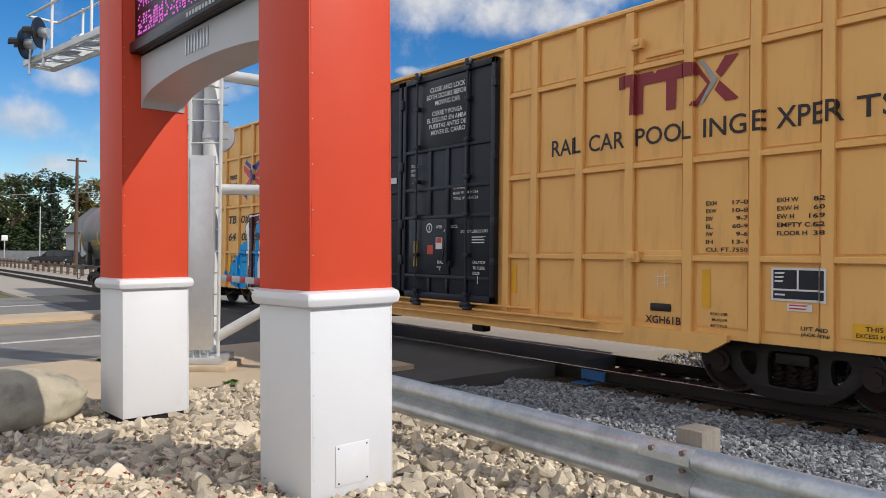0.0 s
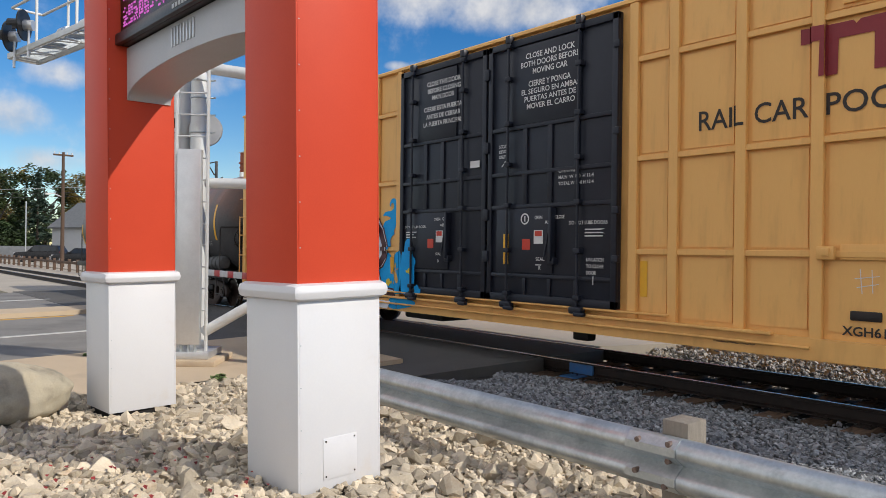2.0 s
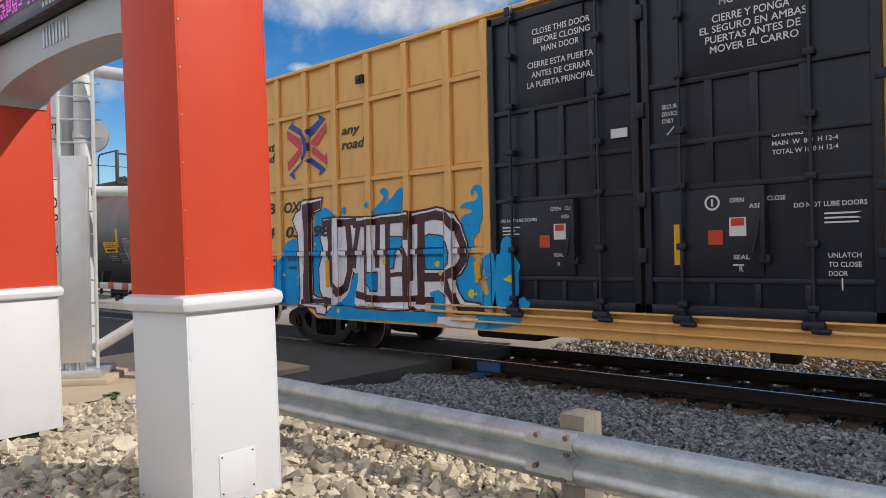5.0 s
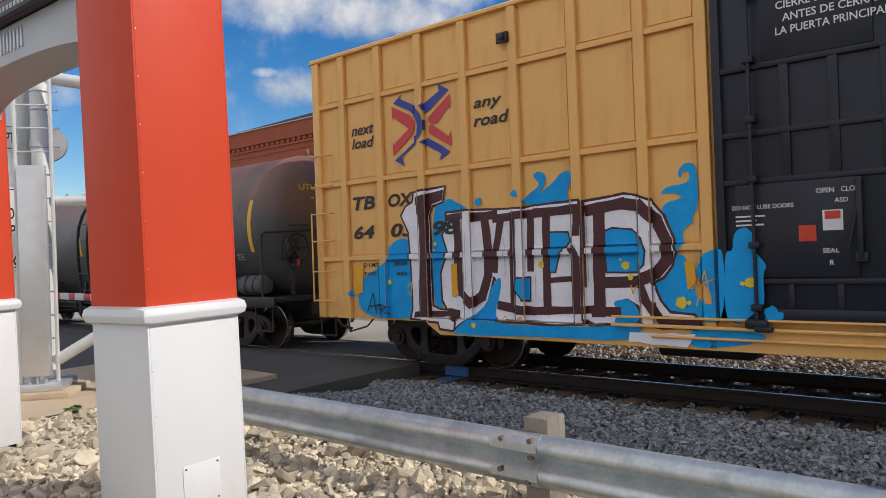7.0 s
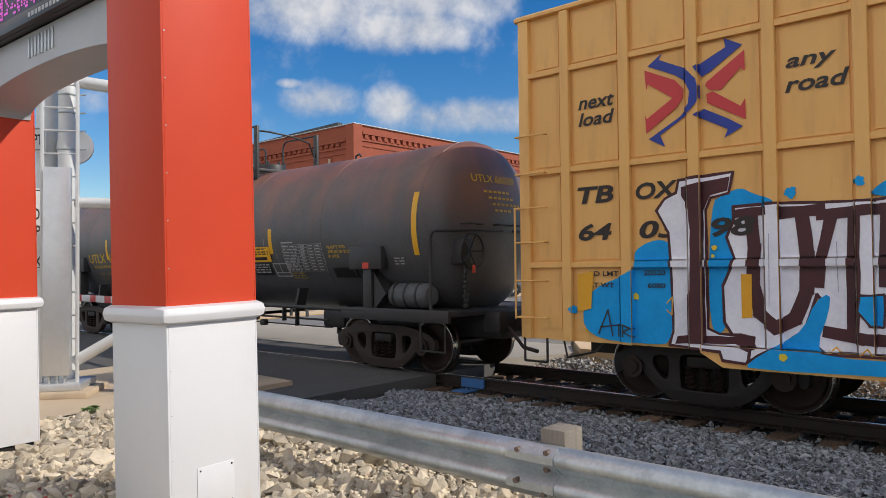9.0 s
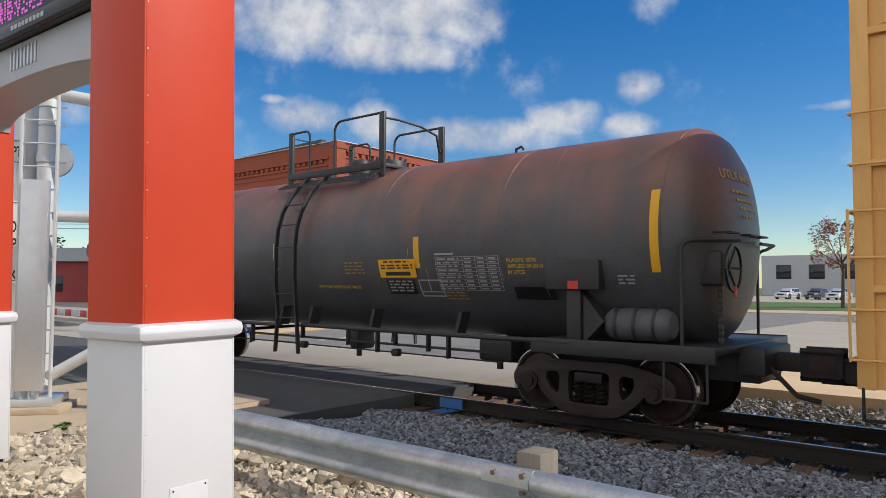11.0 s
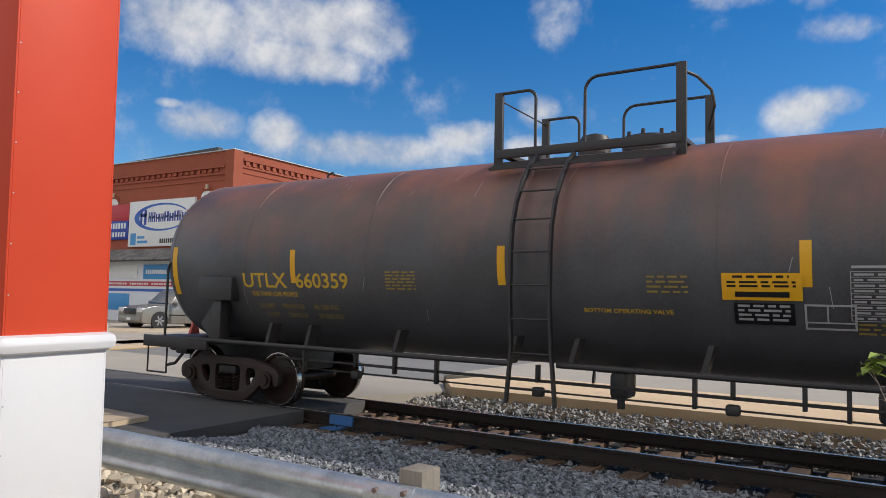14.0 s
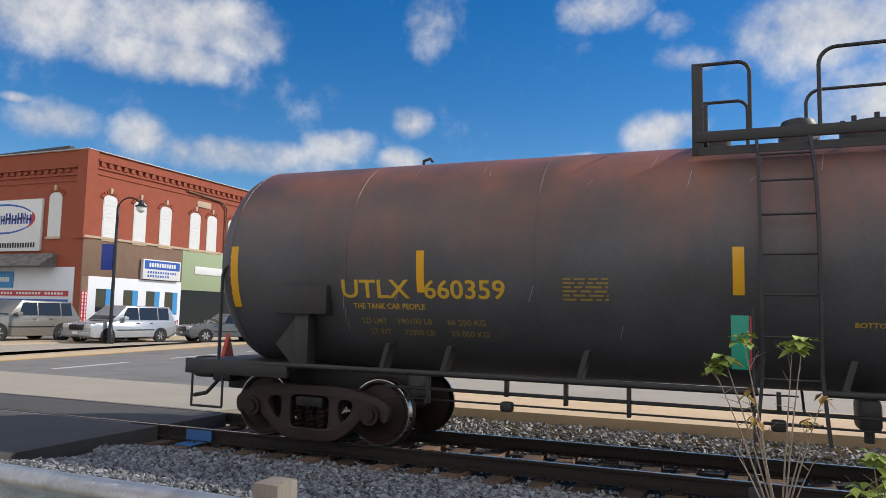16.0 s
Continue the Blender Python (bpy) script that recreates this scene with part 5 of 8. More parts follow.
def tank_material():
    """Black paint whose upper third has weathered to a rusty brown, with streaks running down."""
    m = material("weathered tank paint", (0.100, 0.101, 0.108), (0.062, 0.062, 0.066), 0.42, scale=0.9, fine=26, bump=0.04, amount=0.7)
    n, l = m.node_tree.nodes, m.node_tree.links
    b = n["Principled BSDF"]
    old = b.inputs["Base Color"].links[0].from_socket
    tc, sep = n.new("ShaderNodeTexCoord"), n.new("ShaderNodeSeparateXYZ")
    l.new(tc.outputs["Object"], sep.inputs[0])
    mp = n.new("ShaderNodeMapping")
    mp.inputs["Scale"].default_value = (1.6, 0.25, 0.25)
    l.new(tc.outputs["Object"], mp.inputs["Vector"])
    ns = n.new("ShaderNodeTexNoise")
    ns.inputs["Scale"].default_value, ns.inputs["Detail"].default_value = 1.6, 6
    l.new(mp.outputs[0], ns.inputs["Vector"])
    ad = n.new("ShaderNodeMath")
    ad.operation = "MULTIPLY_ADD"
    l.new(ns.outputs["Fac"], ad.inputs[0])
    ad.inputs[1].default_value = 1.5
    l.new(sep.outputs["Z"], ad.inputs[2])
    mr = n.new("ShaderNodeMapRange")
    mr.inputs["From Min"].default_value, mr.inputs["From Max"].default_value, mr.inputs["To Max"].default_value = 3.05, 4.30, 0.95
    l.new(ad.outputs[0], mr.inputs["Value"])
    n2 = n.new("ShaderNodeTexNoise")
    n2.inputs["Scale"].default_value, n2.inputs["Detail"].default_value = 1.3, 8
    l.new(tc.outputs["Object"], n2.inputs["Vector"])
    rr = n.new("ShaderNodeMapRange")
    rr.inputs["From Min"].default_value, rr.inputs["From Max"].default_value = 0.36, 0.64
    l.new(n2.outputs["Fac"], rr.inputs["Value"])
    rust = n.new("ShaderNodeMix")
    rust.data_type = "RGBA"
    rust.inputs["A"].default_value, rust.inputs["B"].default_value = (0.30, 0.120, 0.070, 1), (0.15, 0.085, 0.062, 1)
    l.new(rr.outputs[0], rust.inputs["Factor"])
    mx = n.new("ShaderNodeMix")
    mx.data_type = "RGBA"
    l.new(mr.outputs[0], mx.inputs["Factor"]), l.new(old, mx.inputs["A"]), l.new(rust.outputs["Result"], mx.inputs["B"])
    l.new(mx.outputs["Result"], b.inputs["Base Color"])
    return m


TANKMAT = tank_material()
STENCIL = material("yellow stencil paint", (0.66, 0.42, 0.03), (0.55, 0.34, 0.03), 0.55, scale=5, bump=0)
FADED = material("faded yellow stencil", (0.34, 0.25, 0.06), (0.26, 0.19, 0.05), 0.6, scale=5, bump=0)
PALEGREY = material("faded white stencil", (0.42, 0.42, 0.42), (0.3, 0.3, 0.3), 0.6, scale=5, bump=0)
TKSTEEL = material("tank underframe paint", (0.024, 0.024, 0.026), (0.042, 0.036, 0.034), 0.5, scale=5, bump=0.1)
RUSTSTEEL = material("rusty cast steel", (0.026, 0.017, 0.015), (0.050, 0.028, 0.022), 0.65, scale=5, bump=0.25)

bm = bmesh.new()
T0, T1 = -6.36, 7.18            # where the round heads begin
cap = [(0.02, 0.54), (0.45, 0.52), (0.8, 0.46), (1.08, 0.375), (1.27, 0.265), (1.38, 0.145), (TR, 0.0)]
prof = [(r, T0 - h) for r, h in cap] + [(TR, T0 + (T1 - T0) * i / 12) for i in range(1, 12)] + [(r, T1 + h) for r, h in cap[::-1]]
spin(bm, prof, "x", 72)
bmesh.ops.translate(bm, verts=bm.verts, vec=(0, 0, TZ))
part("tank", bm, TANKMAT, tankcar, smooth=50)
for u in (T0, -4.6, -2.2, 0.15, 2.5, 4.85, T1):
    bm = bmesh.new()
    spin(bm, [(TR - 0.01, u - 0.012), (TR + 0.003, u - 0.006), (TR + 0.003, u + 0.006), (TR - 0.01, u + 0.012)], "x", 72, close=False)
    bmesh.ops.translate(bm, verts=bm.verts, vec=(0, 0, TZ))
    part("weld_seam", bm, TANKMAT, tankcar)

tlayer = [0.002]


def tank_paint(bm, vs, fs):
    """Lays a flat shape (u, z) on the round side of the tank."""
    tlayer[0] += 0.00025
    tmp = bmesh.new()
    made = [tmp.verts.new((v[0], 0, v[1])) for v in vs]
    for f in fs:
        try:
            tmp.faces.new([made[i] for i in f])
        except ValueError:
            pass
    z0, z1 = min(v[1] for v in vs), max(v[1] for v in vs)
    k = math.ceil(z0 / 0.08)
    while k * 0.08 < z1:
        bmesh.ops.bisect_plane(tmp, geom=tmp.verts[:] + tmp.edges[:] + tmp.faces[:], plane_co=(0, 0, k * 0.08), plane_no=(0, 0, 1))
        k += 1
    for f in tmp.faces:
        bm.faces.new([bm.verts.new((v.co.x, -math.sqrt(max((TR + tlayer[0]) ** 2 - (v.co.z - TZ) ** 2, 0.01)), v.co.z)) for v in f.verts])
    tmp.free()


def tquad(bm, u0, u1, z0, z1, lean=0.0):
    tank_paint(bm, [(u0, z0), (u1, z0), (u1 - lean, z1), (u0 - lean, z1)], [(0, 1, 2, 3)])


def tbars(bm, u, z, w, rows, h, gap, seed):
    rnd = random.Random(seed)
    for i in range(rows):
        x = u
        while x < u + w:
            k = rnd.uniform(0.06, 0.18)
            tquad(bm, x, min(x + k, u + w), z - i * gap, z - i * gap + h)
            x += k + 0.035


for u0, u1, z0, z1 in ((-6.36, -6.24, 1.75, 2.55), (-3.64, -3.54, 1.96, 2.46), (-0.12, -0.01, 1.96, 2.45), (3.30, 3.41, 1.97, 2.44), (7.05, 7.16, 1.88, 2.86)):
    bm = bmesh.new()
    tquad(bm, u0, u1, z0, z1)
    part("reflector", bm, YELLOW, tankcar, "yellow reflective strip", smooth=0)

def twords(name, mat, rows, label):
    bm = bmesh.new()
    for body, u0, u1, z0, h in rows:
        fitted(bm, body, u0, u1, z0, h, lay=tank_paint, bold=0.015)
    part(name, bm, mat, tankcar, label, smooth=0)


twords("stencil_code", STENCIL, [("UTLX", -4.67, -3.74, 1.885, 0.225)], "large yellow stencilled letters")
twords("stencil_code", STENCIL, [("660359", -3.55, -2.54, 1.885, 0.225)], "large yellow stencilled figures")
twords("stencil", STENCIL, [("THE TANK CAR PEOPLE", -4.53, -3.56, 1.755, 0.07), ("PLASITE 3070", 4.99, 5.46, 2.03, 0.055), ("APPLIED 09-2010", 4.99, 5.56, 1.95, 0.055), ("BY UTCG", 4.99, 5.26, 1.87, 0.055), ("BOTTOM OPERATING VALVE", 0.98, 2.02, 1.655, 0.05)], "yellow stencilled notes")
twords("stencil_faded", FADED, [("LD LMT", -4.44, -4.1, 1.575, 0.07), ("190100 LB", -3.95, -3.5, 1.575, 0.07), ("86 250 KG", -3.3, -2.82, 1.575, 0.07), ("LT WT", -4.36, -4.08, 1.44, 0.07), ("72900 LB", -3.9, -3.5, 1.44, 0.07), ("33 050 KG", -3.28, -2.80, 1.44, 0.07)], "faded yellow weight figures")
bm = bmesh.new()
tbars(bm, -1.87, 2.11, 0.50, 6, 0.022, 0.045, 3)
tbars(bm, 1.75, 2.06, 0.45, 4, 0.022, 0.055, 4)
tbars(bm, 3.80, 1.60, 0.4, 3, 0.02, 0.045, 6)
part("small_print", bm, FADED, tankcar, "faded yellow small print", smooth=0)
bm = bmesh.new()
tquad(bm, 2.55, 3.32, 1.83, 2.11)
part("notice", bm, YELLOW, tankcar, "yellow emergency notice", smooth=0)
bm = bmesh.new()
tbars(bm, 2.66, 2.06, 0.54, 1, 0.025, 0.04, 7)
tbars(bm, 2.60, 2.005, 0.66, 2, 0.022, 0.04, 8)
tquad(bm, 2.68, 3.20, 1.862, 1.918)
tquad(bm, 2.66, 3.24, 1.58, 1.80)
part("notice_print", bm, BLACK, tankcar, "black print and panel", smooth=0)
bm = bmesh.new()
tbars(bm, 2.70, 1.76, 0.50, 4, 0.024, 0.047, 9)
for u0, u1, z0, z1 in ((3.33, 3.79, 1.545, 1.80), ):
    tquad(bm, u0, u1, z1 - 0.02, z1), tquad(bm, u0, u1, z0, z0 + 0.02), tquad(bm, u0, u0 + 0.02, z0, z1), tquad(bm, u1 - 0.02, u1, z0, z1)
    tquad(bm, u0 + 0.2, u0 + 0.215, z0 + 0.07, z1), tquad(bm, u0, u1, z0 + 0.065, z0 + 0.08)
for i in range(10):
    tquad(bm, 3.74, 4.88, 2.12 - i * 0.053, 2.126 - i * 0.053)
for u in (3.74, 4.24, 4.47, 4.68, 4.872):
    tquad(bm, u, u + 0.008, 1.643, 2.126)
for i in range(9):
    tbars(bm, 3.77, 2.085 - i * 0.053, 0.42, 1, 0.02, 0.04, 20 + i)
    for u in (4.28, 4.51, 4.71):
        tquad(bm, u, u + 0.12, 2.085 - i * 0.053, 2.105 - i * 0.053)
tquad(bm, 3.75, 4.1, 2.155, 2.18)
tbars(bm, 6.62, 1.83, 0.22, 3, 0.02, 0.045, 30)
part("record_table", bm, PALEGREY, tankcar, "white stencilled record table", smooth=0)
bm = bmesh.new()
tquad(bm, 5.06, 5.69, 1.53, 1.70)
part("black_patch", bm, BLACK, tankcar, "fresh black paint patch", smooth=0)
bm = bmesh.new()
for i in range(26):
    rnd = random.Random(i + 70)
    u = rnd.uniform(-6.6, 6.8)
    z = rnd.choice((rnd.uniform(1.3, 2.2), rnd.uniform(3.1, 3.6)))
    h, lean = rnd.uniform(0.06, 0.22), rnd.uniform(-0.03, 0.07)
    tquad(bm, u, u + 0.006, z, z + h, -lean)
part("scratch", bm, PALEGREY, tankcar, "pale scratches on the shell", smooth=0)

# bolster pads, legs and gussets
for s, cu in ((-1, -5.22), (1, 6.03)):
    for ys in (-1, 1):
        b = new("bolster_web")
        b.parent = tankcar
        bm = bmesh.new()
        y0, y1 = sorted((ys * 1.30, ys * 1.47))
        box(bm, cu - 0.38, cu + 0.38, y0, y1, 1.67, 2.04, 0.01)
        part("pad", bm, TKSTEEL, b)
        bm = bmesh.new()
        y0, y1 = sorted((ys * 1.22, ys * 1.42))
        box(bm, cu - 0.10, cu + 0.10, y0, y1, 1.0, 1.68, 0.008)
        part("leg", bm, TKSTEEL, b)
        bm = bmesh.new()
        prism(bm, [(cu + s * 0.12, 1.0), (cu + s * 0.40, 1.28), (cu + s * 0.12, 1.62)], "y", *sorted((ys * 1.18, ys * 1.38)))
        part("gusset", bm, TKSTEEL, b)
bm = bmesh.new()
tquad(bm, 5.98, 6.13, 1.68, 1.78)
for v in bm.verts:
    v.co.y = -1.476
part("red_sign", bm, SIGNRED, tankcar, "small red tag", smooth=0)

# end platforms, sills, couplers, running pipes
END = {1: -0.55, -1: 1.33}       # the car stands uneven about its ladder
for s in (-1, 1):
    e = END[s]
    bm = bmesh.new()
    box(bm, *sorted((s * 5.4, s * 8.35 + e)), -1.42, 1.42, 0.94, 1.03, 0.01)
    part("end_platform", bm, TKSTEEL, tankcar, "dark steel end platform")
    bm = bmesh.new()
    box(bm, *sorted((s * 5.4, s * 8.35 + e)), -1.44, -1.38, 0.85, 1.045, 0.008)
    part("platform_edge", bm, TKSTEEL, tankcar)
    bm = bmesh.new()
    box(bm, *sorted((s * 5.4, s * 8.35 + e)), 1.38, 1.44, 0.85, 1.045, 0.008)
    part("platform_edge", bm, TKSTEEL, tankcar)
    bm = bmesh.new()
    box(bm, *sorted((s * 4.2, s * 8.5 + e)), -0.33, 0.33, 0.55, 0.95, 0.02)
    box(bm, *sorted((s * 8.3 + e, s * 8.62 + e)), -0.55, 0.55, 0.66, 1.0, 0.03)
    part("stub_sill", bm, TKSTEEL, tankcar)
    bm = bmesh.new()
    box(bm, *sorted((s * 8.55 + e, s * 9.05 + e)), -0.11, 0.11, 0.70, 0.92, 0.03)
    box(bm, *sorted((s * 8.95 + e, s * 9.32 + e)), -0.17, 0.13, 0.66, 0.98, 0.06)
    bent(bm, [(s * 8.6 + e, -0.3, 0.75), (s * 8.9 + e, -0.32, 0.45), (s * 9.15 + e, -0.3, 0.40)], 0.03, 6)
    part("coupler", bm, RUSTSTEEL, tankcar, "rusty knuckle coupler")
    for ys in (-1, 1):
        bm = bmesh.new()
        y = ys * 1.40
        bent(bm, [(s * 8.25 + e, y, 0.9), (s * 8.25 + e, y, 0.42), (s * 7.75 + e, y, 0.42), (s * 7.75 + e, y, 0.9)], 0.016, 6)
        part("sill_step", bm, TKSTEEL, tankcar)
        bm = bmesh.new()
        if s < 0:
            bent(bm, [Vector((-6.5, y, 0.98)), Vector((-6.5, y, 2.15))] + arc((-6.35, y, 2.15), (-1, 0, 0), (0, 0, 1), 0.15, 0, 90) + [Vector((-6.1, y * 0.97, 2.30))], 0.022, 8)
        else:
            bent(bm, [Vector((7.42, y, 0.98)), Vector((7.42, y, 2.12))] + arc((7.54, y, 2.12), (-1, 0, 0), (0, 0, 1), 0.12, 0, 90) + [Vector((7.84, y * 0.5, 2.26)), Vector((7.84, y * 0.1, 2.26))], 0.022, 8)
        part("handrail", bm, TKSTEEL, tankcar)
for ys in (-1, 1):
    for u0, u1 in ((-5.98, 0.10), (0.70, 5.98)):
        bm = bmesh.new()
        rod(bm, (u0, ys * 1.41, 1.02), (u1, ys * 1.41, 1.0), 0.035, 10)
        part("side_rail", bm, TKSTEEL, tankcar)
    for u in (-4.1, -3.3, -1.7, 0.05, 0.85, 2.35, 4.1):
        bm = bmesh.new()
        prism(bm, [(u - 0.03, 1.0), (u + 0.03, 1.0), (u + 0.13, 1.34), (u + 0.07, 1.34)], "y", *sorted((ys * 1.20, ys * 1.40)))
        part("rail_bracket", bm, TKSTEEL, tankcar)
# brake rigging below
bm = bmesh.new()
for y, z, r in ((-1.05, 0.80, 0.020), (-0.95, 0.66, 0.012), (-0.4, 0.72, 0.016)):
    rod(bm, (-4.2, y, z), (4.6, y, z - 0.04), r, 6)
part("brake_rod", bm, TKSTEEL, tankcar)
for i, u in enumerate((-3.6, -2.6, -1.9, -1.2, 0.3, 1.5, 2.2, 2.6, 3.3, 3.7)):
    bm = bmesh.new()
    box(bm, u - 0.022, u + 0.022, -1.10, -1.02, (0.62, 0.76, 0.70)[i % 3], 0.98, 0.006)
    if i % 3 == 1:
        box(bm, u - 0.08, u + 0.07, -1.09, -0.97, 0.58, 0.70, 0.03)
    part("hanger", bm, TKSTEEL, tankcar)
for u, w in ((1.18, 0.22), (4.25, 0.62)):
    bm = bmesh.new()
    box(bm, u - w / 2, u + w / 2, -0.65, -0.2, 0.58, 0.92, 0.06)
    rod(bm, (u, -0.5, 0.58), (u, -0.5, 0.46), 0.05, 8)
    part("valve_body", bm, TKSTEEL, tankcar, "dark outlet and brake valves")
bm = bmesh.new()
spin(bm, [(0.05, 6.36), (0.15, 6.40), (0.20, 6.48), (0.20, 7.14), (0.15, 7.23), (0.05, 7.26)], "x", 24)
bmesh.ops.translate(bm, verts=bm.verts, vec=(0, -1.16, 1.25))
part("air_reservoir", bm, material("grey reservoir paint", (0.11, 0.115, 0.12), (0.05, 0.05, 0.055), 0.6, scale=4, bump=0.1), tankcar, "grey air reservoir")
for u in (6.55, 6.80, 7.05):
    bm = bmesh.new()
    spin(bm, [(0.205, u - 0.02), (0.212, u - 0.02), (0.212, u + 0.02), (0.205, u + 0.02)], "x", 24, close=False)
    bmesh.ops.translate(bm, verts=bm.verts, vec=(0, -1.16, 1.25))
    part("reservoir_strap", bm, TKSTEEL, tankcar)

# print on the front head, as plain bars
bm = bmesh.new()
def head_place(y, z):
    rr = math.hypot(y, z - TZ)
    return Vector((T1 + float(np.interp(rr, [0.02, 0.45, 0.8, 1.08, 1.27, 1.38], [0.54, 0.52, 0.46, 0.375, 0.265, 0.145])) + 0.012, y, z))


vs, fs = text_polys("UTLX 660359", 1.0, bold=0.015)
x0, x1 = min(v.x for v in vs), max(v.x for v in vs)
made = [bm.verts.new(head_place(-0.62 + (v.x - x0) / (x1 - x0) * 1.1, 3.05 + v.y * 0.17)) for v in vs]
for f in fs:
    bm.faces.new([made[i] for i in f])
for z, y0, n, w, h in ((2.88, -0.40, 6, 0.08, 0.035), (2.78, -0.30, 6, 0.08, 0.035), (2.68, -0.22, 7, 0.08, 0.035), (2.58, -0.16, 4, 0.08, 0.035)):
    for i in range(n):
        y = y0 + i * (w + 0.035)
        bm.faces.new([bm.verts.new(head_place(yy, zz)) for yy, zz in ((y, z), (y + w, z), (y + w, z + h), (y, z + h))])
part("head_print", bm, STENCIL, tankcar, "yellow print on the tank head", smooth=0)
# hand brake on the front head
bm = bmesh.new()
C = Vector((7.84, -0.9, 1.93))
for k in range(24):
    a0, a1 = 2 * math.pi * k / 24, 2 * math.pi * (k + 1) / 24
    rod(bm, C + Vector((0, math.cos(a0), math.sin(a0))) * 0.27, C + Vector((0, math.cos(a1), math.sin(a1))) * 0.27, 0.018, 6)
for k in range(5):
    a = 2 * math.pi * k / 5
    rod(bm, C - Vector((0.06, 0, 0)), C + Vector((0, math.cos(a), math.sin(a))) * 0.27, 0.013, 6)
part("brake_wheel", bm, BLACK, tankcar, "black hand brake wheel")
bm = bmesh.new()
box(bm, 7.85, 7.87, -0.93, -0.87, 1.60, 1.72, 0.006)
part("brake_tag", bm, SIGNRED, tankcar, "small red brake tag")
bm = bmesh.new()
box(bm, 7.42, 7.74, -1.02, -0.74, 1.73, 2.13, 0.04)
rod(bm, (7.68, -0.88, 1.75), (7.68, -0.88, 1.05), 0.02, 6)
for k in range(9):
    box(bm, 7.66, 7.71, -0.93 + 0.012 * (k % 2), -0.85, 1.06 + k * 0.075, 1.12 + k * 0.075, 0.01)
part("brake_housing", bm, TKSTEEL, tankcar)
for y, z in ((-0.05, 2.36), (-0.75, 2.36), (0.35, 2.36)):
    bm = bmesh.new()
    bent(bm, [(7.45, y - 0.15, z), (7.82, y - 0.15, z), (7.82, y + 0.15, z), (7.45, y + 0.15, z)], 0.012, 6)
    part("grab_iron", bm, TKSTEEL, tankcar)

# ladder up the side, following the shell
for ys in (-1, 1):
    lad = new("ladder")
    lad.parent, lad["label"] = tankcar, "black steel ladder on the shell"

    def shell(a, r):
        return (ys * -r * math.cos(radians(a)) * -1, TZ + r * math.sin(radians(a)))

    for u in (0.14, 0.66):
        bm = bmesh.new()
        pts = [(ys * 1.50, 0.53), (ys * 1.50, 1.2), (ys * 1.56, 1.8)] + [(ys * 1.56 * math.cos(radians(a)), TZ + 1.56 * math.sin(radians(a))) for a in (0, 12, 24, 36, 48, 58)]
        spread = 0.06 if u > 0.4 else -0.06
        rings = []
        for k, (ya, za) in enumerate(pts):
            p0, p1 = pts[max(k - 1, 0)], pts[min(k + 1, len(pts) - 1)]
            d = Vector((0, p1[0] - p0[0], p1[1] - p0[1])).normalized()
            nrm, w = Vector((0, -d.z, d.y)) * 0.035, Vector((0.016, 0, 0))
            c = Vector((u + spread * (k == 0), ya, za))
            rings.append([bm.verts.new(c + o) for o in (-nrm - w, -nrm + w, nrm + w, nrm - w)])
        for ra, rb in zip(rings, rings[1:]):
            for i in range(4):
                bm.faces.new((ra[i], ra[(i + 1) % 4], rb[(i + 1) % 4], rb[i]))
        bm.faces.new(rings[0]), bm.faces.new(rings[-1][::-1])
        part("stringer", bm, TKSTEEL, lad, smooth=0)
    for y, z in ((ys * 1.5, 0.72), (ys * 1.5, 1.14), (ys * 1.55, 1.55), (ys * 1.57, 1.96), (ys * 1.57, 2.36), (ys * 1.51, 2.76), (ys * 1.36, 3.13), (ys * 1.12, 3.45)):
        bm = bmesh.new()
        rod(bm, (0.14, y, z), (0.66, y, z), 0.012, 8)
        part("rung", bm, TKSTEEL, lad)

# top platform with posts, rails and fittings
plat = new("top_platform")
plat.parent, plat["label"] = tankcar, "black railed platform round the manway"
for ys in (-1, 1):
    y = ys * 0.78
    bm = bmesh.new()
    box(bm, -0.49, 2.0, y - 0.03, y + 0.03, 3.70, 3.82, 0.006)
    part("platform_beam", bm, TKSTEEL, plat)
    for i in range(5):
        bm = bmesh.new()
        y2 = ys * (0.84 + i * 0.06)
        box(bm, -0.45, 1.95, y2 - 0.012, y2 + 0.012, 3.60 - i * 0.028, 3.63 - i * 0.028)
        part("grating_bar", bm, TKSTEEL, plat, smooth=0)
    for u, zt in ((-0.47, 4.62), (1.98, 4.68)):
        bm = bmesh.new()
        box(bm, u - 0.06, u + 0.06, y - 0.02, y + 0.04, 3.42, zt, 0.006)
        part("platform_post", bm, TKSTEEL, plat)
    bm = bmesh.new()
    bent(bm, [Vector((-0.47, y, 4.60)), Vector((-0.05, y, 4.60))] + arc((-0.05, y, 4.47), (1, 0, 0), (0, 0, 1), 0.13, 90, 0) + [Vector((0.08, y, 3.72))], 0.022, 8)
    part("hand_rail", bm, TKSTEEL, plat)
    bm = bmesh.new()
    bent(bm, [Vector((1.98, y, 4.66)), Vector((0.95, y, 4.66))] + arc((0.95, y, 4.48), (1, 0, 0), (0, 0, 1), 0.18, 90, 180) + [Vector((0.77, y, 3.72))], 0.022, 8)
    part("hand_rail", bm, TKSTEEL, plat)
bm = bmesh.new()
rod(bm, (-0.47, -0.78, 4.52), (-0.47, 0.78, 4.52), 0.012, 6)
part("gate_bar", bm, TKSTEEL, plat)
bm = bmesh.new()
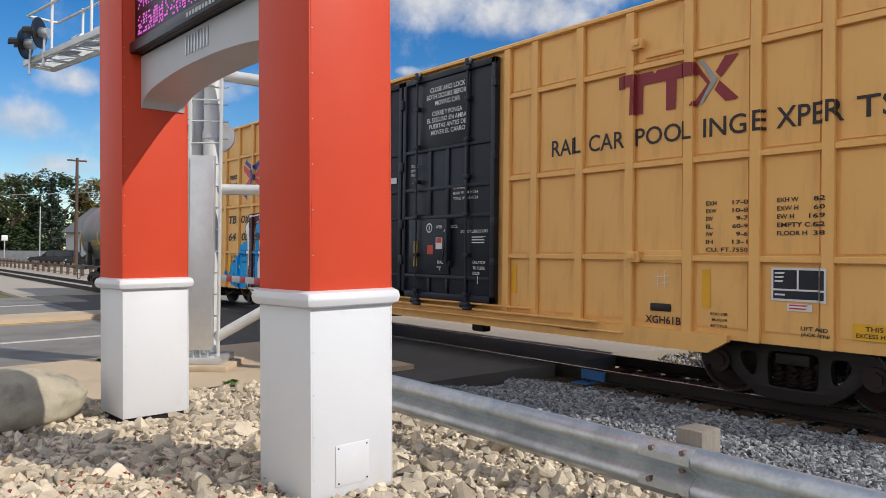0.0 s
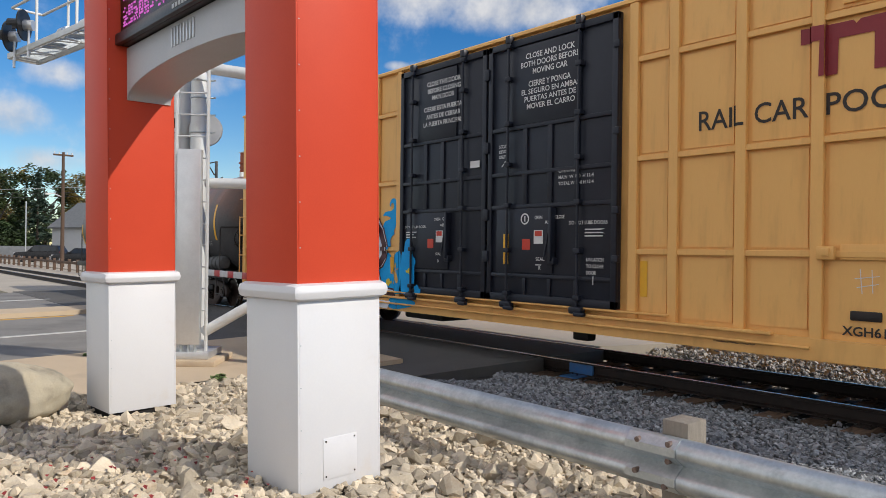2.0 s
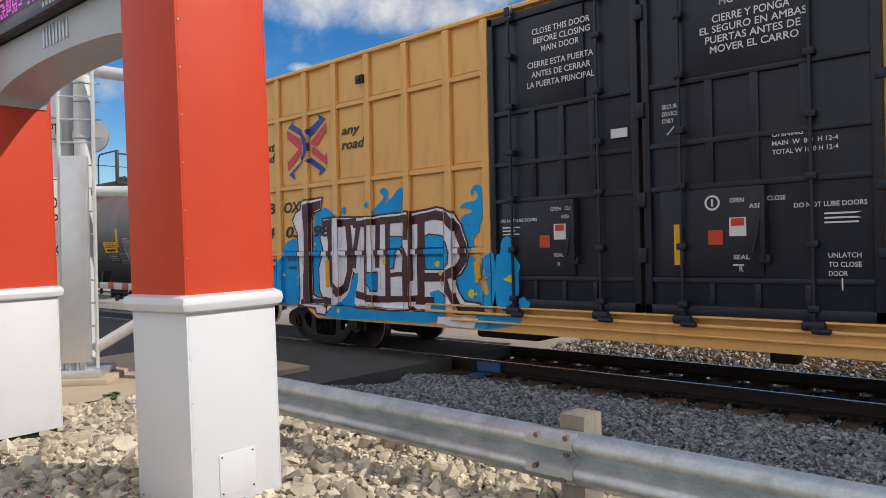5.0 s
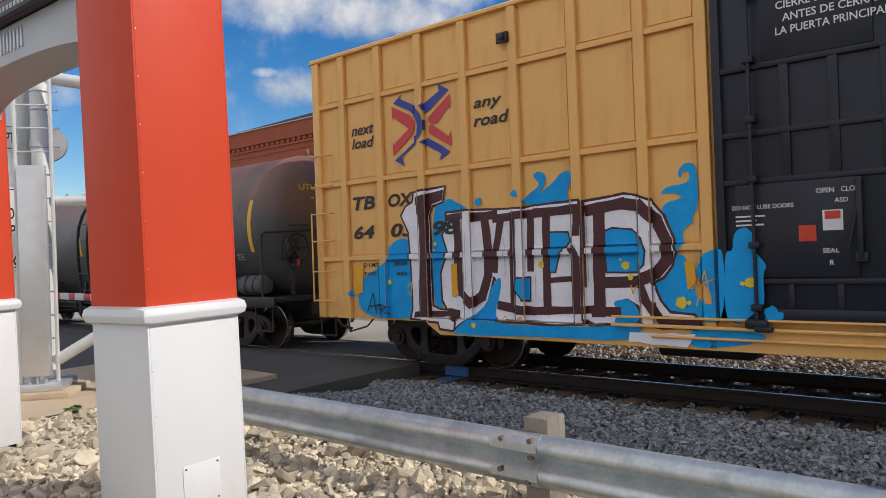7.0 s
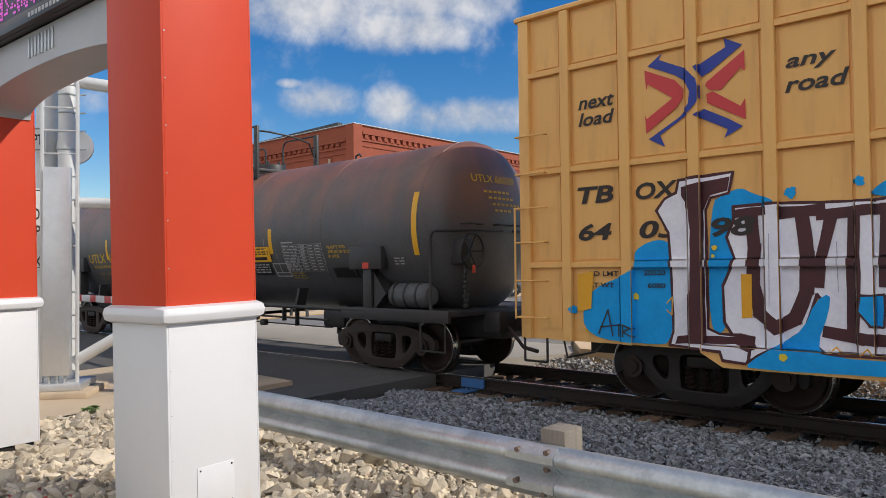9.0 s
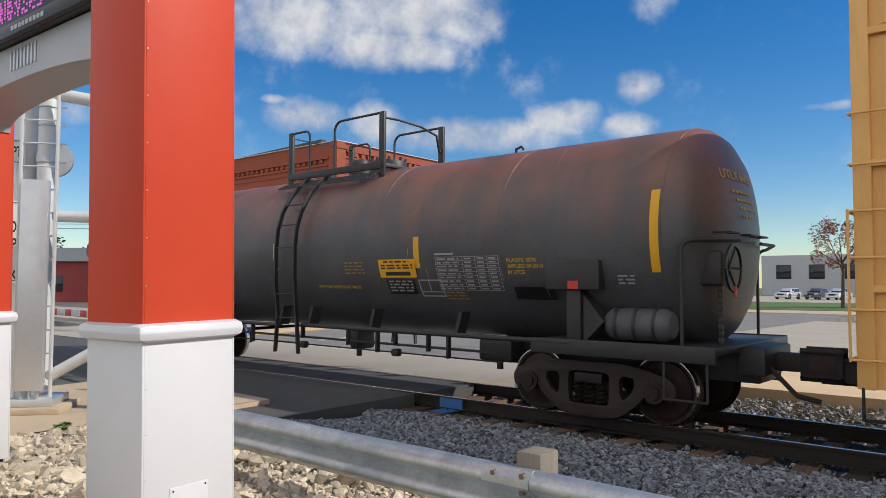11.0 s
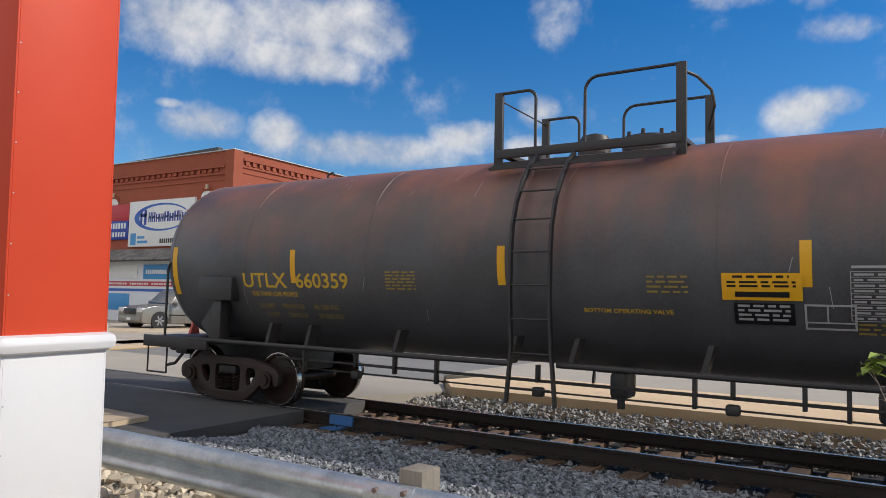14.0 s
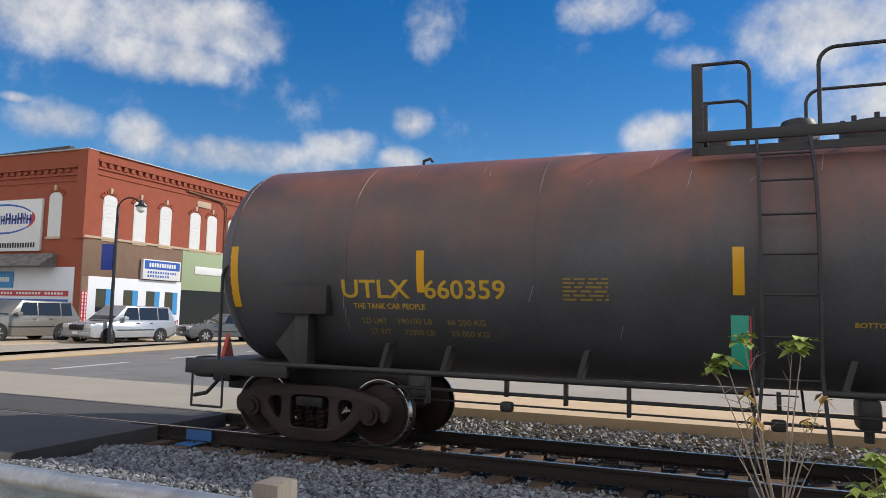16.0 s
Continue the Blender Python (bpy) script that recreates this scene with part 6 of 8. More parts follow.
bent(bm, [Vector((1.98, -0.78, 4.58)), Vector((2.1, -0.5, 4.56)), Vector((2.16, 0.0, 4.52)), Vector((2.1, 0.5, 4.45)), Vector((1.98, 0.72, 4.2)), Vector((1.98, 0.78, 4.25))], 0.02, 8)
part("gate_bar", bm, TKSTEEL, plat)
for u0, u1 in ((-0.49, -0.37), (1.88, 2.0)):
    bm = bmesh.new()
    box(bm, u0, u1, -0.78, 0.78, 3.74, 3.80, 0.006)
    part("cross_beam", bm, TKSTEEL, plat)
bm = bmesh.new()
spin(bm, [(0.22, 3.72), (0.22, 3.98), (0.18, 4.06), (0.05, 4.10), (0.02, 4.10)], "z", 20)
bmesh.ops.translate(bm, verts=bm.verts, vec=(0.62, 0.0, 0))
part("valve_dome", bm, TKSTEEL, plat)
bm = bmesh.new()
spin(bm, [(0.02, 3.98), (0.32, 3.97), (0.34, 3.93), (0.34, 3.74), (0.36, 3.72)], "z", 28)
for k in range(8):
    a = 2 * math.pi * k / 8
    rod(bm, (math.cos(a) * 0.30, math.sin(a) * 0.30, 3.92), (math.cos(a) * 0.30, math.sin(a) * 0.30, 4.03), 0.028, 8)
bmesh.ops.translate(bm, verts=bm.verts, vec=(1.38, 0.0, 0))
part("manway", bm, TKSTEEL, plat, "bolted manway cover")
bm = bmesh.new()
rod(bm, (-0.25, 0, 3.75), (-0.25, 0, 3.95), 0.13, 14)
part("vent_nozzle", bm, TKSTEEL, plat)
bm = bmesh.new()
for u in (-4.2, 4.2):
    bent(bm, [(u, 0, 3.78), (u, 0, 3.88), (u + 0.1, 0, 3.91), (u + 0.14, 0, 3.86)], 0.02, 6)
part("lifting_lug", bm, TKSTEEL, tankcar)
# marker on the last coupler
bm = bmesh.new()
prism(bm, [(-0.14, 0.92), (0.14, 0.92), (0.0, 1.34)], "x", -7.5, -7.44)
part("end_marker", bm, SIGNRED, tankcar, "red end-of-train marker")
wheelsets += truck(tankcar, -5.27, "rusty two-axle tank car truck", RUSTSTEEL) + truck(tankcar, 6.05, "rusty two-axle tank car truck", RUSTSTEEL)


# ---- stones ----
def rock_shapes(n, seed, points):
    """Angular broken stones of unit size, hulls of scattered points, as vertex and face arrays."""
    out = []
    rnd = np.random.RandomState(seed)
    for i in range(n):
        bm = bmesh.new()
        p = rnd.normal(size=(points, 3))
        p /= np.linalg.norm(p, axis=1)[:, None] ** 0.75
        p *= rnd.uniform((0.40, 0.34, 0.24), (0.62, 0.52, 0.42))
        for q in p:
            bm.verts.new(q)
        bmesh.ops.convex_hull(bm, input=bm.verts)
        loose = [v for v in bm.verts if not v.link_faces]
        bmesh.ops.delete(bm, geom=loose, context="VERTS")
        bmesh.ops.triangulate(bm, faces=bm.faces)
        bm.verts.index_update()
        out.append((np.array([v.co[:] for v in bm.verts]), np.array([[v.index for v in f.verts] for f in bm.faces])))
        bm.free()
    return out


def scatter(name, shapes, places, mat, label, seed):
    """Many stones in one mesh; places: rows of x, y, z, size."""
    rnd = np.random.RandomState(seed)
    V, F, base = [], [], 0
    for x, y, z, s in places:
        v, f = shapes[rnd.randint(len(shapes))]
        a, b, c = rnd.uniform(0, 6.28), rnd.normal() * 0.5, rnd.normal() * 0.5
        m = np.array(Euler((b, c, a)).to_matrix())
        V.append(v @ m.T * s + (x, y, z))
        F.append(f + base)
        base += len(v)
    V, F = np.concatenate(V), np.concatenate(F)
    me = bpy.data.meshes.new(name)
    me.vertices.add(len(V)), me.loops.add(F.size), me.polygons.add(len(F))
    me.vertices.foreach_set("co", V.ravel())
    me.loops.foreach_set("vertex_index", F.ravel())
    me.polygons.foreach_set("loop_start", np.arange(0, F.size, 3))
    me.polygons.foreach_set("use_smooth", np.zeros(len(F), dtype=bool))
    me.update(calc_edges=True)
    me.validate()
    me.materials.append(mat)
    return tagged(new(name, me), label, kind="stuff")


def clear_of_pillars(x, y, r):
    p = PM.inverted() @ Vector((x, y, 0))
    return all(not (-PS - PL * k - r < p.x < -PL * k + r and -r < p.y < PS + r) for k in (0, 1))


def bed_z(x):
    """The stones lie lower towards the road."""
    return float(np.interp(x, [-8.4, -6.4, -4.6], [0.07, 0.13, GZ]))


rs = np.random.RandomState(5)
rows = []
for _ in range(64000):
    x, y = rs.uniform(-8.5, -0.6), rs.uniform(-1.0, 4.35)
    if y < -0.6 * (x + 2.0) * -1 - 3.2 or (x > -1.5 and y < 2.5):
        continue
    near = x > -3.4 and y < 2.6          # open ground before the pillars: fewer, larger
    if near and rs.rand() < 0.75:
        continue
    s = float(np.clip(rs.lognormal(math.log(0.062 if near else 0.043), 0.5), 0.024, 0.19))
    if clear_of_pillars(x, y, s * 0.35):
        rows.append((x, y, bed_z(x) - 0.035 + s * rs.uniform(-0.05, 0.38), s))
scatter("landscape_stones", rock_shapes(28, 2, 13), rows, STONE, "pale broken limestone lying loose round the pillars", 3)
rows = []
for _ in range(3500):
    x, y = rs.uniform(-1.2, 3.5), rs.uniform(2.4, 4.4)
    s = float(np.clip(rs.lognormal(math.log(0.085), 0.4), 0.035, 0.2))
    rows.append((x, y, GZ - 0.03 + s * rs.uniform(-0.05, 0.3), s))
scatter("landscape_stones", rock_shapes(12, 4, 13), rows, STONE, "pale broken limestone beside the guardrail", 4)


def ballast_top(y):
    """The shoulder rises from the guardrail's foot to the ties."""
    return float(np.interp(y, [4.3, 5.2, 6.6, 7.6, 8.15, 8.5, 10.7, 11.3, 12.3], [0.14, 0.02, -0.07, -0.12, -0.19, -0.235, -0.235, -0.14, -0.06]))


slab("ballast_shoulder", [(-7.6, 4.3), (8, 4.3), (8, 5.4), (-7.6, 5.4)], -0.4, -0.02, BALLAST_BED, "near-black shoulder under the ballast")
slab("ballast_slope", [(-7.6, 5.4), (8, 5.4), (8, 7.4), (-7.6, 7.4)], -0.4, -0.14, BALLAST_BED, "near-black slope under the ballast")
rows = []
for _ in range(62000):
    x, y = rs.uniform(-7.7, 3.2), rs.uniform(4.25, 8.75)
    if y > 8.3 and rs.rand() < 0.6:
        continue
    if x > -7.4 + 0.25 * math.sin(y * 3):
        s = float(np.clip(rs.lognormal(math.log(0.037), 0.36), 0.018, 0.10))
        rows.append((x, y, ballast_top(y) + s * rs.uniform(-0.2, 0.25), s))
scatter("ballast_stones", rock_shapes(20, 8, 9), rows, BALLAST, "grey crushed ballast beside the rail", 6)
rows = []
for _ in range(13000):
    x, y = rs.uniform(-7.6, 8.0), rs.uniform(8.95, 12.35)
    if 10.2 < y < 10.5:
        continue
    s = float(np.clip(rs.lognormal(math.log(0.055), 0.28), 0.03, 0.11))
    rows.append((x, y, ballast_top(y) - (0.03 if y < 10.3 else 0) + s * rs.uniform(-0.2, 0.25), s))
# paler and warmer than the ballast on the near side
BALLAST2 = material("pale ballast", (0.42, 0.40, 0.365), (0.20, 0.19, 0.175), 0.85, scale=16, fine=90, bump=0.6, tint=0.55)
scatter("ballast_stones", rock_shapes(16, 9, 11), rows, BALLAST2, "pale ballast between and beyond the rails", 7)

# ties, plates and spikes
bm = bmesh.new()
box(bm, -0.115, 0.115, -1.3, 1.3, -0.18, 0, 0.012)
tie_mesh = finish(bm, "tie", TIE)
bm = bmesh.new()
box(bm, -0.09, 0.09, -0.19, 0.19, 0, 0.018, 0.004)
for sx, sy in ((-0.06, -0.1), (0.06, 0.1), (0.06, -0.14)):
    rod(bm, (sx, sy, 0.01), (sx, sy, 0.05), 0.012, 6)
plate_mesh = finish(bm, "tie_plate", RAILSIDE)
for i in range(38):
    t = tagged(new("tie", tie_mesh), "weathered wooden railway tie in ballast", "railway tie", "ties of the track")
    t.matrix_basis = pose(-7.55 + i * 0.51 + rs.normal() * 0.03, TY + rs.normal() * 0.04, -0.195 + rs.normal() * 0.006, 0, 0, rs.normal() * 1.2)
    for s in (-1, 1):
        p = new("tie_plate", plate_mesh)
        p.parent, p.matrix_basis = t, pose(0, s * 0.753, 0)
PAINTBLUE = material("blue marking paint", (0.03, 0.16, 0.42), (0.06, 0.12, 0.25), 0.7, scale=12, bump=0.2)
bm = bmesh.new()
box(bm, -7.22, -6.78, TY - 0.83, TY - 0.79, -0.165, -0.02, 0.004)
box(bm, -7.15, -6.85, TY - 1.15, TY - 0.85, -0.192, -0.17, 0.01)
tagged(new("paint_mark", finish(bm, "paint_mark", PAINTBLUE)), "blue survey paint on the rail and tie", "paint mark")

# boulder
bm = bmesh.new()
bmesh.ops.create_icosphere(bm, subdivisions=5, radius=0.5)
for v in bm.verts:
    p = v.co.normalized()
    k = 1 + 0.16 * noise.noise(p * 1.3) + 0.06 * noise.noise(p * 3.1) + 0.012 * noise.noise(p * 12)
    v.co = Vector((p.x * 0.40 * k, p.y * 0.52 * k, p.z * (0.29 if p.z > 0 else 0.27) * k))
solid("boulder", bm, BOULDER, "rounded tan granite boulder on the stones", "boulder", m=pose(-7.55, 1.27, GZ + 0.13, 0, 0, 12), smooth=60)


# ---- crossing signal beside the road ----
SM = pose(-10.1, 4.0, 0, 0, 0, 51)       # faces the pillars
signal = thing("crossing_signal", "silver cantilever crossing signal with ladder and tall cabinet", "railroad signal", SM)
bm = bmesh.new()
box(bm, -0.45, 0.42, -0.40, 0.55, 0.05, 0.14, 0.02)
part("footing", bm, CONCRETE, signal, "concrete footing")
bm = bmesh.new()
box(bm, -0.30, 0.30, -0.27, 0.40, 0.14, 0.24, 0.012)
part("base_plate", bm, ALU, signal)
bm = bmesh.new()
box(bm, -0.165, 0.165, -0.26, -0.15, 0.34, 3.05, 0.012)
part("cabinet", bm, ALU, signal, "tall narrow brushed cabinet")
for x in (-0.10, 0.0, 0.09):
    bm = bmesh.new()
    rod(bm, (x, -0.20, 0.22), (x, -0.20, 0.36), 0.022, 8)
    part("conduit", bm, GALV, signal)
bm = bmesh.new()
rod(bm, (-0.02, 0.26, 0.2), (-0.02, 0.26, 6.3), 0.125, 20)
part("mast", bm, SILVER, signal, "round silver mast")
bm = bmesh.new()
rod(bm, (-0.36, 0.50, 0.2), (-0.36, 0.50, 6.3), 0.15, 20)
part("mast", bm, SILVER, signal, "round silver mast")
for z in (3.35, 3.6, 3.85, 4.1):
    bm = bmesh.new()
    for a, b in zip(arc((-0.02, 0.26, z), (1, 0, 0), (0, 1, 0), 0.13, 0, 360, 16), arc((-0.02, 0.26, z), (1, 0, 0), (0, 1, 0), 0.13, 0, 360, 16)[1:]):
        rod(bm, a, b, 0.012, 6)
    rod(bm, (0.08, 0.24, z), (0.22, 0.20, z), 0.012, 6)
    part("clamp", bm, GALV, signal)
bm = bmesh.new()
rod(bm, (0.02, 0.40, 3.42), (0.02, 0.45, 3.42), 0.24, 28)
part("bell_disc", bm, ALU, signal, "round backing disc")
for x in (-0.22, 0.215):
    bm = bmesh.new()
    box(bm, x - 0.018, x + 0.018, -0.14, -0.08, 0.24, 6.6, 0.006)
    part("ladder_stringer", bm, SILVER, signal)
for i in range(20):
    bm = bmesh.new()
    rod(bm, (-0.22, -0.11, 0.5 + i * 0.305), (0.215, -0.11, 0.5 + i * 0.305), 0.011, 8)
    part("ladder_rung", bm, SILVER, signal)
# bracing pipes towards the hidden second post
e = Matrix(SM).inverted()
for (x, y, z), (x2, y2, z2), r in (((-9.98, 4.13, 4.23), (-8.75, 5.15, 3.95), 0.085), ((-9.98, 4.13, 2.60), (-8.75, 5.15, 2.56), 0.075), ((-9.95, 4.10, 0.50), (-8.75, 5.15, 1.40), 0.075)):
    bm = bmesh.new()
    rod(bm, e @ Vector((x, y, z)), e @ Vector((x2, y2, z2)), r, 14)
    part("brace_pipe", bm, SILVER, signal)
bm = bmesh.new()
rod(bm, e @ Vector((-8.75, 5.15, 0.0)), e @ Vector((-8.75, 5.15, 4.3)), 0.11, 14)
part("post", bm, SILVER, signal)
bm = bmesh.new()
rod(bm, e @ Vector((-9.35, 4.70, 0.72)), e @ Vector((-9.1, 4.95, 0.80)), 0.035, 8)
part("pipe_stub", bm, material("rusty pipe end", (0.35, 0.28, 0.24), (0.25, 0.13, 0.08), 0.7, scale=20), signal)
# cantilever walkway over the road, with railing and lights
WM = pose(-19.45, 3.55, 6.0, 0, 0, 9.5)
LWALK = 9.6
wi = e @ WM
for y in (-0.33, 0.33):
    bm = bmesh.new()
    box(bm, 0, LWALK, y - 0.03, y + 0.03, 0, 0.13, 0.01, wi)
    part("walkway_beam", bm, SILVER, signal)
bm = bmesh.new()
box(bm, -0.03, 0.03, -0.33, 0.33, 0, 0.13, 0.01, wi)
part("walkway_beam", bm, SILVER, signal)
for i in range(24):
    bm = bmesh.new()
    x = 0.2 + i * 0.4
    rod(bm, wi @ Vector((x, -0.3, 0.06)), wi @ Vector((x + (0.35 if i % 2 else -0.0), 0.3, 0.06)), 0.015, 6)
    part("walkway_brace", bm, SILVER, signal)
bm = bmesh.new()
for i in range(150):
    x = 0.05 + i * 0.063
    box(bm, x, x + 0.012, -0.3, 0.3, 0.085, 0.115, 0, wi)
part("grating", bm, GALV, signal, "open bar grating", smooth=0)["kind"] = "stuff"
for y in (-0.33, 0.33):
    for x in (1.6, 3.6, 5.6):
        bm = bmesh.new()
        rod(bm, wi @ Vector((x, y, 0.1)), wi @ Vector((x, y, 1.2)), 0.03, 8)
        part("railing_post", bm, WHITEPAINT, signal)
    bm = bmesh.new()
    rod(bm, wi @ Vector((0.2, y, 1.15)), wi @ Vector((LWALK, y, 1.15)), 0.03, 8)
    part("railing", bm, WHITEPAINT, signal)
bm = bmesh.new()
rod(bm, wi @ Vector((0.2, -0.33, 1.15)), wi @ Vector((0.2, 0.33, 1.15)), 0.03, 8)
part("railing", bm, WHITEPAINT, signal)
REDLENS = glow("red signal lens", (0.75, 0.03, 0.05), 0.25)
for x, y, z in ((0.50, -0.50, 0.40), (1.1, -0.42, 0.56)):
    lamp_m = wi @ pose(x, y, z, 0, 0, -45)
    li = new("signal_light")
    li.parent, li.matrix_basis, li["label"] = signal, lamp_m, "round black signal light with a red lens"
    bm = bmesh.new()
    rod(bm, (0, 0.0, 0), (0, 0.03, 0), 0.34, 28)
    part("backplate", bm, BLACK, li, "round backplate")
    bm = bmesh.new()
    rod(bm, (0, -0.05, 0), (0, -0.03, 0), 0.115, 20)
    part("lens", bm, REDLENS, li, "red lens")
    bm = bmesh.new()
    for k in range(12):
        a0, a1 = radians(-20 + k * 220 / 12), radians(-20 + (k + 1) * 220 / 12)
        q = [bm.verts.new((math.cos(a) * r, yy, math.sin(a) * r)) for a, r, yy in ((a0, 0.14, 0.0), (a1, 0.14, 0.0), (a1, 0.14, -0.30), (a0, 0.14, -0.30), (a0, 0.128, 0.0), (a1, 0.128, 0.0), (a1, 0.128, -0.30), (a0, 0.128, -0.30))]
        for f in ((0, 1, 2, 3), (7, 6, 5, 4), (3, 2, 6, 7), (1, 0, 4, 5)):
            bm.faces.new([q[i] for i in f])
    part("hood", bm, BLACK, li, "black hood")
    bm = bmesh.new()
    rod(bm, (0, 0.03, 0), (0, 0.22, 0), 0.12, 16)
    rod(bm, (0, 0.12, -0.1), (0, 0.12, -0.7), 0.03, 8)
    part("housing", bm, ALU, li)
for x, z in ((1.9, 0.32), (3.0, 0.30)):
    bm = bmesh.new()
    rod(bm, wi @ Vector((x, 0.1, z)), wi @ Vector((x + 0.25, 0.1, z)), 0.15, 16)
    rod(bm, wi @ Vector((x, 0.1, 0.1)), wi @ Vector((x, 0.1, z)), 0.04, 8)
    part("lamp_housing", bm, ALU, signal)
# sign plates on the mast
for z0, z1, w, rows in ((3.32, 3.66, 0.46, (("EXEMPT", 0.36, 3.42, 0.14),)), (1.72, 2.82, 0.62, (("DO NOT", 0.44, 2.40, 0.15), ("STOP", 0.32, 2.17, 0.15), ("ON", 0.18, 1.96, 0.14), ("TRACKS", 0.46, 1.76, 0.14)))):
    sp = new("sign_plate")
    sp.parent, sp["label"] = signal, "white traffic sign with black words"
    bm = bmesh.new()
    box(bm, -0.66 - w / 2 + 0.13, -0.66 + w / 2 + 0.13, 0.26, 0.268, z0, z1, 0.003)
    part("plate", bm, WHITEPAINT, sp)
    bm = bmesh.new()
    for body, tw, z, h in rows:
        vs, fs = text_polys(body, 1.0, bold=0.02)
        x0, x1 = min(v.x for v in vs), max(v.x for v in vs)
        y1 = max(v.y for v in vs)
        mk = [bm.verts.new((-0.53 - tw / 2 + (v.x - x0) / (x1 - x0) * tw, 0.2585, z + v.y / y1 * h)) for v in vs]
        for f in fs:
            bm.faces.new([mk[i] for i in f])
    for a, b, c, d in ((-0.53 - w / 2 + 0.02, -0.53 + w / 2 - 0.02, z0 + 0.02, z0 + 0.032), (-0.53 - w / 2 + 0.02, -0.53 + w / 2 - 0.02, z1 - 0.032, z1 - 0.02), (-0.53 + w / 2 - 0.032, -0.53 + w / 2 - 0.02, z0 + 0.02, z1 - 0.02)):
        box(bm, a, b, 0.2575, 0.2585, c, d)
    part("words", bm, LETTER, sp, smooth=0)

# lowered gate arm before the track
gate = thing("crossing_gate", "lowered red and white crossing gate arm", "crossing gate", pose(-9.6, 6.35, 1.1, 0, 0, 176))
WHITERED = (material("grey-white arm tape", (0.55, 0.55, 0.56), rough=0.5, bump=0), material("red arm tape", (0.45, 0.02, 0.025), rough=0.4, bump=0))
x = 0.4
for i, w in enumerate((0.5, 0.35) * 8):
    bm = bmesh.new()
    box(bm, x, x + w, -0.02, 0.02, -0.07, 0.07, 0.004)
    part("arm_band", bm, WHITERED[i % 2], gate)
    x += w
bm = bmesh.new()
rod(bm, (0.0, 0.05, -1.1), (0.0, 0.05, 0.6), 0.06, 12)
box(bm, -0.2, 0.42, -0.1, 0.1, -0.25, 0.2, 0.02)
part("gate_mechanism", bm, SILVER, gate, "silver gate mechanism and post")

# far signal across the track
fs_ = thing("far_signal", "silver crossing signal with red lights across the track", "railroad signal", pose(-26.5, 12.3, 0))
bm = bmesh.new()
rod(bm, (0, 0, -0.2), (0, 0, 4.6), 0.08, 12)
part("mast", bm, SILVER, fs_)
bm = bmesh.new()
box(bm, -0.3, 0.3, -0.25, 0.25, 1.25, 1.75, 0.04)
box(bm, -0.35, 0.9, -0.04, 0.04, 1.2, 1.3, 0.02)
part("mechanism", bm, ALU, fs_)
for x in (-0.55, 0.1):
    bm = bmesh.new()
    rod(bm, (x, -0.1, 2.95), (x, -0.07, 2.95), 0.28, 24)
    part("backplate", bm, BLACK, fs_)
    bm = bmesh.new()
    rod(bm, (x, -0.14, 2.95), (x, -0.1, 2.95), 0.10, 16)
    part("lens", bm, REDLENS, fs_, "red lens")

# ---- brick building ----
BX, BY, BH = -32.0, 28.6, 10.26
building = thing("brick_building", "two-storey red brick corner building with shops below", "building", pose(BX, BY, 0))
BROWN = material("brown painted brick", (0.20, 0.125, 0.085), (0.17, 0.105, 0.07), 0.85, scale=2, fine=20, bump=0.3)
GREEN = material("sage green stucco", (0.33, 0.40, 0.25), (0.30, 0.37, 0.23), 0.85, scale=2, bump=0.1)
SHOPWHITE = material("white shop panel", (0.70, 0.72, 0.75), (0.64, 0.66, 0.70), 0.6, scale=1, bump=0.05)
SHINGLE = material("grey wood shingle", (0.20, 0.185, 0.17), (0.12, 0.11, 0.10), 0.9, scale=5, fine=30, bump=0.5, tint=0.3)
SIGNBLUE = material("blue sign", (0.02, 0.10, 0.42), (0.018, 0.09, 0.38), 0.4, scale=2, bump=0)
SKYSIGN = material("bright blue poster", (0.05, 0.28, 0.60), rough=0.4, bump=0)
SHOPRED = material("red stripe", (0.50, 0.03, 0.045), rough=0.4, bump=0)
DARKROOF = material("dark roof sheet", (0.05, 0.052, 0.055), rough=0.5, bump=0.1)
GLASS = glass("dark window glass")
bm = bmesh.new()
box(bm, -30, 0, 0, 34, -0.3, BH - 0.05)
part("wall", bm, BRICK, building, smooth=0)
bm = bmesh.new()
box(bm, -30.1, 0.12, -0.12, 34, BH - 0.05, BH, 0.01)
part("parapet_cap", bm, ARCH, building, "pale metal parapet cap")
bm = bmesh.new()
box(bm, -0.6, 0.10, -0.10, 0.6, 5.4, BH - 0.06, 0.0)
part("corner_pier", bm, BRICK, building, smooth=0)
for i in range(62):
    bm = bmesh.new()
    y = 0.8 + i * 0.53
    box(bm, 0, 0.13, y, y + 0.26, 9.42, 9.66)
    part("dentil", bm, BRICK, building, smooth=0)
for i in range(52):
    bm = bmesh.new()
    x = -1.2 - i * 0.53
    box(bm, x - 0.26, x, -0.11, 0, 9.0, 9.2)
    part("dentil", bm, BRICK, building, smooth=0)
for z, d in ((9.68, 0.16), (9.28, 0.08), (8.95, 0.05)):
    bm = bmesh.new()
    box(bm, 0, d, 0.62, 34, z, z + 0.13)
    part("cornice", bm, BRICK, building, smooth=0)
    bm = bmesh.new()
    box(bm, -30, -0.62, -d, 0, z - 0.45, z - 0.32)
    part("cornice", bm, BRICK, building, smooth=0)
bm = bmesh.new()
prism(bm, [(-29, BH), (-1.6, BH), (-1.6, BH + 0.28), (-13, BH + 0.02)], "y", 0.15, 0.5)
part("roof", bm, DARKROOF, building, "dark sloping roof sheet")


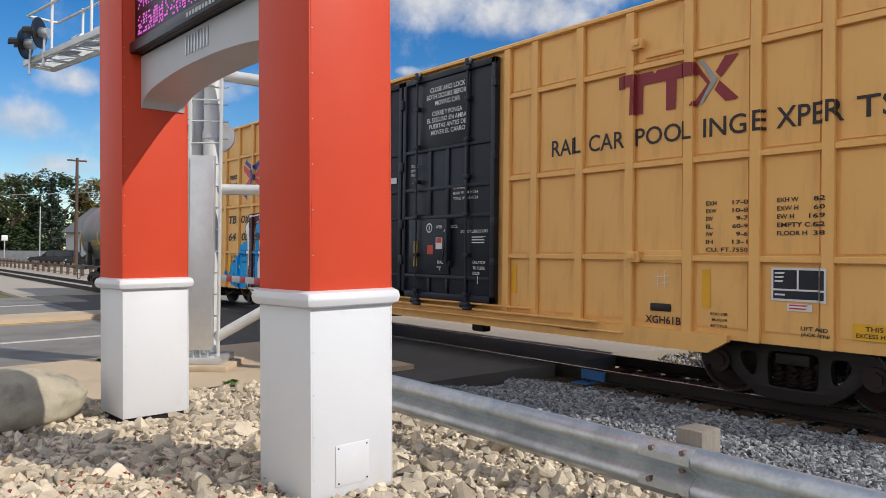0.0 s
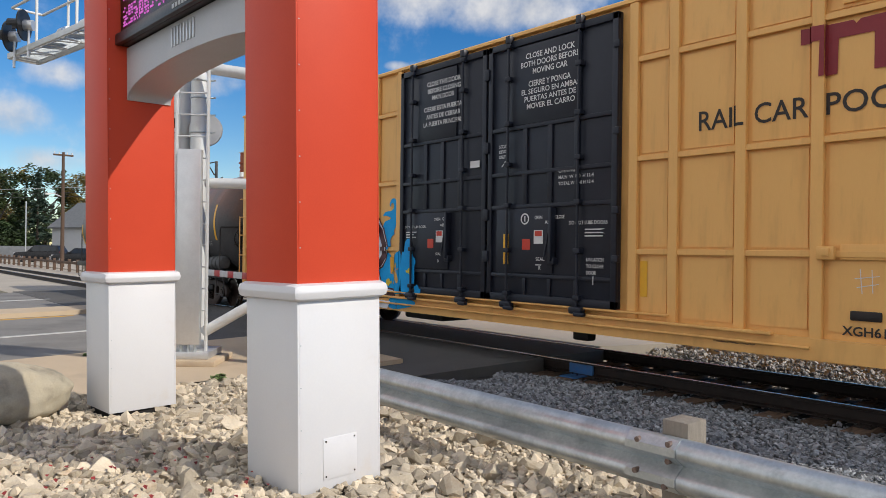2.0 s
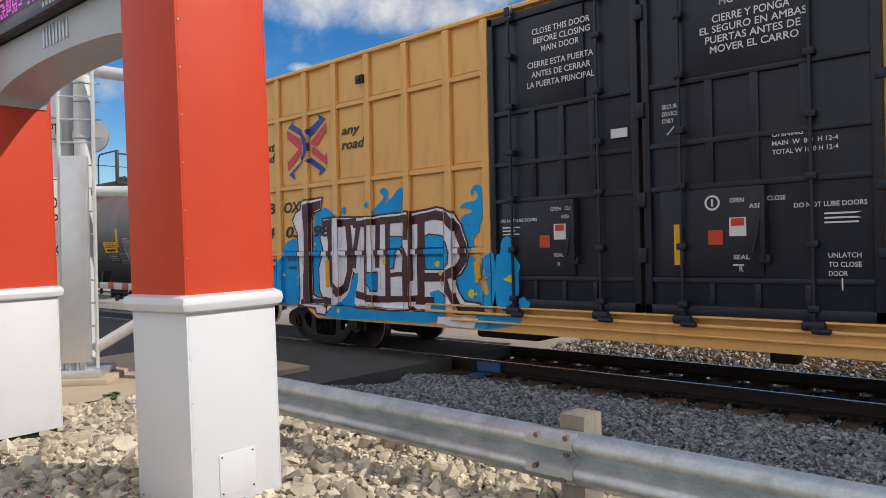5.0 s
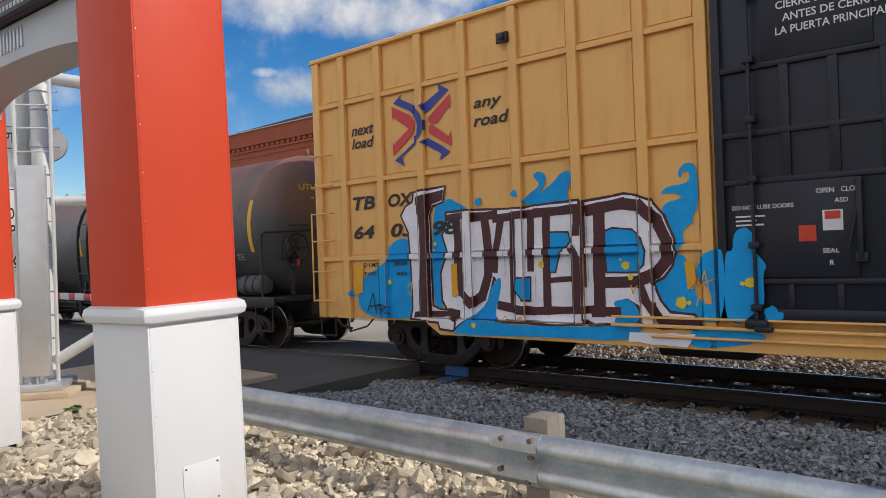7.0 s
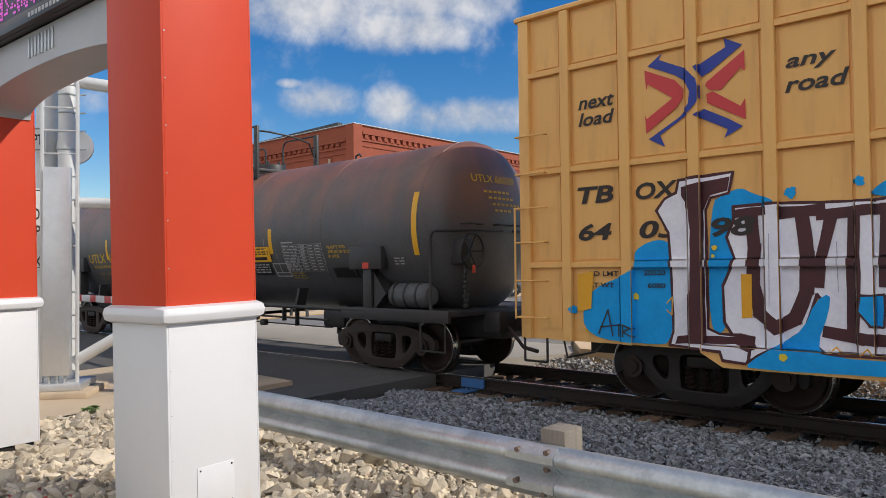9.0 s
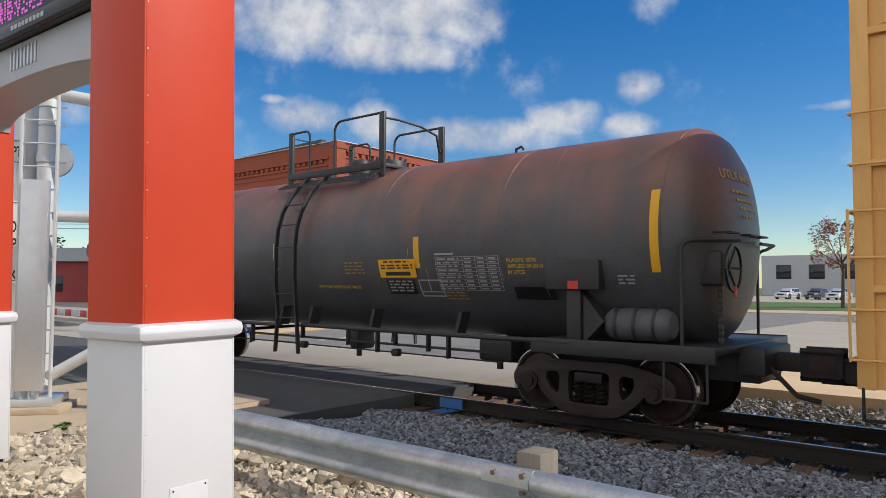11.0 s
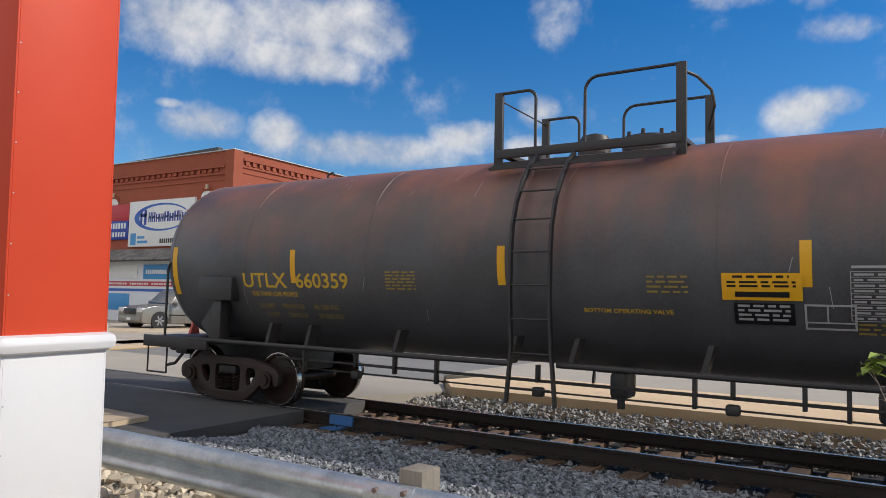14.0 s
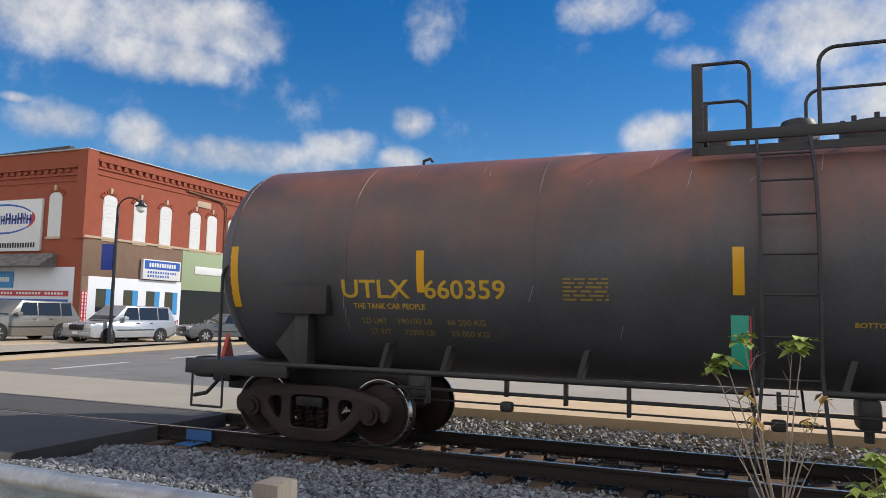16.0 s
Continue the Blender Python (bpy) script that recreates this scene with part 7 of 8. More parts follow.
def arched(name, bm, w, z0, z1, depth):
    pts = [(-w / 2, z0), (w / 2, z0), (w / 2, z1 - 0.18)] + [(w / 2 * math.cos(math.pi * i / 8), z1 - 0.18 + 0.18 * math.sin(math.pi * i / 8)) for i in range(1, 8)] + [(-w / 2, z1 - 0.18)]
    prism(bm, pts, "y", -depth, 0.02)


def arch_window(m, z0=5.50, z1=7.95, w=0.95):
    win = new("window")
    win.parent, win.matrix_basis, win["label"] = building, m, "arched window boarded white with slats"
    bm = bmesh.new()
    arched("board", bm, w, z0, z1, 0.03)
    part("board", bm, WHITEPAINT, win)
    for i in range(10):
        bm = bmesh.new()
        z = z0 + 0.1 + i * 0.22
        box(bm, -w / 2 + 0.05, w / 2 - 0.05, -0.045, -0.03, z, z + 0.15)
        part("slat", bm, WHITEPAINT, win, smooth=0)
    bm = bmesh.new()
    box(bm, -w / 2 - 0.08, w / 2 + 0.08, -0.10, 0.0, z0 - 0.13, z0, 0.01)
    part("sill", bm, CONCRETE, win)
    bm = bmesh.new()
    for i in range(9):
        a = math.pi * (i + 0.5) / 9
        box(bm, -0.05, 0.05, -0.07, 0.0, 0, 0.22, 0, pose(w / 2 * 0.98 * math.cos(a), 0, z1 - 0.2 + 0.2 * math.sin(a), 0, 90 - math.degrees(a), 0))
    part("arch_hood", bm, BRICK, win, smooth=0)
    bm = bmesh.new()
    box(bm, -0.08, 0.08, -0.11, 0.0, z1 + 0.08, z1 + 0.38, 0.01)
    part("keystone", bm, CONCRETE, win)


for y in (1.65, 3.85, 5.9, 8.5, 10.1, 12.2, 14.4, 16.6):
    arch_window(pose(0.0, y, 0, 0, 0, 90))
for x in (-2.15, -11.2, -14):
    arch_window(pose(x, 0, 0))
bm = bmesh.new()
box(bm, 0, 0.05, 8.6, 9.9, 8.35, 8.75, 0.01)
part("name_stone", bm, CONCRETE, building)
bm = bmesh.new()
bent(bm, [(0.12, 7.6, 9.2), (0.12, 10.9, 9.0), (0.12, 11.4, 8.6), (0.12, 11.4, 3.0)], 0.06, 8)
part("downpipe", bm, BROWN, building)
# shops along the street side
for name, y0, y1, z0, z1, d, mat in (("shop_band", 0.0, 7.45, 3.42, 5.42, 0.06, BROWN), ("shop_front", 0.45, 7.45, 0.1, 3.41, 0.09, SHOPWHITE), ("green_front", 7.46, 13.2, 2.95, 5.44, 0.08, GREEN), ("belt", 0.0, 13.2, 5.45, 5.58, 0.12, CONCRETE), ("brown_pier", 0.0, 0.44, 0.1, 3.41, 0.1, BROWN)):
    bm = bmesh.new()
    box(bm, 0.002, d, y0, y1, z0, z1, 0.01)
    part(name, bm, mat, building)
# the entrance's depth is only a black sheet on the wall, its shade painted
bm = bmesh.new()
box(bm, 0.004, 0.02, 7.5, 13.1, 0.1, 2.94)
part("recess", bm, BLACK, building, "flat black sheet for the shaded shop entrance", smooth=0)
for y in (1.0, 2.9, 4.6, 6.1):
    w = new("shop_window")
    w.parent, w["label"] = building, "dark shop window with a blue poster"
    bm = bmesh.new()
    box(bm, 0.09, 0.11, y, y + 0.62, 1.5, 2.75)
    part("pane", bm, GLASS, w, smooth=0)
    bm = bmesh.new()
    box(bm, 0.09, 0.12, y + 0.64, y + 1.05, 1.4, 2.75)
    part("poster", bm, SKYSIGN, w, smooth=0)
for y in (0.05, 0.24):
    bm = bmesh.new()
    box(bm, 0.101, 0.12, y, y + 0.17, 0.6, 2.6)
    part("red_banner", bm, SHOPRED, building, smooth=0)
    bm = bmesh.new()
    for i in range(9):
        box(bm, 0.12, 0.125, y + 0.05, y + 0.12, 2.42 - i * 0.2, 2.55 - i * 0.2)
    part("banner_letter", bm, WHITEPAINT, building, smooth=0)
sg = new("shop_sign")
sg.parent, sg["label"] = building, "white shop sign with a blue upper half"
bm = bmesh.new()
box(bm, 0.09, 0.30, 4.05, 7.1, 3.45, 4.62, 0.02)
part("board", bm, WHITEPAINT, sg)
bm = bmesh.new()
box(bm, 0.30, 0.31, 4.15, 7.0, 4.05, 4.55)
part("blue_half", bm, SIGNBLUE, sg, smooth=0)
bm = bmesh.new()
for i in range(11):
    box(bm, 0.311, 0.316, 4.5 + i * 0.2, 4.64 + i * 0.2, 4.18, 4.42)
part("name_bar", bm, WHITEPAINT, sg, smooth=0)
bm = bmesh.new()
for z, n in ((3.80, 12), (3.58, 9)):
    for i in range(n):
        box(bm, 0.301, 0.306, 4.4 + i * 0.2, 4.52 + i * 0.2, z, z + 0.13)
part("small_bar", bm, SIGNBLUE, sg, smooth=0)
bm = bmesh.new()
box(bm, 0.081, 0.12, 8.6, 11.2, 4.0, 4.5, 0.01)
part("blank_sign", bm, WHITEPAINT, building)
# side facing the track
bm = bmesh.new()
box(bm, -16, -0.4, -0.06, -0.002, 0.1, 3.85, 0.01)
part("shop_side", bm, SHOPWHITE, building)
aw = new("awning")
aw.parent, aw["label"] = building, "weathered shingled awning"
for r in range(5):
    for i in range(38):
        bm = bmesh.new()
        x = -15.9 + i * 0.37 + (r % 2) * 0.18
        t = r / 5
        bm2 = box(bm, x, x + 0.35, -0.02, 0.02, 0, 0.24, 0, pose(0, -1.05 + t * 0.95, 3.86 + t * 0.72, -52, 0, 0))
        part("shingle", bm, SHINGLE, aw, smooth=0)
bm = bmesh.new()
prism(bm, [(-0.004, 3.84), (-1.0, 3.84), (-0.004, 4.58)], "x", -15.9, -1.8)
part("awning_core", bm, SHINGLE, aw, smooth=0)
for z0, z1, mat in ((2.28, 2.58, SHOPRED), (1.95, 2.12, SIGNBLUE)):
    bm = bmesh.new()
    box(bm, -15.8, -0.7, -0.075, -0.062, z0, z1)
    part("stripe", bm, mat, building, smooth=0)
bm = bmesh.new()
for i in range(60):
    if i % 9 != 8:
        box(bm, -15.4 + i * 0.24, -15.24 + i * 0.24, -0.08, -0.0755, 2.37, 2.49)
part("stripe_bar", bm, WHITEPAINT, building, smooth=0)
for x0, x1, z0, z1, mat in ((-7.6, -4.9, 2.72, 3.62, SKYSIGN), (-12.0, -8.2, 2.75, 3.6, WHITEPAINT), (-12.5, -8.9, 0.75, 1.8, SKYSIGN)):
    bm = bmesh.new()
    box(bm, x0, x1, -0.10, -0.062, z0, z1, 0.01)
    part("poster", bm, mat, building)
bm = bmesh.new()
for i in range(11):
    box(bm, -7.35 + i * 0.2, -7.2 + i * 0.2, -0.106, -0.1005, 3.05, 3.3)
part("poster_bar", bm, WHITEPAINT, building, smooth=0)
bb = new("billboard")
bb.parent, bb["label"] = building, "white billboard with a blue and red oval"
bm = bmesh.new()
box(bm, -9.25, -3.0, -0.16, -0.004, 4.74, 7.62, 0.02)
part("board", bm, WHITEPAINT, bb)
bm = bmesh.new()
for i in range(40):
    a0, a1 = [math.radians(25 + (310) * k / 40) for k in (i, i + 1)]
    k0, k1 = [0.05 + 0.14 * math.sin(math.pi * k / 40) for k in (i, i + 1)]
    c = Vector((-6.1, 0, 6.55))
    q = [bm.verts.new((c.x + math.cos(a) * r * 2.6, -0.164, c.z + math.sin(a) * r * 0.86)) for a, r in ((a0, 1), (a1, 1), (a1, 1 - k1), (a0, 1 - k0))]
    bm.faces.new(q)
part("oval", bm, SIGNBLUE, bb, "blue oval stroke", smooth=0)
bm = bmesh.new()
for i in range(10):
    a0, a1 = [math.radians(-38 + 62 * k / 10) for k in (i, i + 1)]
    k0, k1 = [0.03 + 0.09 * math.sin(math.pi * k / 10) for k in (i, i + 1)]
    q = [bm.verts.new((-6.1 + math.cos(a) * r * 2.66, -0.165, 6.55 + math.sin(a) * r * 0.86)) for a, r in ((a0, 1), (a1, 1), (a1, 1 - k1), (a0, 1 - k0))]
    bm.faces.new(q)
part("oval_tip", bm, SHOPRED, bb, "red oval tip", smooth=0)
bm = bmesh.new()
for i, (w, h) in enumerate(((0.62, 0.95), (0.3, 0.62), (0.3, 0.62), (0.38, 0.5), (0.3, 0.5), (0.42, 0.62), (0.4, 0.5), (0.4, 0.62), (0.18, 0.62), (0.4, 0.5))):
    x = -8.1 + (0 if i == 0 else 0.75 + sum((0.3, 0.3, 0.38, 0.3, 0.42, 0.4, 0.4, 0.18, 0.4)[:i - 1]) + 0.06 * i)
    for a, b in ((0, 0.32), (0.62, 1.0)):
        box(bm, x + a * w, x + b * w, -0.168, -0.162, 6.25 - (0.15 if i == 0 else 0), 6.25 + h - (0.15 if i == 0 else 0))
    box(bm, x, x + w, -0.168, -0.162, 6.25 + h * 0.38, 6.25 + h * 0.6)
part("name_bar", bm, LOGOBLUE, bb, "dark blue name blocks", smooth=0)
bm = bmesh.new()
for i in range(14):
    box(bm, -6.1 + i * 0.2, -5.96 + i * 0.2, -0.168, -0.162, 4.93, 5.2)
part("phone_bar", bm, LETTER, bb, smooth=0)
bm = bmesh.new()
box(bm, -9.0, -8.45, -0.168, -0.162, 4.85, 5.6)
box(bm, -8.3, -7.3, -0.168, -0.162, 4.95, 5.12)
box(bm, -8.3, -7.6, -0.168, -0.162, 5.25, 5.4)
part("emblem", bm, SKYSIGN, bb, smooth=0)
ts = new("trade_sign")
ts.parent, ts["label"] = building, "red over blue trade sign"
bm = bmesh.new()
box(bm, -13.2, -9.32, -0.15, -0.004, 6.45, 7.5, 0.01)
part("red_half", bm, SHOPRED, ts)
bm = bmesh.new()
box(bm, -13.2, -9.32, -0.15, -0.004, 5.25, 6.449, 0.01)
part("blue_half", bm, LOGOBLUE, ts)
bm = bmesh.new()
for i in range(8):
    box(bm, -11.8 + i * 0.29, -11.6 + i * 0.29, -0.158, -0.152, 5.95, 6.3)
    box(bm, -11.8 + i * 0.29, -11.62 + i * 0.29, -0.158, -0.152, 5.42, 5.72)
part("trade_bar", bm, WHITEPAINT, ts, smooth=0)
slab("far_sidewalk", [(-31.9, 15.5), (-27.8, 20), (-28.6, 62), (-31.9, 62)], -0.3, 0.14, CONCRETE, "pale concrete walk before the shops")
slab("far_parking", [(-60, 15), (-21.5, 15), (-24.6, 30), (-28.3, 62), (-31.8, 62), (-60, 62)], -0.3, 0.10, ROADCONC, "worn parking strip before the shops")

# street lamp with banner
lamp = thing("street_lamp", "black street lamp with a hooked arm and banner", "street lamp", pose(-26.3, 25.4, 0.1))
bm = bmesh.new()
spin(bm, [(0.16, 0.0), (0.16, 0.5), (0.10, 0.6), (0.085, 1.0), (0.06, 6.3), (0.02, 6.4)], "z", 16)
part("pole", bm, BLACK, lamp)
bm = bmesh.new()
bent(bm, [Vector((0, 0, 6.1))] + arc((0.5, 0.2, 6.2), (-0.93, -0.37, 0), (0, 0, 1), 0.52, 0, 140, 8) + [Vector((1.0, 0.38, 6.6))], 0.035, 8)
part("arm", bm, BLACK, lamp)
bm = bmesh.new()
spin(bm, [(0.02, 6.62), (0.10, 6.58), (0.13, 6.42), (0.25, 6.34), (0.25, 6.30)], "z", 16)
bmesh.ops.translate(bm, verts=bm.verts, vec=(1.0, 0.38, 0))
part("lamp_hood", bm, BLACK, lamp)
bm = bmesh.new()
spin(bm, [(0.20, 6.31), (0.18, 6.12), (0.06, 6.02)], "z", 16)
bmesh.ops.translate(bm, verts=bm.verts, vec=(1.0, 0.38, 0))
part("globe", bm, WHITEPAINT, lamp, "white lamp globe")
bm = bmesh.new()
box(bm, -0.62, -0.08, -0.02, 0.02, 3.35, 4.55, 0.005, pose(0, 0, 0, 0, 0, 22))
part("banner", bm, LOGOBLUE, lamp, "dark blue banner")


# ---- vehicles ----
TYRE = material("tyre rubber", (0.02, 0.02, 0.021), rough=0.8, bump=0.2)
CHROME = material("bright alloy", (0.6, 0.6, 0.62), rough=0.25, metal=0.9, bump=0)
TAIL = material("red lamp glass", (0.4, 0.02, 0.02), rough=0.2, bump=0)
LAMP = material("headlamp glass", (0.6, 0.6, 0.6), rough=0.1, bump=0)


def vehicle(label, paint, kind, m, length=5.0, width=1.9, height=1.75):
    """A parked vehicle, nose towards -x: body, glass, wheels, lamps, grille."""
    v = thing("parked_" + kind, label, kind, m)
    L, W, H = length, width / 2, height
    hood = {"van": 0.56, "suv": 0.60, "car": 0.62}[kind] * H
    belt = {"van": 0.60, "suv": 0.62, "car": 0.64}[kind] * H
    lower = [(0.0, 0.32), (0.0, hood * 0.80), (0.06 * L, hood * 0.95), (0.22 * L, hood), (0.30 * L, belt), (0.97 * L, belt), (L, belt * 0.85), (L, 0.36), (0.94 * L, 0.25), (0.05 * L, 0.25)]
    bm = bmesh.new()
    prism(bm, lower, "y", -W, W)
    bmesh.ops.bevel(bm, geom=bm.edges[:], offset=0.06, segments=3, profile=0.6, affect="EDGES")
    part("body", bm, paint, v, smooth=50)
    a, b, c, d = {"van": (0.24, 0.42, 0.93, 0.985), "suv": (0.28, 0.42, 0.90, 0.975), "car": (0.30, 0.45, 0.72, 0.92)}[kind]
    bm = bmesh.new()
    top = [bm.verts.new((x * L, y, z)) for x, y, z in ((b, -W * 0.80, H), (c, -W * 0.80, H * 0.985), (c, W * 0.80, H * 0.985), (b, W * 0.80, H))]
    bot = [bm.verts.new((x * L, y, z)) for x, y, z in ((a, -W * 0.95, belt - 0.02), (d, -W * 0.95, belt - 0.02), (d, W * 0.95, belt - 0.02), (a, W * 0.95, belt - 0.02))]
    bm.faces.new(top), bm.faces.new(bot[::-1])
    for i in range(4):
        bm.faces.new((bot[i], bot[(i + 1) % 4], top[(i + 1) % 4], top[i]))
    bmesh.ops.bevel(bm, geom=bm.edges[:], offset=0.05, segments=2, profile=0.6, affect="EDGES")
    part("cabin", bm, paint, v, smooth=50)

    def pane(pts):
        bm = bmesh.new()
        q = [bm.verts.new(p) for p in pts]
        bm.faces.new(q)
        r = bmesh.ops.extrude_face_region(bm, geom=bm.faces[:])
        n = (Vector(pts[1]) - Vector(pts[0])).cross(Vector(pts[2]) - Vector(pts[0])).normalized() * 0.012
        bmesh.ops.translate(bm, verts=[g for g in r["geom"] if isinstance(g, bmesh.types.BMVert)], vec=n)
        part("window", bm, GLASS, v, smooth=0)

    zb, zt = belt + 0.03, H * 0.945
    for s in (-1, 1):
        cuts = [a + 0.09, (a + d) / 2 - 0.07, (a + d) / 2 + 0.16, d - 0.07]
        for i, (x0, x1) in enumerate(zip(cuts, cuts[1:])):
            def at(x, z):
                k = (z - belt) / (H - belt)
                lo, hi = a + (b - a) * k + 0.02, d + (c - d) * k - 0.015
                return (min(max(x, lo), hi) * L, s * (W * 0.952 - W * 0.15 * k + 0.004), z)
            p = [at(x0 + 0.008, zb), at(x1 - 0.008, zb), at(x1 - 0.008, zt), at(x0 + 0.008, zt)]
            pane(p if s < 0 else p[::-1])
    pane([((a + 0.012) * L, W * 0.82, zb), ((a + 0.012) * L, -W * 0.82, zb), ((b - 0.01) * L, -W * 0.70, zt), ((b - 0.01) * L, W * 0.70, zt)])
    pane([((d - 0.004) * L, -W * 0.82, zb), ((d - 0.004) * L, W * 0.82, zb), ((c + 0.004) * L, W * 0.70, zt), ((c + 0.004) * L, -W * 0.70, zt)])
    r = {"van": 0.33, "suv": 0.40, "car": 0.32}[kind]
    for x in (0.185, 0.80):
        for s in (-1, 1):
            wh = new("wheel")
            wh.parent, wh.matrix_basis = v, pose(x * L, s * (W - 0.09), r)
            bm = bmesh.new()
            spin(bm, [(r * 0.62, -0.11), (r * 0.97, -0.11), (r, -0.08), (r, 0.08), (r * 0.97, 0.11), (r * 0.62, 0.11)], "y", 24)
            part("tyre", bm, TYRE, wh)
            bm = bmesh.new()
            rod(bm, (0, -0.115, 0), (0, 0.115, 0), r * 0.24, 12)
            for k in range(6):
                ang2 = math.pi * 2 * k / 6
                box(bm, 0, r * 0.62, -0.118, 0.118, -0.04, 0.04, 0, pose(0, 0, 0, 0, math.degrees(ang2), 0))
            part("rim", bm, CHROME, wh, smooth=0)
            # black ring for the shade inside the wheel arch, in the tyre's colour
            bm = bmesh.new()
            spin(bm, [(r * 1.0, 0.0), (r * 1.14, 0.0), (r * 1.14, s * 0.125), (r * 1.0, s * 0.125)], "y", 24, close=False)
            part("arch_shadow", bm, TYRE, wh)
    for s in (-1, 1):
        bm = bmesh.new()
        box(bm, -0.015, 0.30, *sorted((s * W * 0.55, s * W * 0.985)), hood * 0.70, hood * 0.90, 0.04)
        part("headlamp", bm, LAMP, v)
        bm = bmesh.new()
        box(bm, L - 0.12, L + 0.012, *sorted((s * W * 0.80, s * W * 0.99)), belt * 0.66, belt * 0.98, 0.03)
        part("tail_lamp", bm, TAIL, v)
        bm = bmesh.new()
        box(bm, 0.33 * L, 0.38 * L, *sorted((s * W, s * (W + 0.2))), belt + 0.02, belt + 0.18, 0.03)
        part("mirror", bm, paint, v)
        bm = bmesh.new()
        box(bm, 0.28 * L, 0.72 * L, *sorted((s * W * 0.99, s * (W + 0.014))), 0.55 * belt, 0.60 * belt, 0.006)
        part("side_strip", bm, BLACK, v)
        for hx in (0.50, 0.66):
            bm = bmesh.new()
            box(bm, hx * L, hx * L + 0.2, *sorted((s * W * 0.99, s * (W + 0.02))), belt * 0.86, belt * 0.90, 0.008)
            part("handle", bm, BLACK, v)
    bm = bmesh.new()
    box(bm, -0.02, 0.05, -W * 0.5, W * 0.5, hood * 0.60, hood * 0.86, 0.02)
    part("grille", bm, BLACK, v)
    bm = bmesh.new()
    box(bm, -0.05, 0.1, -W * 0.92, W * 0.92, 0.34, hood * 0.52, 0.05)
    part("bumper", bm, paint, v)
    bm = bmesh.new()
    box(bm, -0.065, -0.045, -0.16, 0.16, 0.42, 0.54)
    part("plate", bm, WHITEPAINT, v, smooth=0)
    return v


def paintwork(name, col):
    return material(name, col, tuple(x * 0.94 for x in col), 0.25, metal=0.35, scale=2, bump=0)


SILVERCAR, TAUPE, WHITECAR, DARKCAR, BLACKCAR, REDCAR = paintwork("silver car paint", (0.42, 0.43, 0.45)), paintwork("taupe car paint", (0.24, 0.225, 0.20)), paintwork("white car paint", (0.75, 0.75, 0.75)), paintwork("graphite car paint", (0.14, 0.15, 0.16)), paintwork("black car paint", (0.02, 0.021, 0.024)), paintwork("red car paint", (0.42, 0.02, 0.025))
vehicle("silver minivan parked at the kerb", SILVERCAR, "van", pose(-27.55, 24.65, 0.10, 0, 0, 85), 4.9, 1.95, 1.75)
vehicle("taupe large suv parked beside the minivan", TAUPE, "suv", pose(-31.2, 21.9, 0.10, 0, 0, 87), 5.2, 2.0, 1.9)
vehicle("white suv parked behind the minivan", WHITECAR, "suv", pose(-29.8, 27.6, 0.10, 0, 0, 86), 4.7, 1.85, 1.7)
vehicle("dark grey sedan parked before the shops", DARKCAR, "car", pose(-25.9, 29.6, 0.10, 0, 0, 62), 4.7, 1.8, 1.45)


# ---- road markings ----
def marking(name, x0, y0, y1, w, mat, label):
    bm = bmesh.new()
    prism(bm, [(road_x(y0, x0), y0), (road_x(y0, x0 + w), y0), (road_x(y1, x0 + w), y1), (road_x(y1, x0), y1)], "z", -0.02, 0.002)
    return solid(name, bm, mat, label, kind="structure", smooth=0)


for y in (-6, -2.2, 2.2, 15, 20.5, 26):
    marking("lane_line", -15.3, y, y + 3.2, 0.12, LINEPAINT, "worn white lane line")
    marking("lane_line", -24.8, y, y + 3.2, 0.12, LINEPAINT, "worn white lane line")
for y0, y1 in ((-20, 4.6), (14, 50)):
    marking("edge_line", -18.75, y0, y1, 0.10, YELLOWPAINT, "worn yellow edge line")
bm = bmesh.new()
prism(bm, [(-14.8, 4.7), (-11.9, 4.7), (-11.9, 5.1), (-14.8, 5.1)], "z", -0.02, 0.003)
solid("stop_line", bm, LINEPAINT, "worn white stop line", kind="structure", smooth=0)

# ---- trees and far things to the left of the crossing ----
BARK = material("grey bark", (0.11, 0.085, 0.065), (0.07, 0.055, 0.04), 0.9, scale=6, fine=40, bump=0.6)


def leafage(name, col, tint=0.5):
    return material(name, col, tuple(c * 0.6 for c in col), 0.7, scale=1.5, fine=12, bump=0, tint=tint)


LEAF_GREEN, LEAF_DARK, LEAF_GOLD, LEAF_BLUE, LEAF_RED = leafage("green leaves", (0.085, 0.115, 0.028)), leafage("dark leaves", (0.045, 0.075, 0.022)), leafage("autumn gold leaves", (0.22, 0.16, 0.035)), leafage("blue-green needles", (0.05, 0.085, 0.055)), leafage("rust red leaves", (0.30, 0.10, 0.06))


def leaves(bm_rows, centres, size, rnd, per):
    for c, r in centres:
        for _ in range(per):
            d = np.array([rnd.gauss(0, 1) for _ in range(3)])
            d = d / (np.linalg.norm(d) + 1e-6) * r * rnd.uniform(0.55, 1.05)
            p = np.array(c) + d
            a, b = rnd.uniform(0, 6.28), rnd.uniform(-1.0, 1.0)
            u = np.array([math.cos(a), math.sin(a), b * 0.6]) * size * rnd.uniform(0.6, 1.3)
            v = np.array([-math.sin(a) * 0.7, math.cos(a) * 0.7, rnd.uniform(-0.8, 0.8)]) * size * rnd.uniform(0.4, 0.9)
            bm_rows.append((p - u, p - v * 0.8, p + u, p + v))


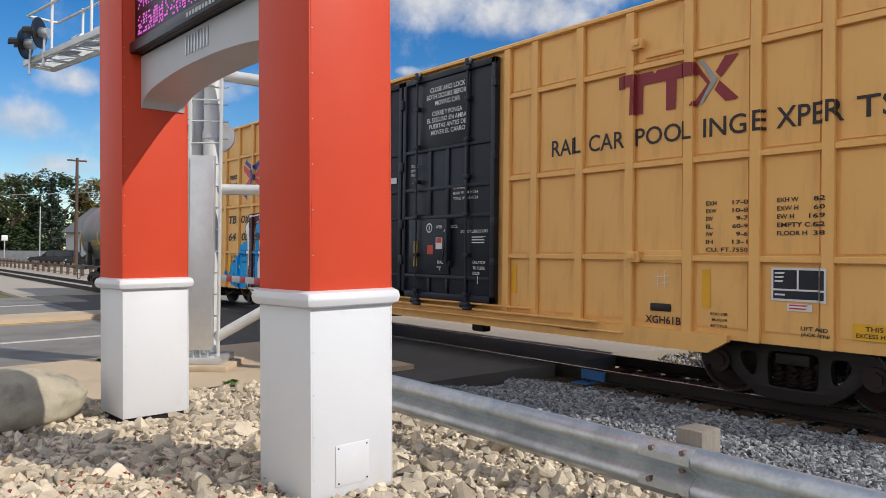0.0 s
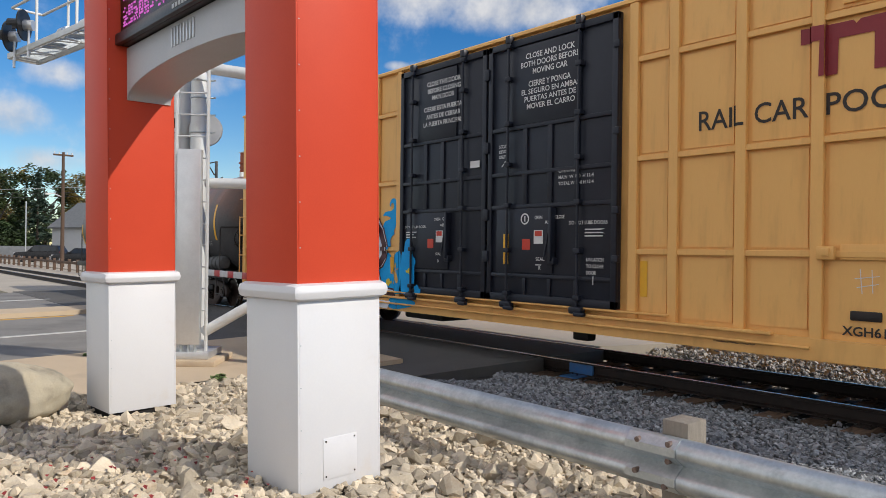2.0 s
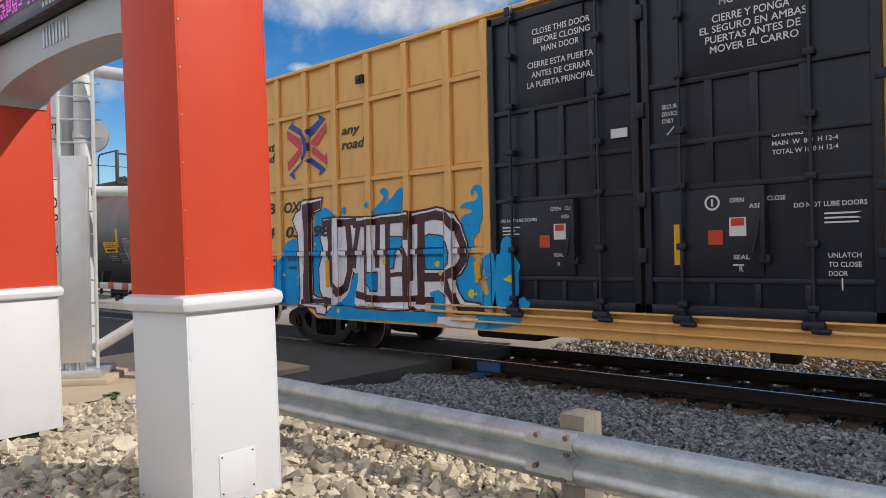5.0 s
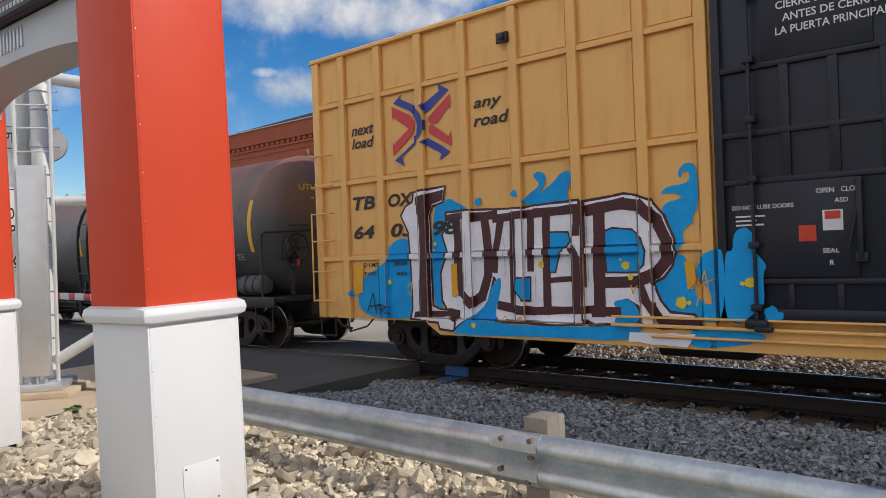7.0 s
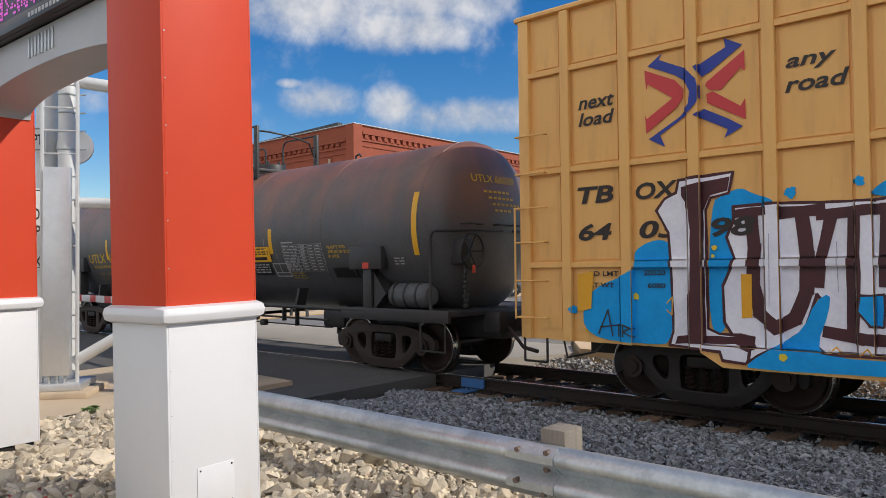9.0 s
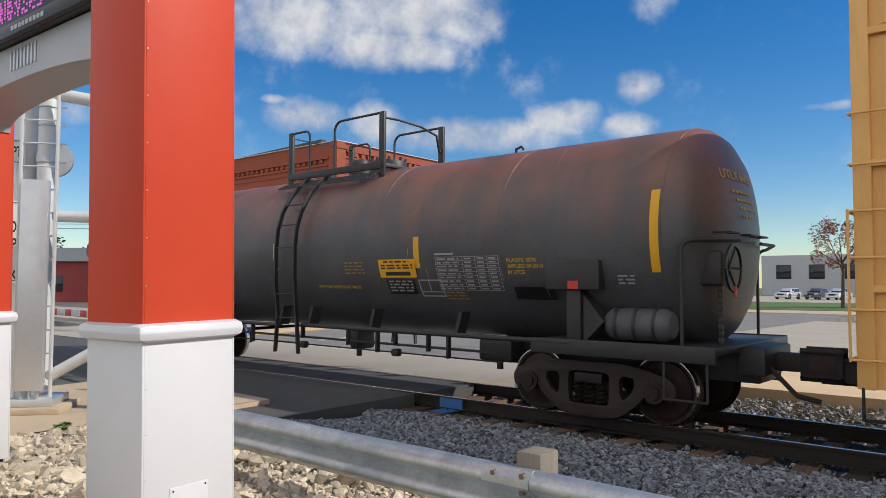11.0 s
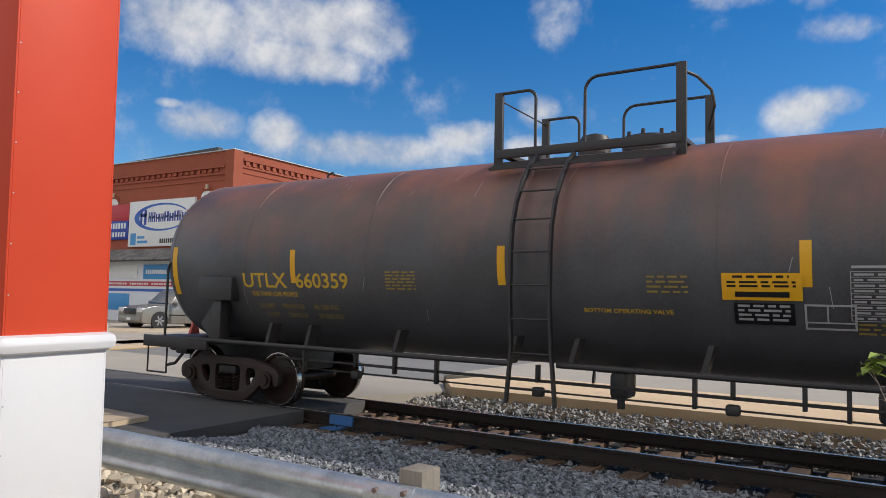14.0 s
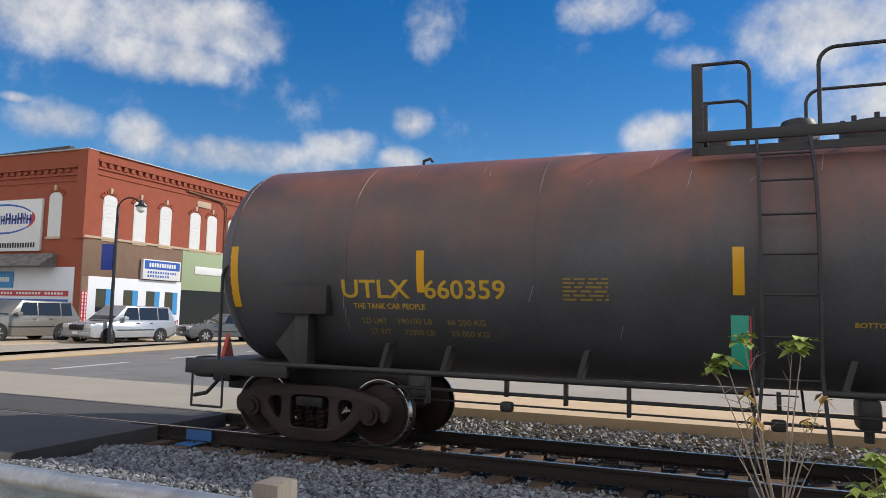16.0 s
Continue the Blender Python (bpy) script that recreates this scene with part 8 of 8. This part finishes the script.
def quads(name, rows, mat, parent, label=""):
    V = np.array(rows).reshape(-1, 3)
    n = len(rows)
    me = bpy.data.meshes.new(name)
    me.from_pydata(V.tolist(), [], [(4 * i, 4 * i + 1, 4 * i + 2, 4 * i + 3) for i in range(n)])
    me.materials.append(mat)
    ob = new(name, me)
    ob.parent = parent
    if label:
        tagged(ob, label)
    return ob


def tree(label, m, h, spread, leaf, seed, clumps=26, per=110, size=0.22, bare=0.3):
    rnd = random.Random(seed)
    t = thing("tree", label, "tree", m)
    bm = bmesh.new()
    rod(bm, (0, 0, -0.3), (0.1, 0, h * 0.5), h * 0.022, 8, h * 0.014)
    tips = []
    for i in range(9):
        a, z = i * 2.4 + rnd.uniform(-0.3, 0.3), h * rnd.uniform(bare, 0.55)
        e = Vector((math.cos(a) * spread * 0.7, math.sin(a) * spread * 0.7, z + h * rnd.uniform(0.15, 0.4)))
        rod(bm, (0.05, 0, z), e, h * 0.008, 6, h * 0.003)
        tips.append(e)
    part("trunk", bm, BARK, t)
    cs = []
    for i in range(clumps):
        z = rnd.uniform(bare, 0.95)
        w = spread * math.sqrt(max(1 - ((z - 0.58) / 0.42) ** 2, 0.05))
        a, r = rnd.uniform(0, 6.28), w * math.sqrt(rnd.random())
        cs.append(((math.cos(a) * r, math.sin(a) * r, z * h), spread * rnd.uniform(0.16, 0.34)))
    rows = []
    leaves(rows, cs, size, rnd, per)
    quads("crown", rows, leaf, t, "uneven leafy crown")
    return t


def conifer(label, m, h, spread, leaf, seed):
    rnd = random.Random(seed)
    t = thing("conifer", label, "tree", m)
    bm = bmesh.new()
    rod(bm, (0, 0, -0.3), (0, 0, h * 0.97), h * 0.02, 8, 0.03)
    part("trunk", bm, BARK, t)
    rows = []
    for i in range(150):
        z = rnd.uniform(0.06, 1.0) ** 1.1
        w = spread * (1 - z) * rnd.uniform(0.8, 1.1) + 0.15
        a = rnd.uniform(0, 6.28)
        for k in range(16):
            f = rnd.uniform(0.25, 1.0)
            leaves(rows, [((math.cos(a) * w * f, math.sin(a) * w * f, z * h - 0.25 * w * f), 0.28)], 0.22, rnd, 2)
    quads("crown", rows, leaf, t, "layered drooping needles")
    return t


conifer("tall blue-green spruce behind the parked cars", pose(-121, 24.0, 0), 12.2, 3.6, LEAF_BLUE, 3)
for i, (x, y, h, w, leaf, lab) in enumerate(((-122, 15.5, 12.5, 4.6, LEAF_GREEN, "green broadleaf tree at the tree line"), (-126, 19.5, 13.0, 4.2, LEAF_DARK, "dark broadleaf tree at the tree line"), (-131, 27.0, 14.2, 4.8, LEAF_DARK, "dark broadleaf tree at the tree line"), (-128, 32.5, 13.4, 4.6, LEAF_GOLD, "autumn tree turning gold"), (-134, 22.5, 14.0, 4.6, LEAF_GOLD, "autumn tree turning gold"), (-118, 10.0, 12.0, 4.6, LEAF_GREEN, "green broadleaf tree at the tree line"), (-124, 37.0, 13.0, 4.6, LEAF_GREEN, "green broadleaf tree at the tree line"), (-116, 27.5, 4.6, 2.6, LEAF_GREEN, "low green bush tree"), (-113, 20.0, 3.6, 2.4, LEAF_DARK, "low dark leafy bush"), (-120, 18.0, 5.0, 3.0, LEAF_DARK, "low dark leafy bush"))):
    tree(lab, pose(x, y, -0.2, 0, 0, i * 40), h, w, leaf, 10 + i, clumps=40, per=120, size=0.28, bare=0.12)
rows = []
rnd = random.Random(77)
leaves(rows, [((rnd.uniform(-190, -140), rnd.uniform(-40, 110), rnd.uniform(1, 10)), rnd.uniform(2, 4)) for _ in range(150)], 0.55, rnd, 70)
ob = quads("far_woods", rows, LEAF_DARK, None)
tagged(ob, "far dark woods along the horizon", kind="stuff")
for i in range(6):
    tree("autumn gold tree beyond the red shed", pose(-88 + i * 3.5, 42 + i * 5.0, -0.2), 8.5, 3.2, LEAF_GOLD if i % 2 else LEAF_GREEN, 60 + i, clumps=26, per=90, size=0.25, bare=0.15)

house = thing("house", "grey-white gabled house behind the parked cars", "house", pose(-106, 29.5, -0.2, 0, 0, 20))
SIDING = material("grey-white siding", (0.45, 0.47, 0.50), (0.40, 0.42, 0.45), 0.7, scale=2, bump=0.1)
ROOFGREY = material("grey roof shingles", (0.16, 0.17, 0.18), (0.11, 0.115, 0.12), 0.9, scale=3, bump=0.3)
bm = bmesh.new()
prism(bm, [(-4, 0), (4, 0), (4, 4.4), (0, 7.6), (-4, 4.4)], "x", -6, 6)
part("wall", bm, SIDING, house, smooth=0)
for s in (-1, 1):
    bm = bmesh.new()
    prism(bm, [(0, 7.65), (s * 4.5, 4.1), (s * 4.5, 4.3), (0, 7.9)], "x", -6.4, 6.4)
    part("roof", bm, ROOFGREY, house, smooth=0)
for y in (-1.8, 1.8):
    for z in (1.2, 4.2):
        bm = bmesh.new()
        box(bm, 6.0, 6.05, y - 0.45, y + 0.45, z, z + 1.4, 0.01)
        part("window", bm, GLASS, house)

upole = thing("utility_pole", "brown wooden utility pole with a crossarm and wires", "utility pole", pose(-65.6, 14.85, 0))
WOODBROWN = material("creosoted pole wood", (0.12, 0.075, 0.05), (0.08, 0.05, 0.035), 0.9, scale=4, bump=0.4, stretch=(6, 6, 0.6))
bm = bmesh.new()
rod(bm, (0, 0, -0.3), (0, 0, 9.3), 0.17, 12, 0.11)
part("pole", bm, WOODBROWN, upole)
bm = bmesh.new()
box(bm, -0.06, 0.06, -0.75, 0.75, 9.0, 9.14, 0.01)
part("crossarm", bm, WOODBROWN, upole)
for y in (-0.65, -0.3, 0.3, 0.65):
    bm = bmesh.new()
    rod(bm, (0, y, 9.14), (0, y, 9.3), 0.045, 8)
    part("insulator", bm, SILVER, upole)
bm = bmesh.new()
bent(bm, [(0, 0, 5.6), (0.1, -0.7, 5.9), (0.1, -1.0, 5.85)], 0.035, 6)
box(bm, 0.0, 0.25, -1.35, -0.95, 5.75, 5.9, 0.03)
part("lamp_arm", bm, SILVER, upole)
for k, (z, off) in enumerate(((6.9, 0.0), (6.45, 0.0), (6.1, 0.1))):
    bm = bmesh.new()
    pts = [Vector((-42.0 + 84 * i / 14 - 10, (-20 + 40 * i / 14) * 1.1 + off, z - 0.9 * (1 - ((i - 7) / 7) ** 2) * -1 - 0.9)) for i in range(15)]
    bent(bm, pts, 0.022, 5)
    part("wire", bm, BLACK if k else ALU, upole)
for x, y, h, lab in ((-89.6, 16.65, 6.4, "slim grey pole by the fence"), (-92.0, 13.65, 2.6, "small white sign on a slim post")):
    t = thing("slim_pole", lab, "pole", pose(x, y, 0))
    bm = bmesh.new()
    rod(bm, (0, 0, -0.2), (0, 0, h), 0.06, 8)
    part("pole", bm, ALU, t)
    if h < 3:
        bm = bmesh.new()
        box(bm, -0.03, 0.03, -0.3, 0.3, h, h + 0.6, 0.02)
        part("plate", bm, WHITEPAINT, t)

fence = thing("rail_fence", "low dark timber rail fence beside the track", "fence", pose(0, 0, -0.15))
for i in range(23):
    bm = bmesh.new()
    x = -98 + i * 2.2
    box(bm, x - 0.09, x + 0.09, 13.1, 13.28, -0.2, 0.85, 0.01)
    part("fence_post", bm, WOODBROWN, fence)
    bm = bmesh.new()
    box(bm, x - 1.1, x + 1.1, 13.02, 13.1, 0.52, 0.70, 0.01)
    part("fence_rail", bm, WOODBROWN, fence)
lowwall = thing("low_wall", "long low grey wall behind the cars", "wall", pose(-100, 12, -0.2, 0, 0, 82))
bm = bmesh.new()
box(bm, -20, 10, -0.15, 0.15, 0, 1.7, 0.02)
part("panel", bm, ROOFGREY, lowwall)
slab("gravel_lot", [(-200, 14.1), (-48, 14.1), (-48, 40), (-200, 60)], -0.3, -0.12, ROADCONC, "pale gravel lot beside the track")
vehicle("black suv parked on the gravel lot", BLACKCAR, "suv", pose(-86.5, 15.4, -0.1, 0, 0, 50), 4.9, 1.9, 1.75)
vehicle("black sedan parked on the gravel lot", BLACKCAR, "car", pose(-78.5, 17.2, -0.1, 0, 0, 52), 4.7, 1.85, 1.5)

shed = thing("red_shed", "low red building with a grey metal roof", "building", pose(-76, 36, -0.1, 0, 0, 35))
REDSIDE = material("red metal siding", (0.30, 0.04, 0.04), (0.25, 0.035, 0.035), 0.6, scale=2, bump=0.1)
bm = bmesh.new()
box(bm, -14, 14, -5, 5, 0, 4.1)
part("wall", bm, REDSIDE, shed, smooth=0)
bm = bmesh.new()
prism(bm, [(-5.5, 4.0), (5.5, 4.0), (0, 5.6)], "x", -14.4, 14.4)
part("roof", bm, ROOFGREY, shed, smooth=0)
for x in (-8, -3, 2, 7):
    bm = bmesh.new()
    box(bm, x, x + 1.2, -5.05, -5.0, 1.0, 2.6, 0.01)
    part("window", bm, GLASS, shed)

# ---- across the street: fuel station corner ----
slab("lawn", [(-24, 58), (10, 63), (14, 84), (-24, 90)], -0.3, 0.02, material("mown lawn", (0.10, 0.17, 0.035), (0.075, 0.13, 0.03), 0.9, scale=1.2, fine=20, bump=0.5), "mown green corner lawn")
slab("drive", [(-24, 52), (12, 50), (16, 60.5), (-6, 59.5), (-24, 55)], -0.3, 0.03, CONCRETE, "pale concrete drive round the lawn")
slab("far_lot", [(-60, 92), (60, 92), (60, 150), (-60, 150)], -0.3, -0.02, ROADCONC, "distant pale parking lot")
pylon = thing("price_sign", "brown pylon sign with red lit fuel prices", "sign", pose(-9.2, 69.6, 0, 0, 0, 22))
bm = bmesh.new()
box(bm, -1.0, -0.6, -0.4, 0.4, 0, 7.0, 0.02)
part("column", bm, BROWN, pylon)
bm = bmesh.new()
box(bm, 2.4, 2.8, -0.4, 0.4, 0, 7.0, 0.02)
part("column", bm, BROWN, pylon)
bm = bmesh.new()
box(bm, -1.15, 2.95, -0.5, 0.5, 7.0, 7.2, 0.02)
part("cap", bm, DARKROOF, pylon)
bm = bmesh.new()
box(bm, -0.6, 2.4, -0.3, 0.3, 2.6, 5.6, 0.02)
part("panel", bm, BLACK, pylon)
bm = bmesh.new()
box(bm, -0.6, 2.4, -0.35, 0.3, 5.62, 6.95, 0.02)
part("name_panel", bm, WHITEPAINT, pylon)
bm = bmesh.new()
for i in range(4):
    box(bm, -0.4 + i * 0.62, 0.05 + i * 0.62, -0.37, -0.351, 6.0, 6.6, 0, None)
part("name_bar", bm, SHOPRED, pylon, smooth=0)
for z, tx, col in ((4.65, "2.54", (0.9, 0.04, 0.03)), (3.75, "3.24", (0.9, 0.04, 0.03))):
    bm = bmesh.new()
    lettering(bm, tx, 1.0, lambda x, y: Vector((-0.45 + x * 1.15, -0.31, z + y)))
    part("price", bm, glow("red price digits", col, 2.0), pylon, "red lit price", smooth=0)
bm = bmesh.new()
box(bm, -0.5, 2.3, -0.32, -0.301, 2.75, 3.5)
part("message", bm, glow("violet message screen", (0.35, 0.2, 0.8), 0.8), pylon, "violet message screen", smooth=0)
bm = bmesh.new()
box(bm, -1.2, 3.0, -0.6, 0.6, 0, 1.2, 0.05)
part("planter", bm, CONCRETE, pylon)
tree("young tree with rust red autumn leaves", pose(-13.0, 66.5, 0), 7.4, 2.7, LEAF_RED, 41, clumps=34, per=70, size=0.12, bare=0.4)
tree("young tree with rust red autumn leaves", pose(-9.6, 71.5, 0), 6.6, 2.2, LEAF_RED, 42, clumps=28, per=70, size=0.12, bare=0.4)
t = thing("lamp_post", "tall white lamp post on the lawn", "lamp post", pose(-10.65, 68.2, 0))
bm = bmesh.new()
rod(bm, (0, 0, 0), (0, 0, 6.9), 0.11, 10, 0.07)
bent(bm, [(0, 0, 6.85), (0.6, 0.3, 6.95), (1.3, 0.6, 6.95)], 0.05, 6)
part("pole", bm, WHITEPAINT, t)
bm = bmesh.new()
rod(bm, (0, 0, 0.02), (0, 0, 0.7), 0.34, 14)
part("foot", bm, YELLOW, t, "yellow concrete foot")
for i, (x, y, p, k, lab) in enumerate(((-30, 112, WHITECAR, "suv", "white suv in the distant lot"), (-26.5, 114, DARKCAR, "car", "grey sedan in the distant lot"), (-23.5, 113, WHITECAR, "car", "white sedan in the distant lot"), (-19.5, 115, REDCAR, "suv", "red suv in the distant lot"), (-16, 114, WHITECAR, "car", "white sedan in the distant lot"), (-12, 115, DARKCAR, "suv", "grey suv in the distant lot"))):
    vehicle(lab, p, k, pose(x, y, 0, 0, 0, 80), 4.7, 1.85, 1.6)
far_b = thing("far_store", "low beige store building in the distance", "building", pose(-18, 165, 0))
bm = bmesh.new()
box(bm, -30, 30, 0, 20, 0, 8.5)
part("wall", bm, SIDING, far_b, smooth=0)
for i in range(9):
    bm = bmesh.new()
    box(bm, -27 + i * 6.4, -24 + i * 6.4, -0.06, 0.0, 3.5, 6.5, 0.01)
    part("window", bm, GLASS, far_b)

# ---- small things by the track ----
mk = thing("track_marker", "green and red paddle on a thin dark post by the rail", "marker", pose(0.30, 7.6, -0.15))
bm = bmesh.new()
rod(bm, (0, 0, 0.2), (0, 0, 1.97), 0.012, 8)
part("post", bm, TKSTEEL, mk)
bm = bmesh.new()
box(bm, -0.06, 0.06, -0.06, 0.06, 0.0, 0.34, 0.015)
part("foot", bm, TKSTEEL, mk)
GREENP = material("green paddle paint", (0.01, 0.30, 0.20), (0.01, 0.26, 0.17), 0.4, scale=5, bump=0)
bm = bmesh.new()
box(bm, -0.19, -0.03, -0.004, 0.004, 1.40, 1.90, 0.003)
part("paddle", bm, GREENP, mk, "green paddle")
bm = bmesh.new()
box(bm, -0.028, -0.012, -0.02, 0.02, 1.40, 1.90, 0.003)
part("paddle_edge", bm, SHOPRED, mk, "red paddle edge")

LEAF_YOUNG = leafage("young green leaves", (0.36, 0.46, 0.09), 0.35)
LEAF_WEED = leafage("weed leaves", (0.20, 0.28, 0.10), 0.3)
LEAF_DRY = leafage("dry yellow leaves", (0.42, 0.26, 0.05), 0.3)
TWIG = material("pale twig", (0.34, 0.27, 0.21), (0.24, 0.19, 0.15), 0.8, scale=20, bump=0.2)


def leaf_fan(rows, c, n, size, rnd, droop=0.4):
    """Drooping pointed leaves round a tip."""
    for i in range(n):
        a = i * 2.4 + rnd.uniform(-0.4, 0.4)
        d = np.array([math.cos(a), math.sin(a), rnd.uniform(-droop, 0.25)])
        w = np.array([-math.sin(a), math.cos(a), rnd.uniform(-0.3, 0.3)]) * size * 0.42
        o = np.array(c) + np.array([rnd.uniform(-1, 1) for _ in range(3)]) * size * 0.5
        m1 = o + d * size * 0.5
        t1 = o + d * size * 1.1 - np.array([0, 0, size * 0.35])
        rows.append((o, m1 - w, t1, m1 + w))


def sapling(label, x, y, tips, seed, base=-0.1):
    rnd = random.Random(seed)
    t = thing("sapling", label, "sapling", pose(x, y, base))
    green, dry = [], []
    for i, (dx, dy, dz, kind) in enumerate(tips):
        bm = bmesh.new()
        a = Vector((dx * 0.08, dy * 0.08, 0.35 + 0.04 * (i % 4)))
        mid_ = Vector((dx * 0.6, dy * 0.6, 0.35 + (dz - 0.35) * 0.62))
        end = Vector((dx, dy, dz))
        rod(bm, (0, 0, 0), a, 0.009, 6, 0.008)
        rod(bm, a, mid_, 0.007, 6, 0.005)
        rod(bm, mid_, end, 0.005, 6, 0.002)
        for k in range(3):
            f = mid_.lerp(end, rnd.uniform(0, 0.9))
            rod(bm, f, f + Vector((rnd.uniform(-0.14, 0.14), rnd.uniform(-0.08, 0.08), rnd.uniform(0.02, 0.14))), 0.003, 5, 0.0015)
        part("stem", bm, TWIG, t)
        if kind == 1:
            leaf_fan(green, end, 16, 0.085, rnd)
        elif kind == 2:
            leaf_fan(dry, end, 6, 0.06, rnd, 0.9)
    quads("leaves", green, LEAF_YOUNG, t, "bright green drooping leaves")
    if dry:
        quads("dry_leaves", dry, LEAF_DRY, t, "dry yellow leaves")
    return t


sapling("young tree shoot with sparse green leaves by the ballast", 0.42, 5.88, ((-0.22, 0.0, 1.68, 1), (-0.42, 0.02, 1.46, 1), (-0.34, -0.05, 1.52, 1), (0.10, 0.03, 1.64, 1), (0.16, -0.02, 1.66, 1), (-0.20, 0.05, 1.30, 2), (0.28, 0.0, 1.30, 2), (0.18, -0.05, 1.12, 2), (-0.32, 0.03, 0.95, 0), (0.22, 0.06, 0.85, 0), (-0.14, 0.0, 1.12, 2)), 5)
sapling("young tree shoot with broad green leaves by the ballast", 1.08, 6.15, ((-0.06, 0.0, 0.88, 1), (0.02, 0.04, 0.84, 1), (-0.14, 0.0, 0.66, 1), (0.06, -0.05, 0.72, 1), (-0.02, 0.05, 0.60, 1)), 8)
for i, (x, y, z) in enumerate(((-8.55, 3.75, 0.06), (-8.5, 3.65, 0.06), (-11.6, 3.0, 0.02), (-8.2, 4.2, 0.1))):
    rnd = random.Random(i)
    rows = []
    leaf_fan(rows, (0, 0, 0.05), 60, 0.05, rnd, 0.1)
    t = thing("weed", "small green weed at the pavement edge", "weed", pose(x, y, z))
    quads("blades", rows, LEAF_WEED, t)
rows = []
rnd = random.Random(12)
for i in range(150):
    x, y = rnd.uniform(-5.5, -2.6), rnd.uniform(0.2, 2.2)
    if clear_of_pillars(x, y, 0.1):
        leaf_fan(rows, (x, y, bed_z(x) + 0.05), 1, 0.035, rnd, 0.2)
tagged(quads("fallen_leaves", rows, leafage("fallen red leaves", (0.28, 0.03, 0.03)), None), "small fallen red leaves among the stones", kind="stuff")


# ---- what moves ----
def run_at(t):
    return float(np.interp(t, [r[0] for r in RUN], [r[1] for r in RUN]))


def motions():
    walk(boxcar, [(t, pose(BC + d, TY, 0)) for t, d in RUN])
    walk(tankcar, [(t, pose(TC + d, TY, 0)) for t, d in RUN])
    for o, w, r in wheelsets:
        walk(o, [(i * 0.25, pose(w, 0, r, 0, math.degrees(run_at(i * 0.25) / r), 0)) for i in range(65)])


motions()
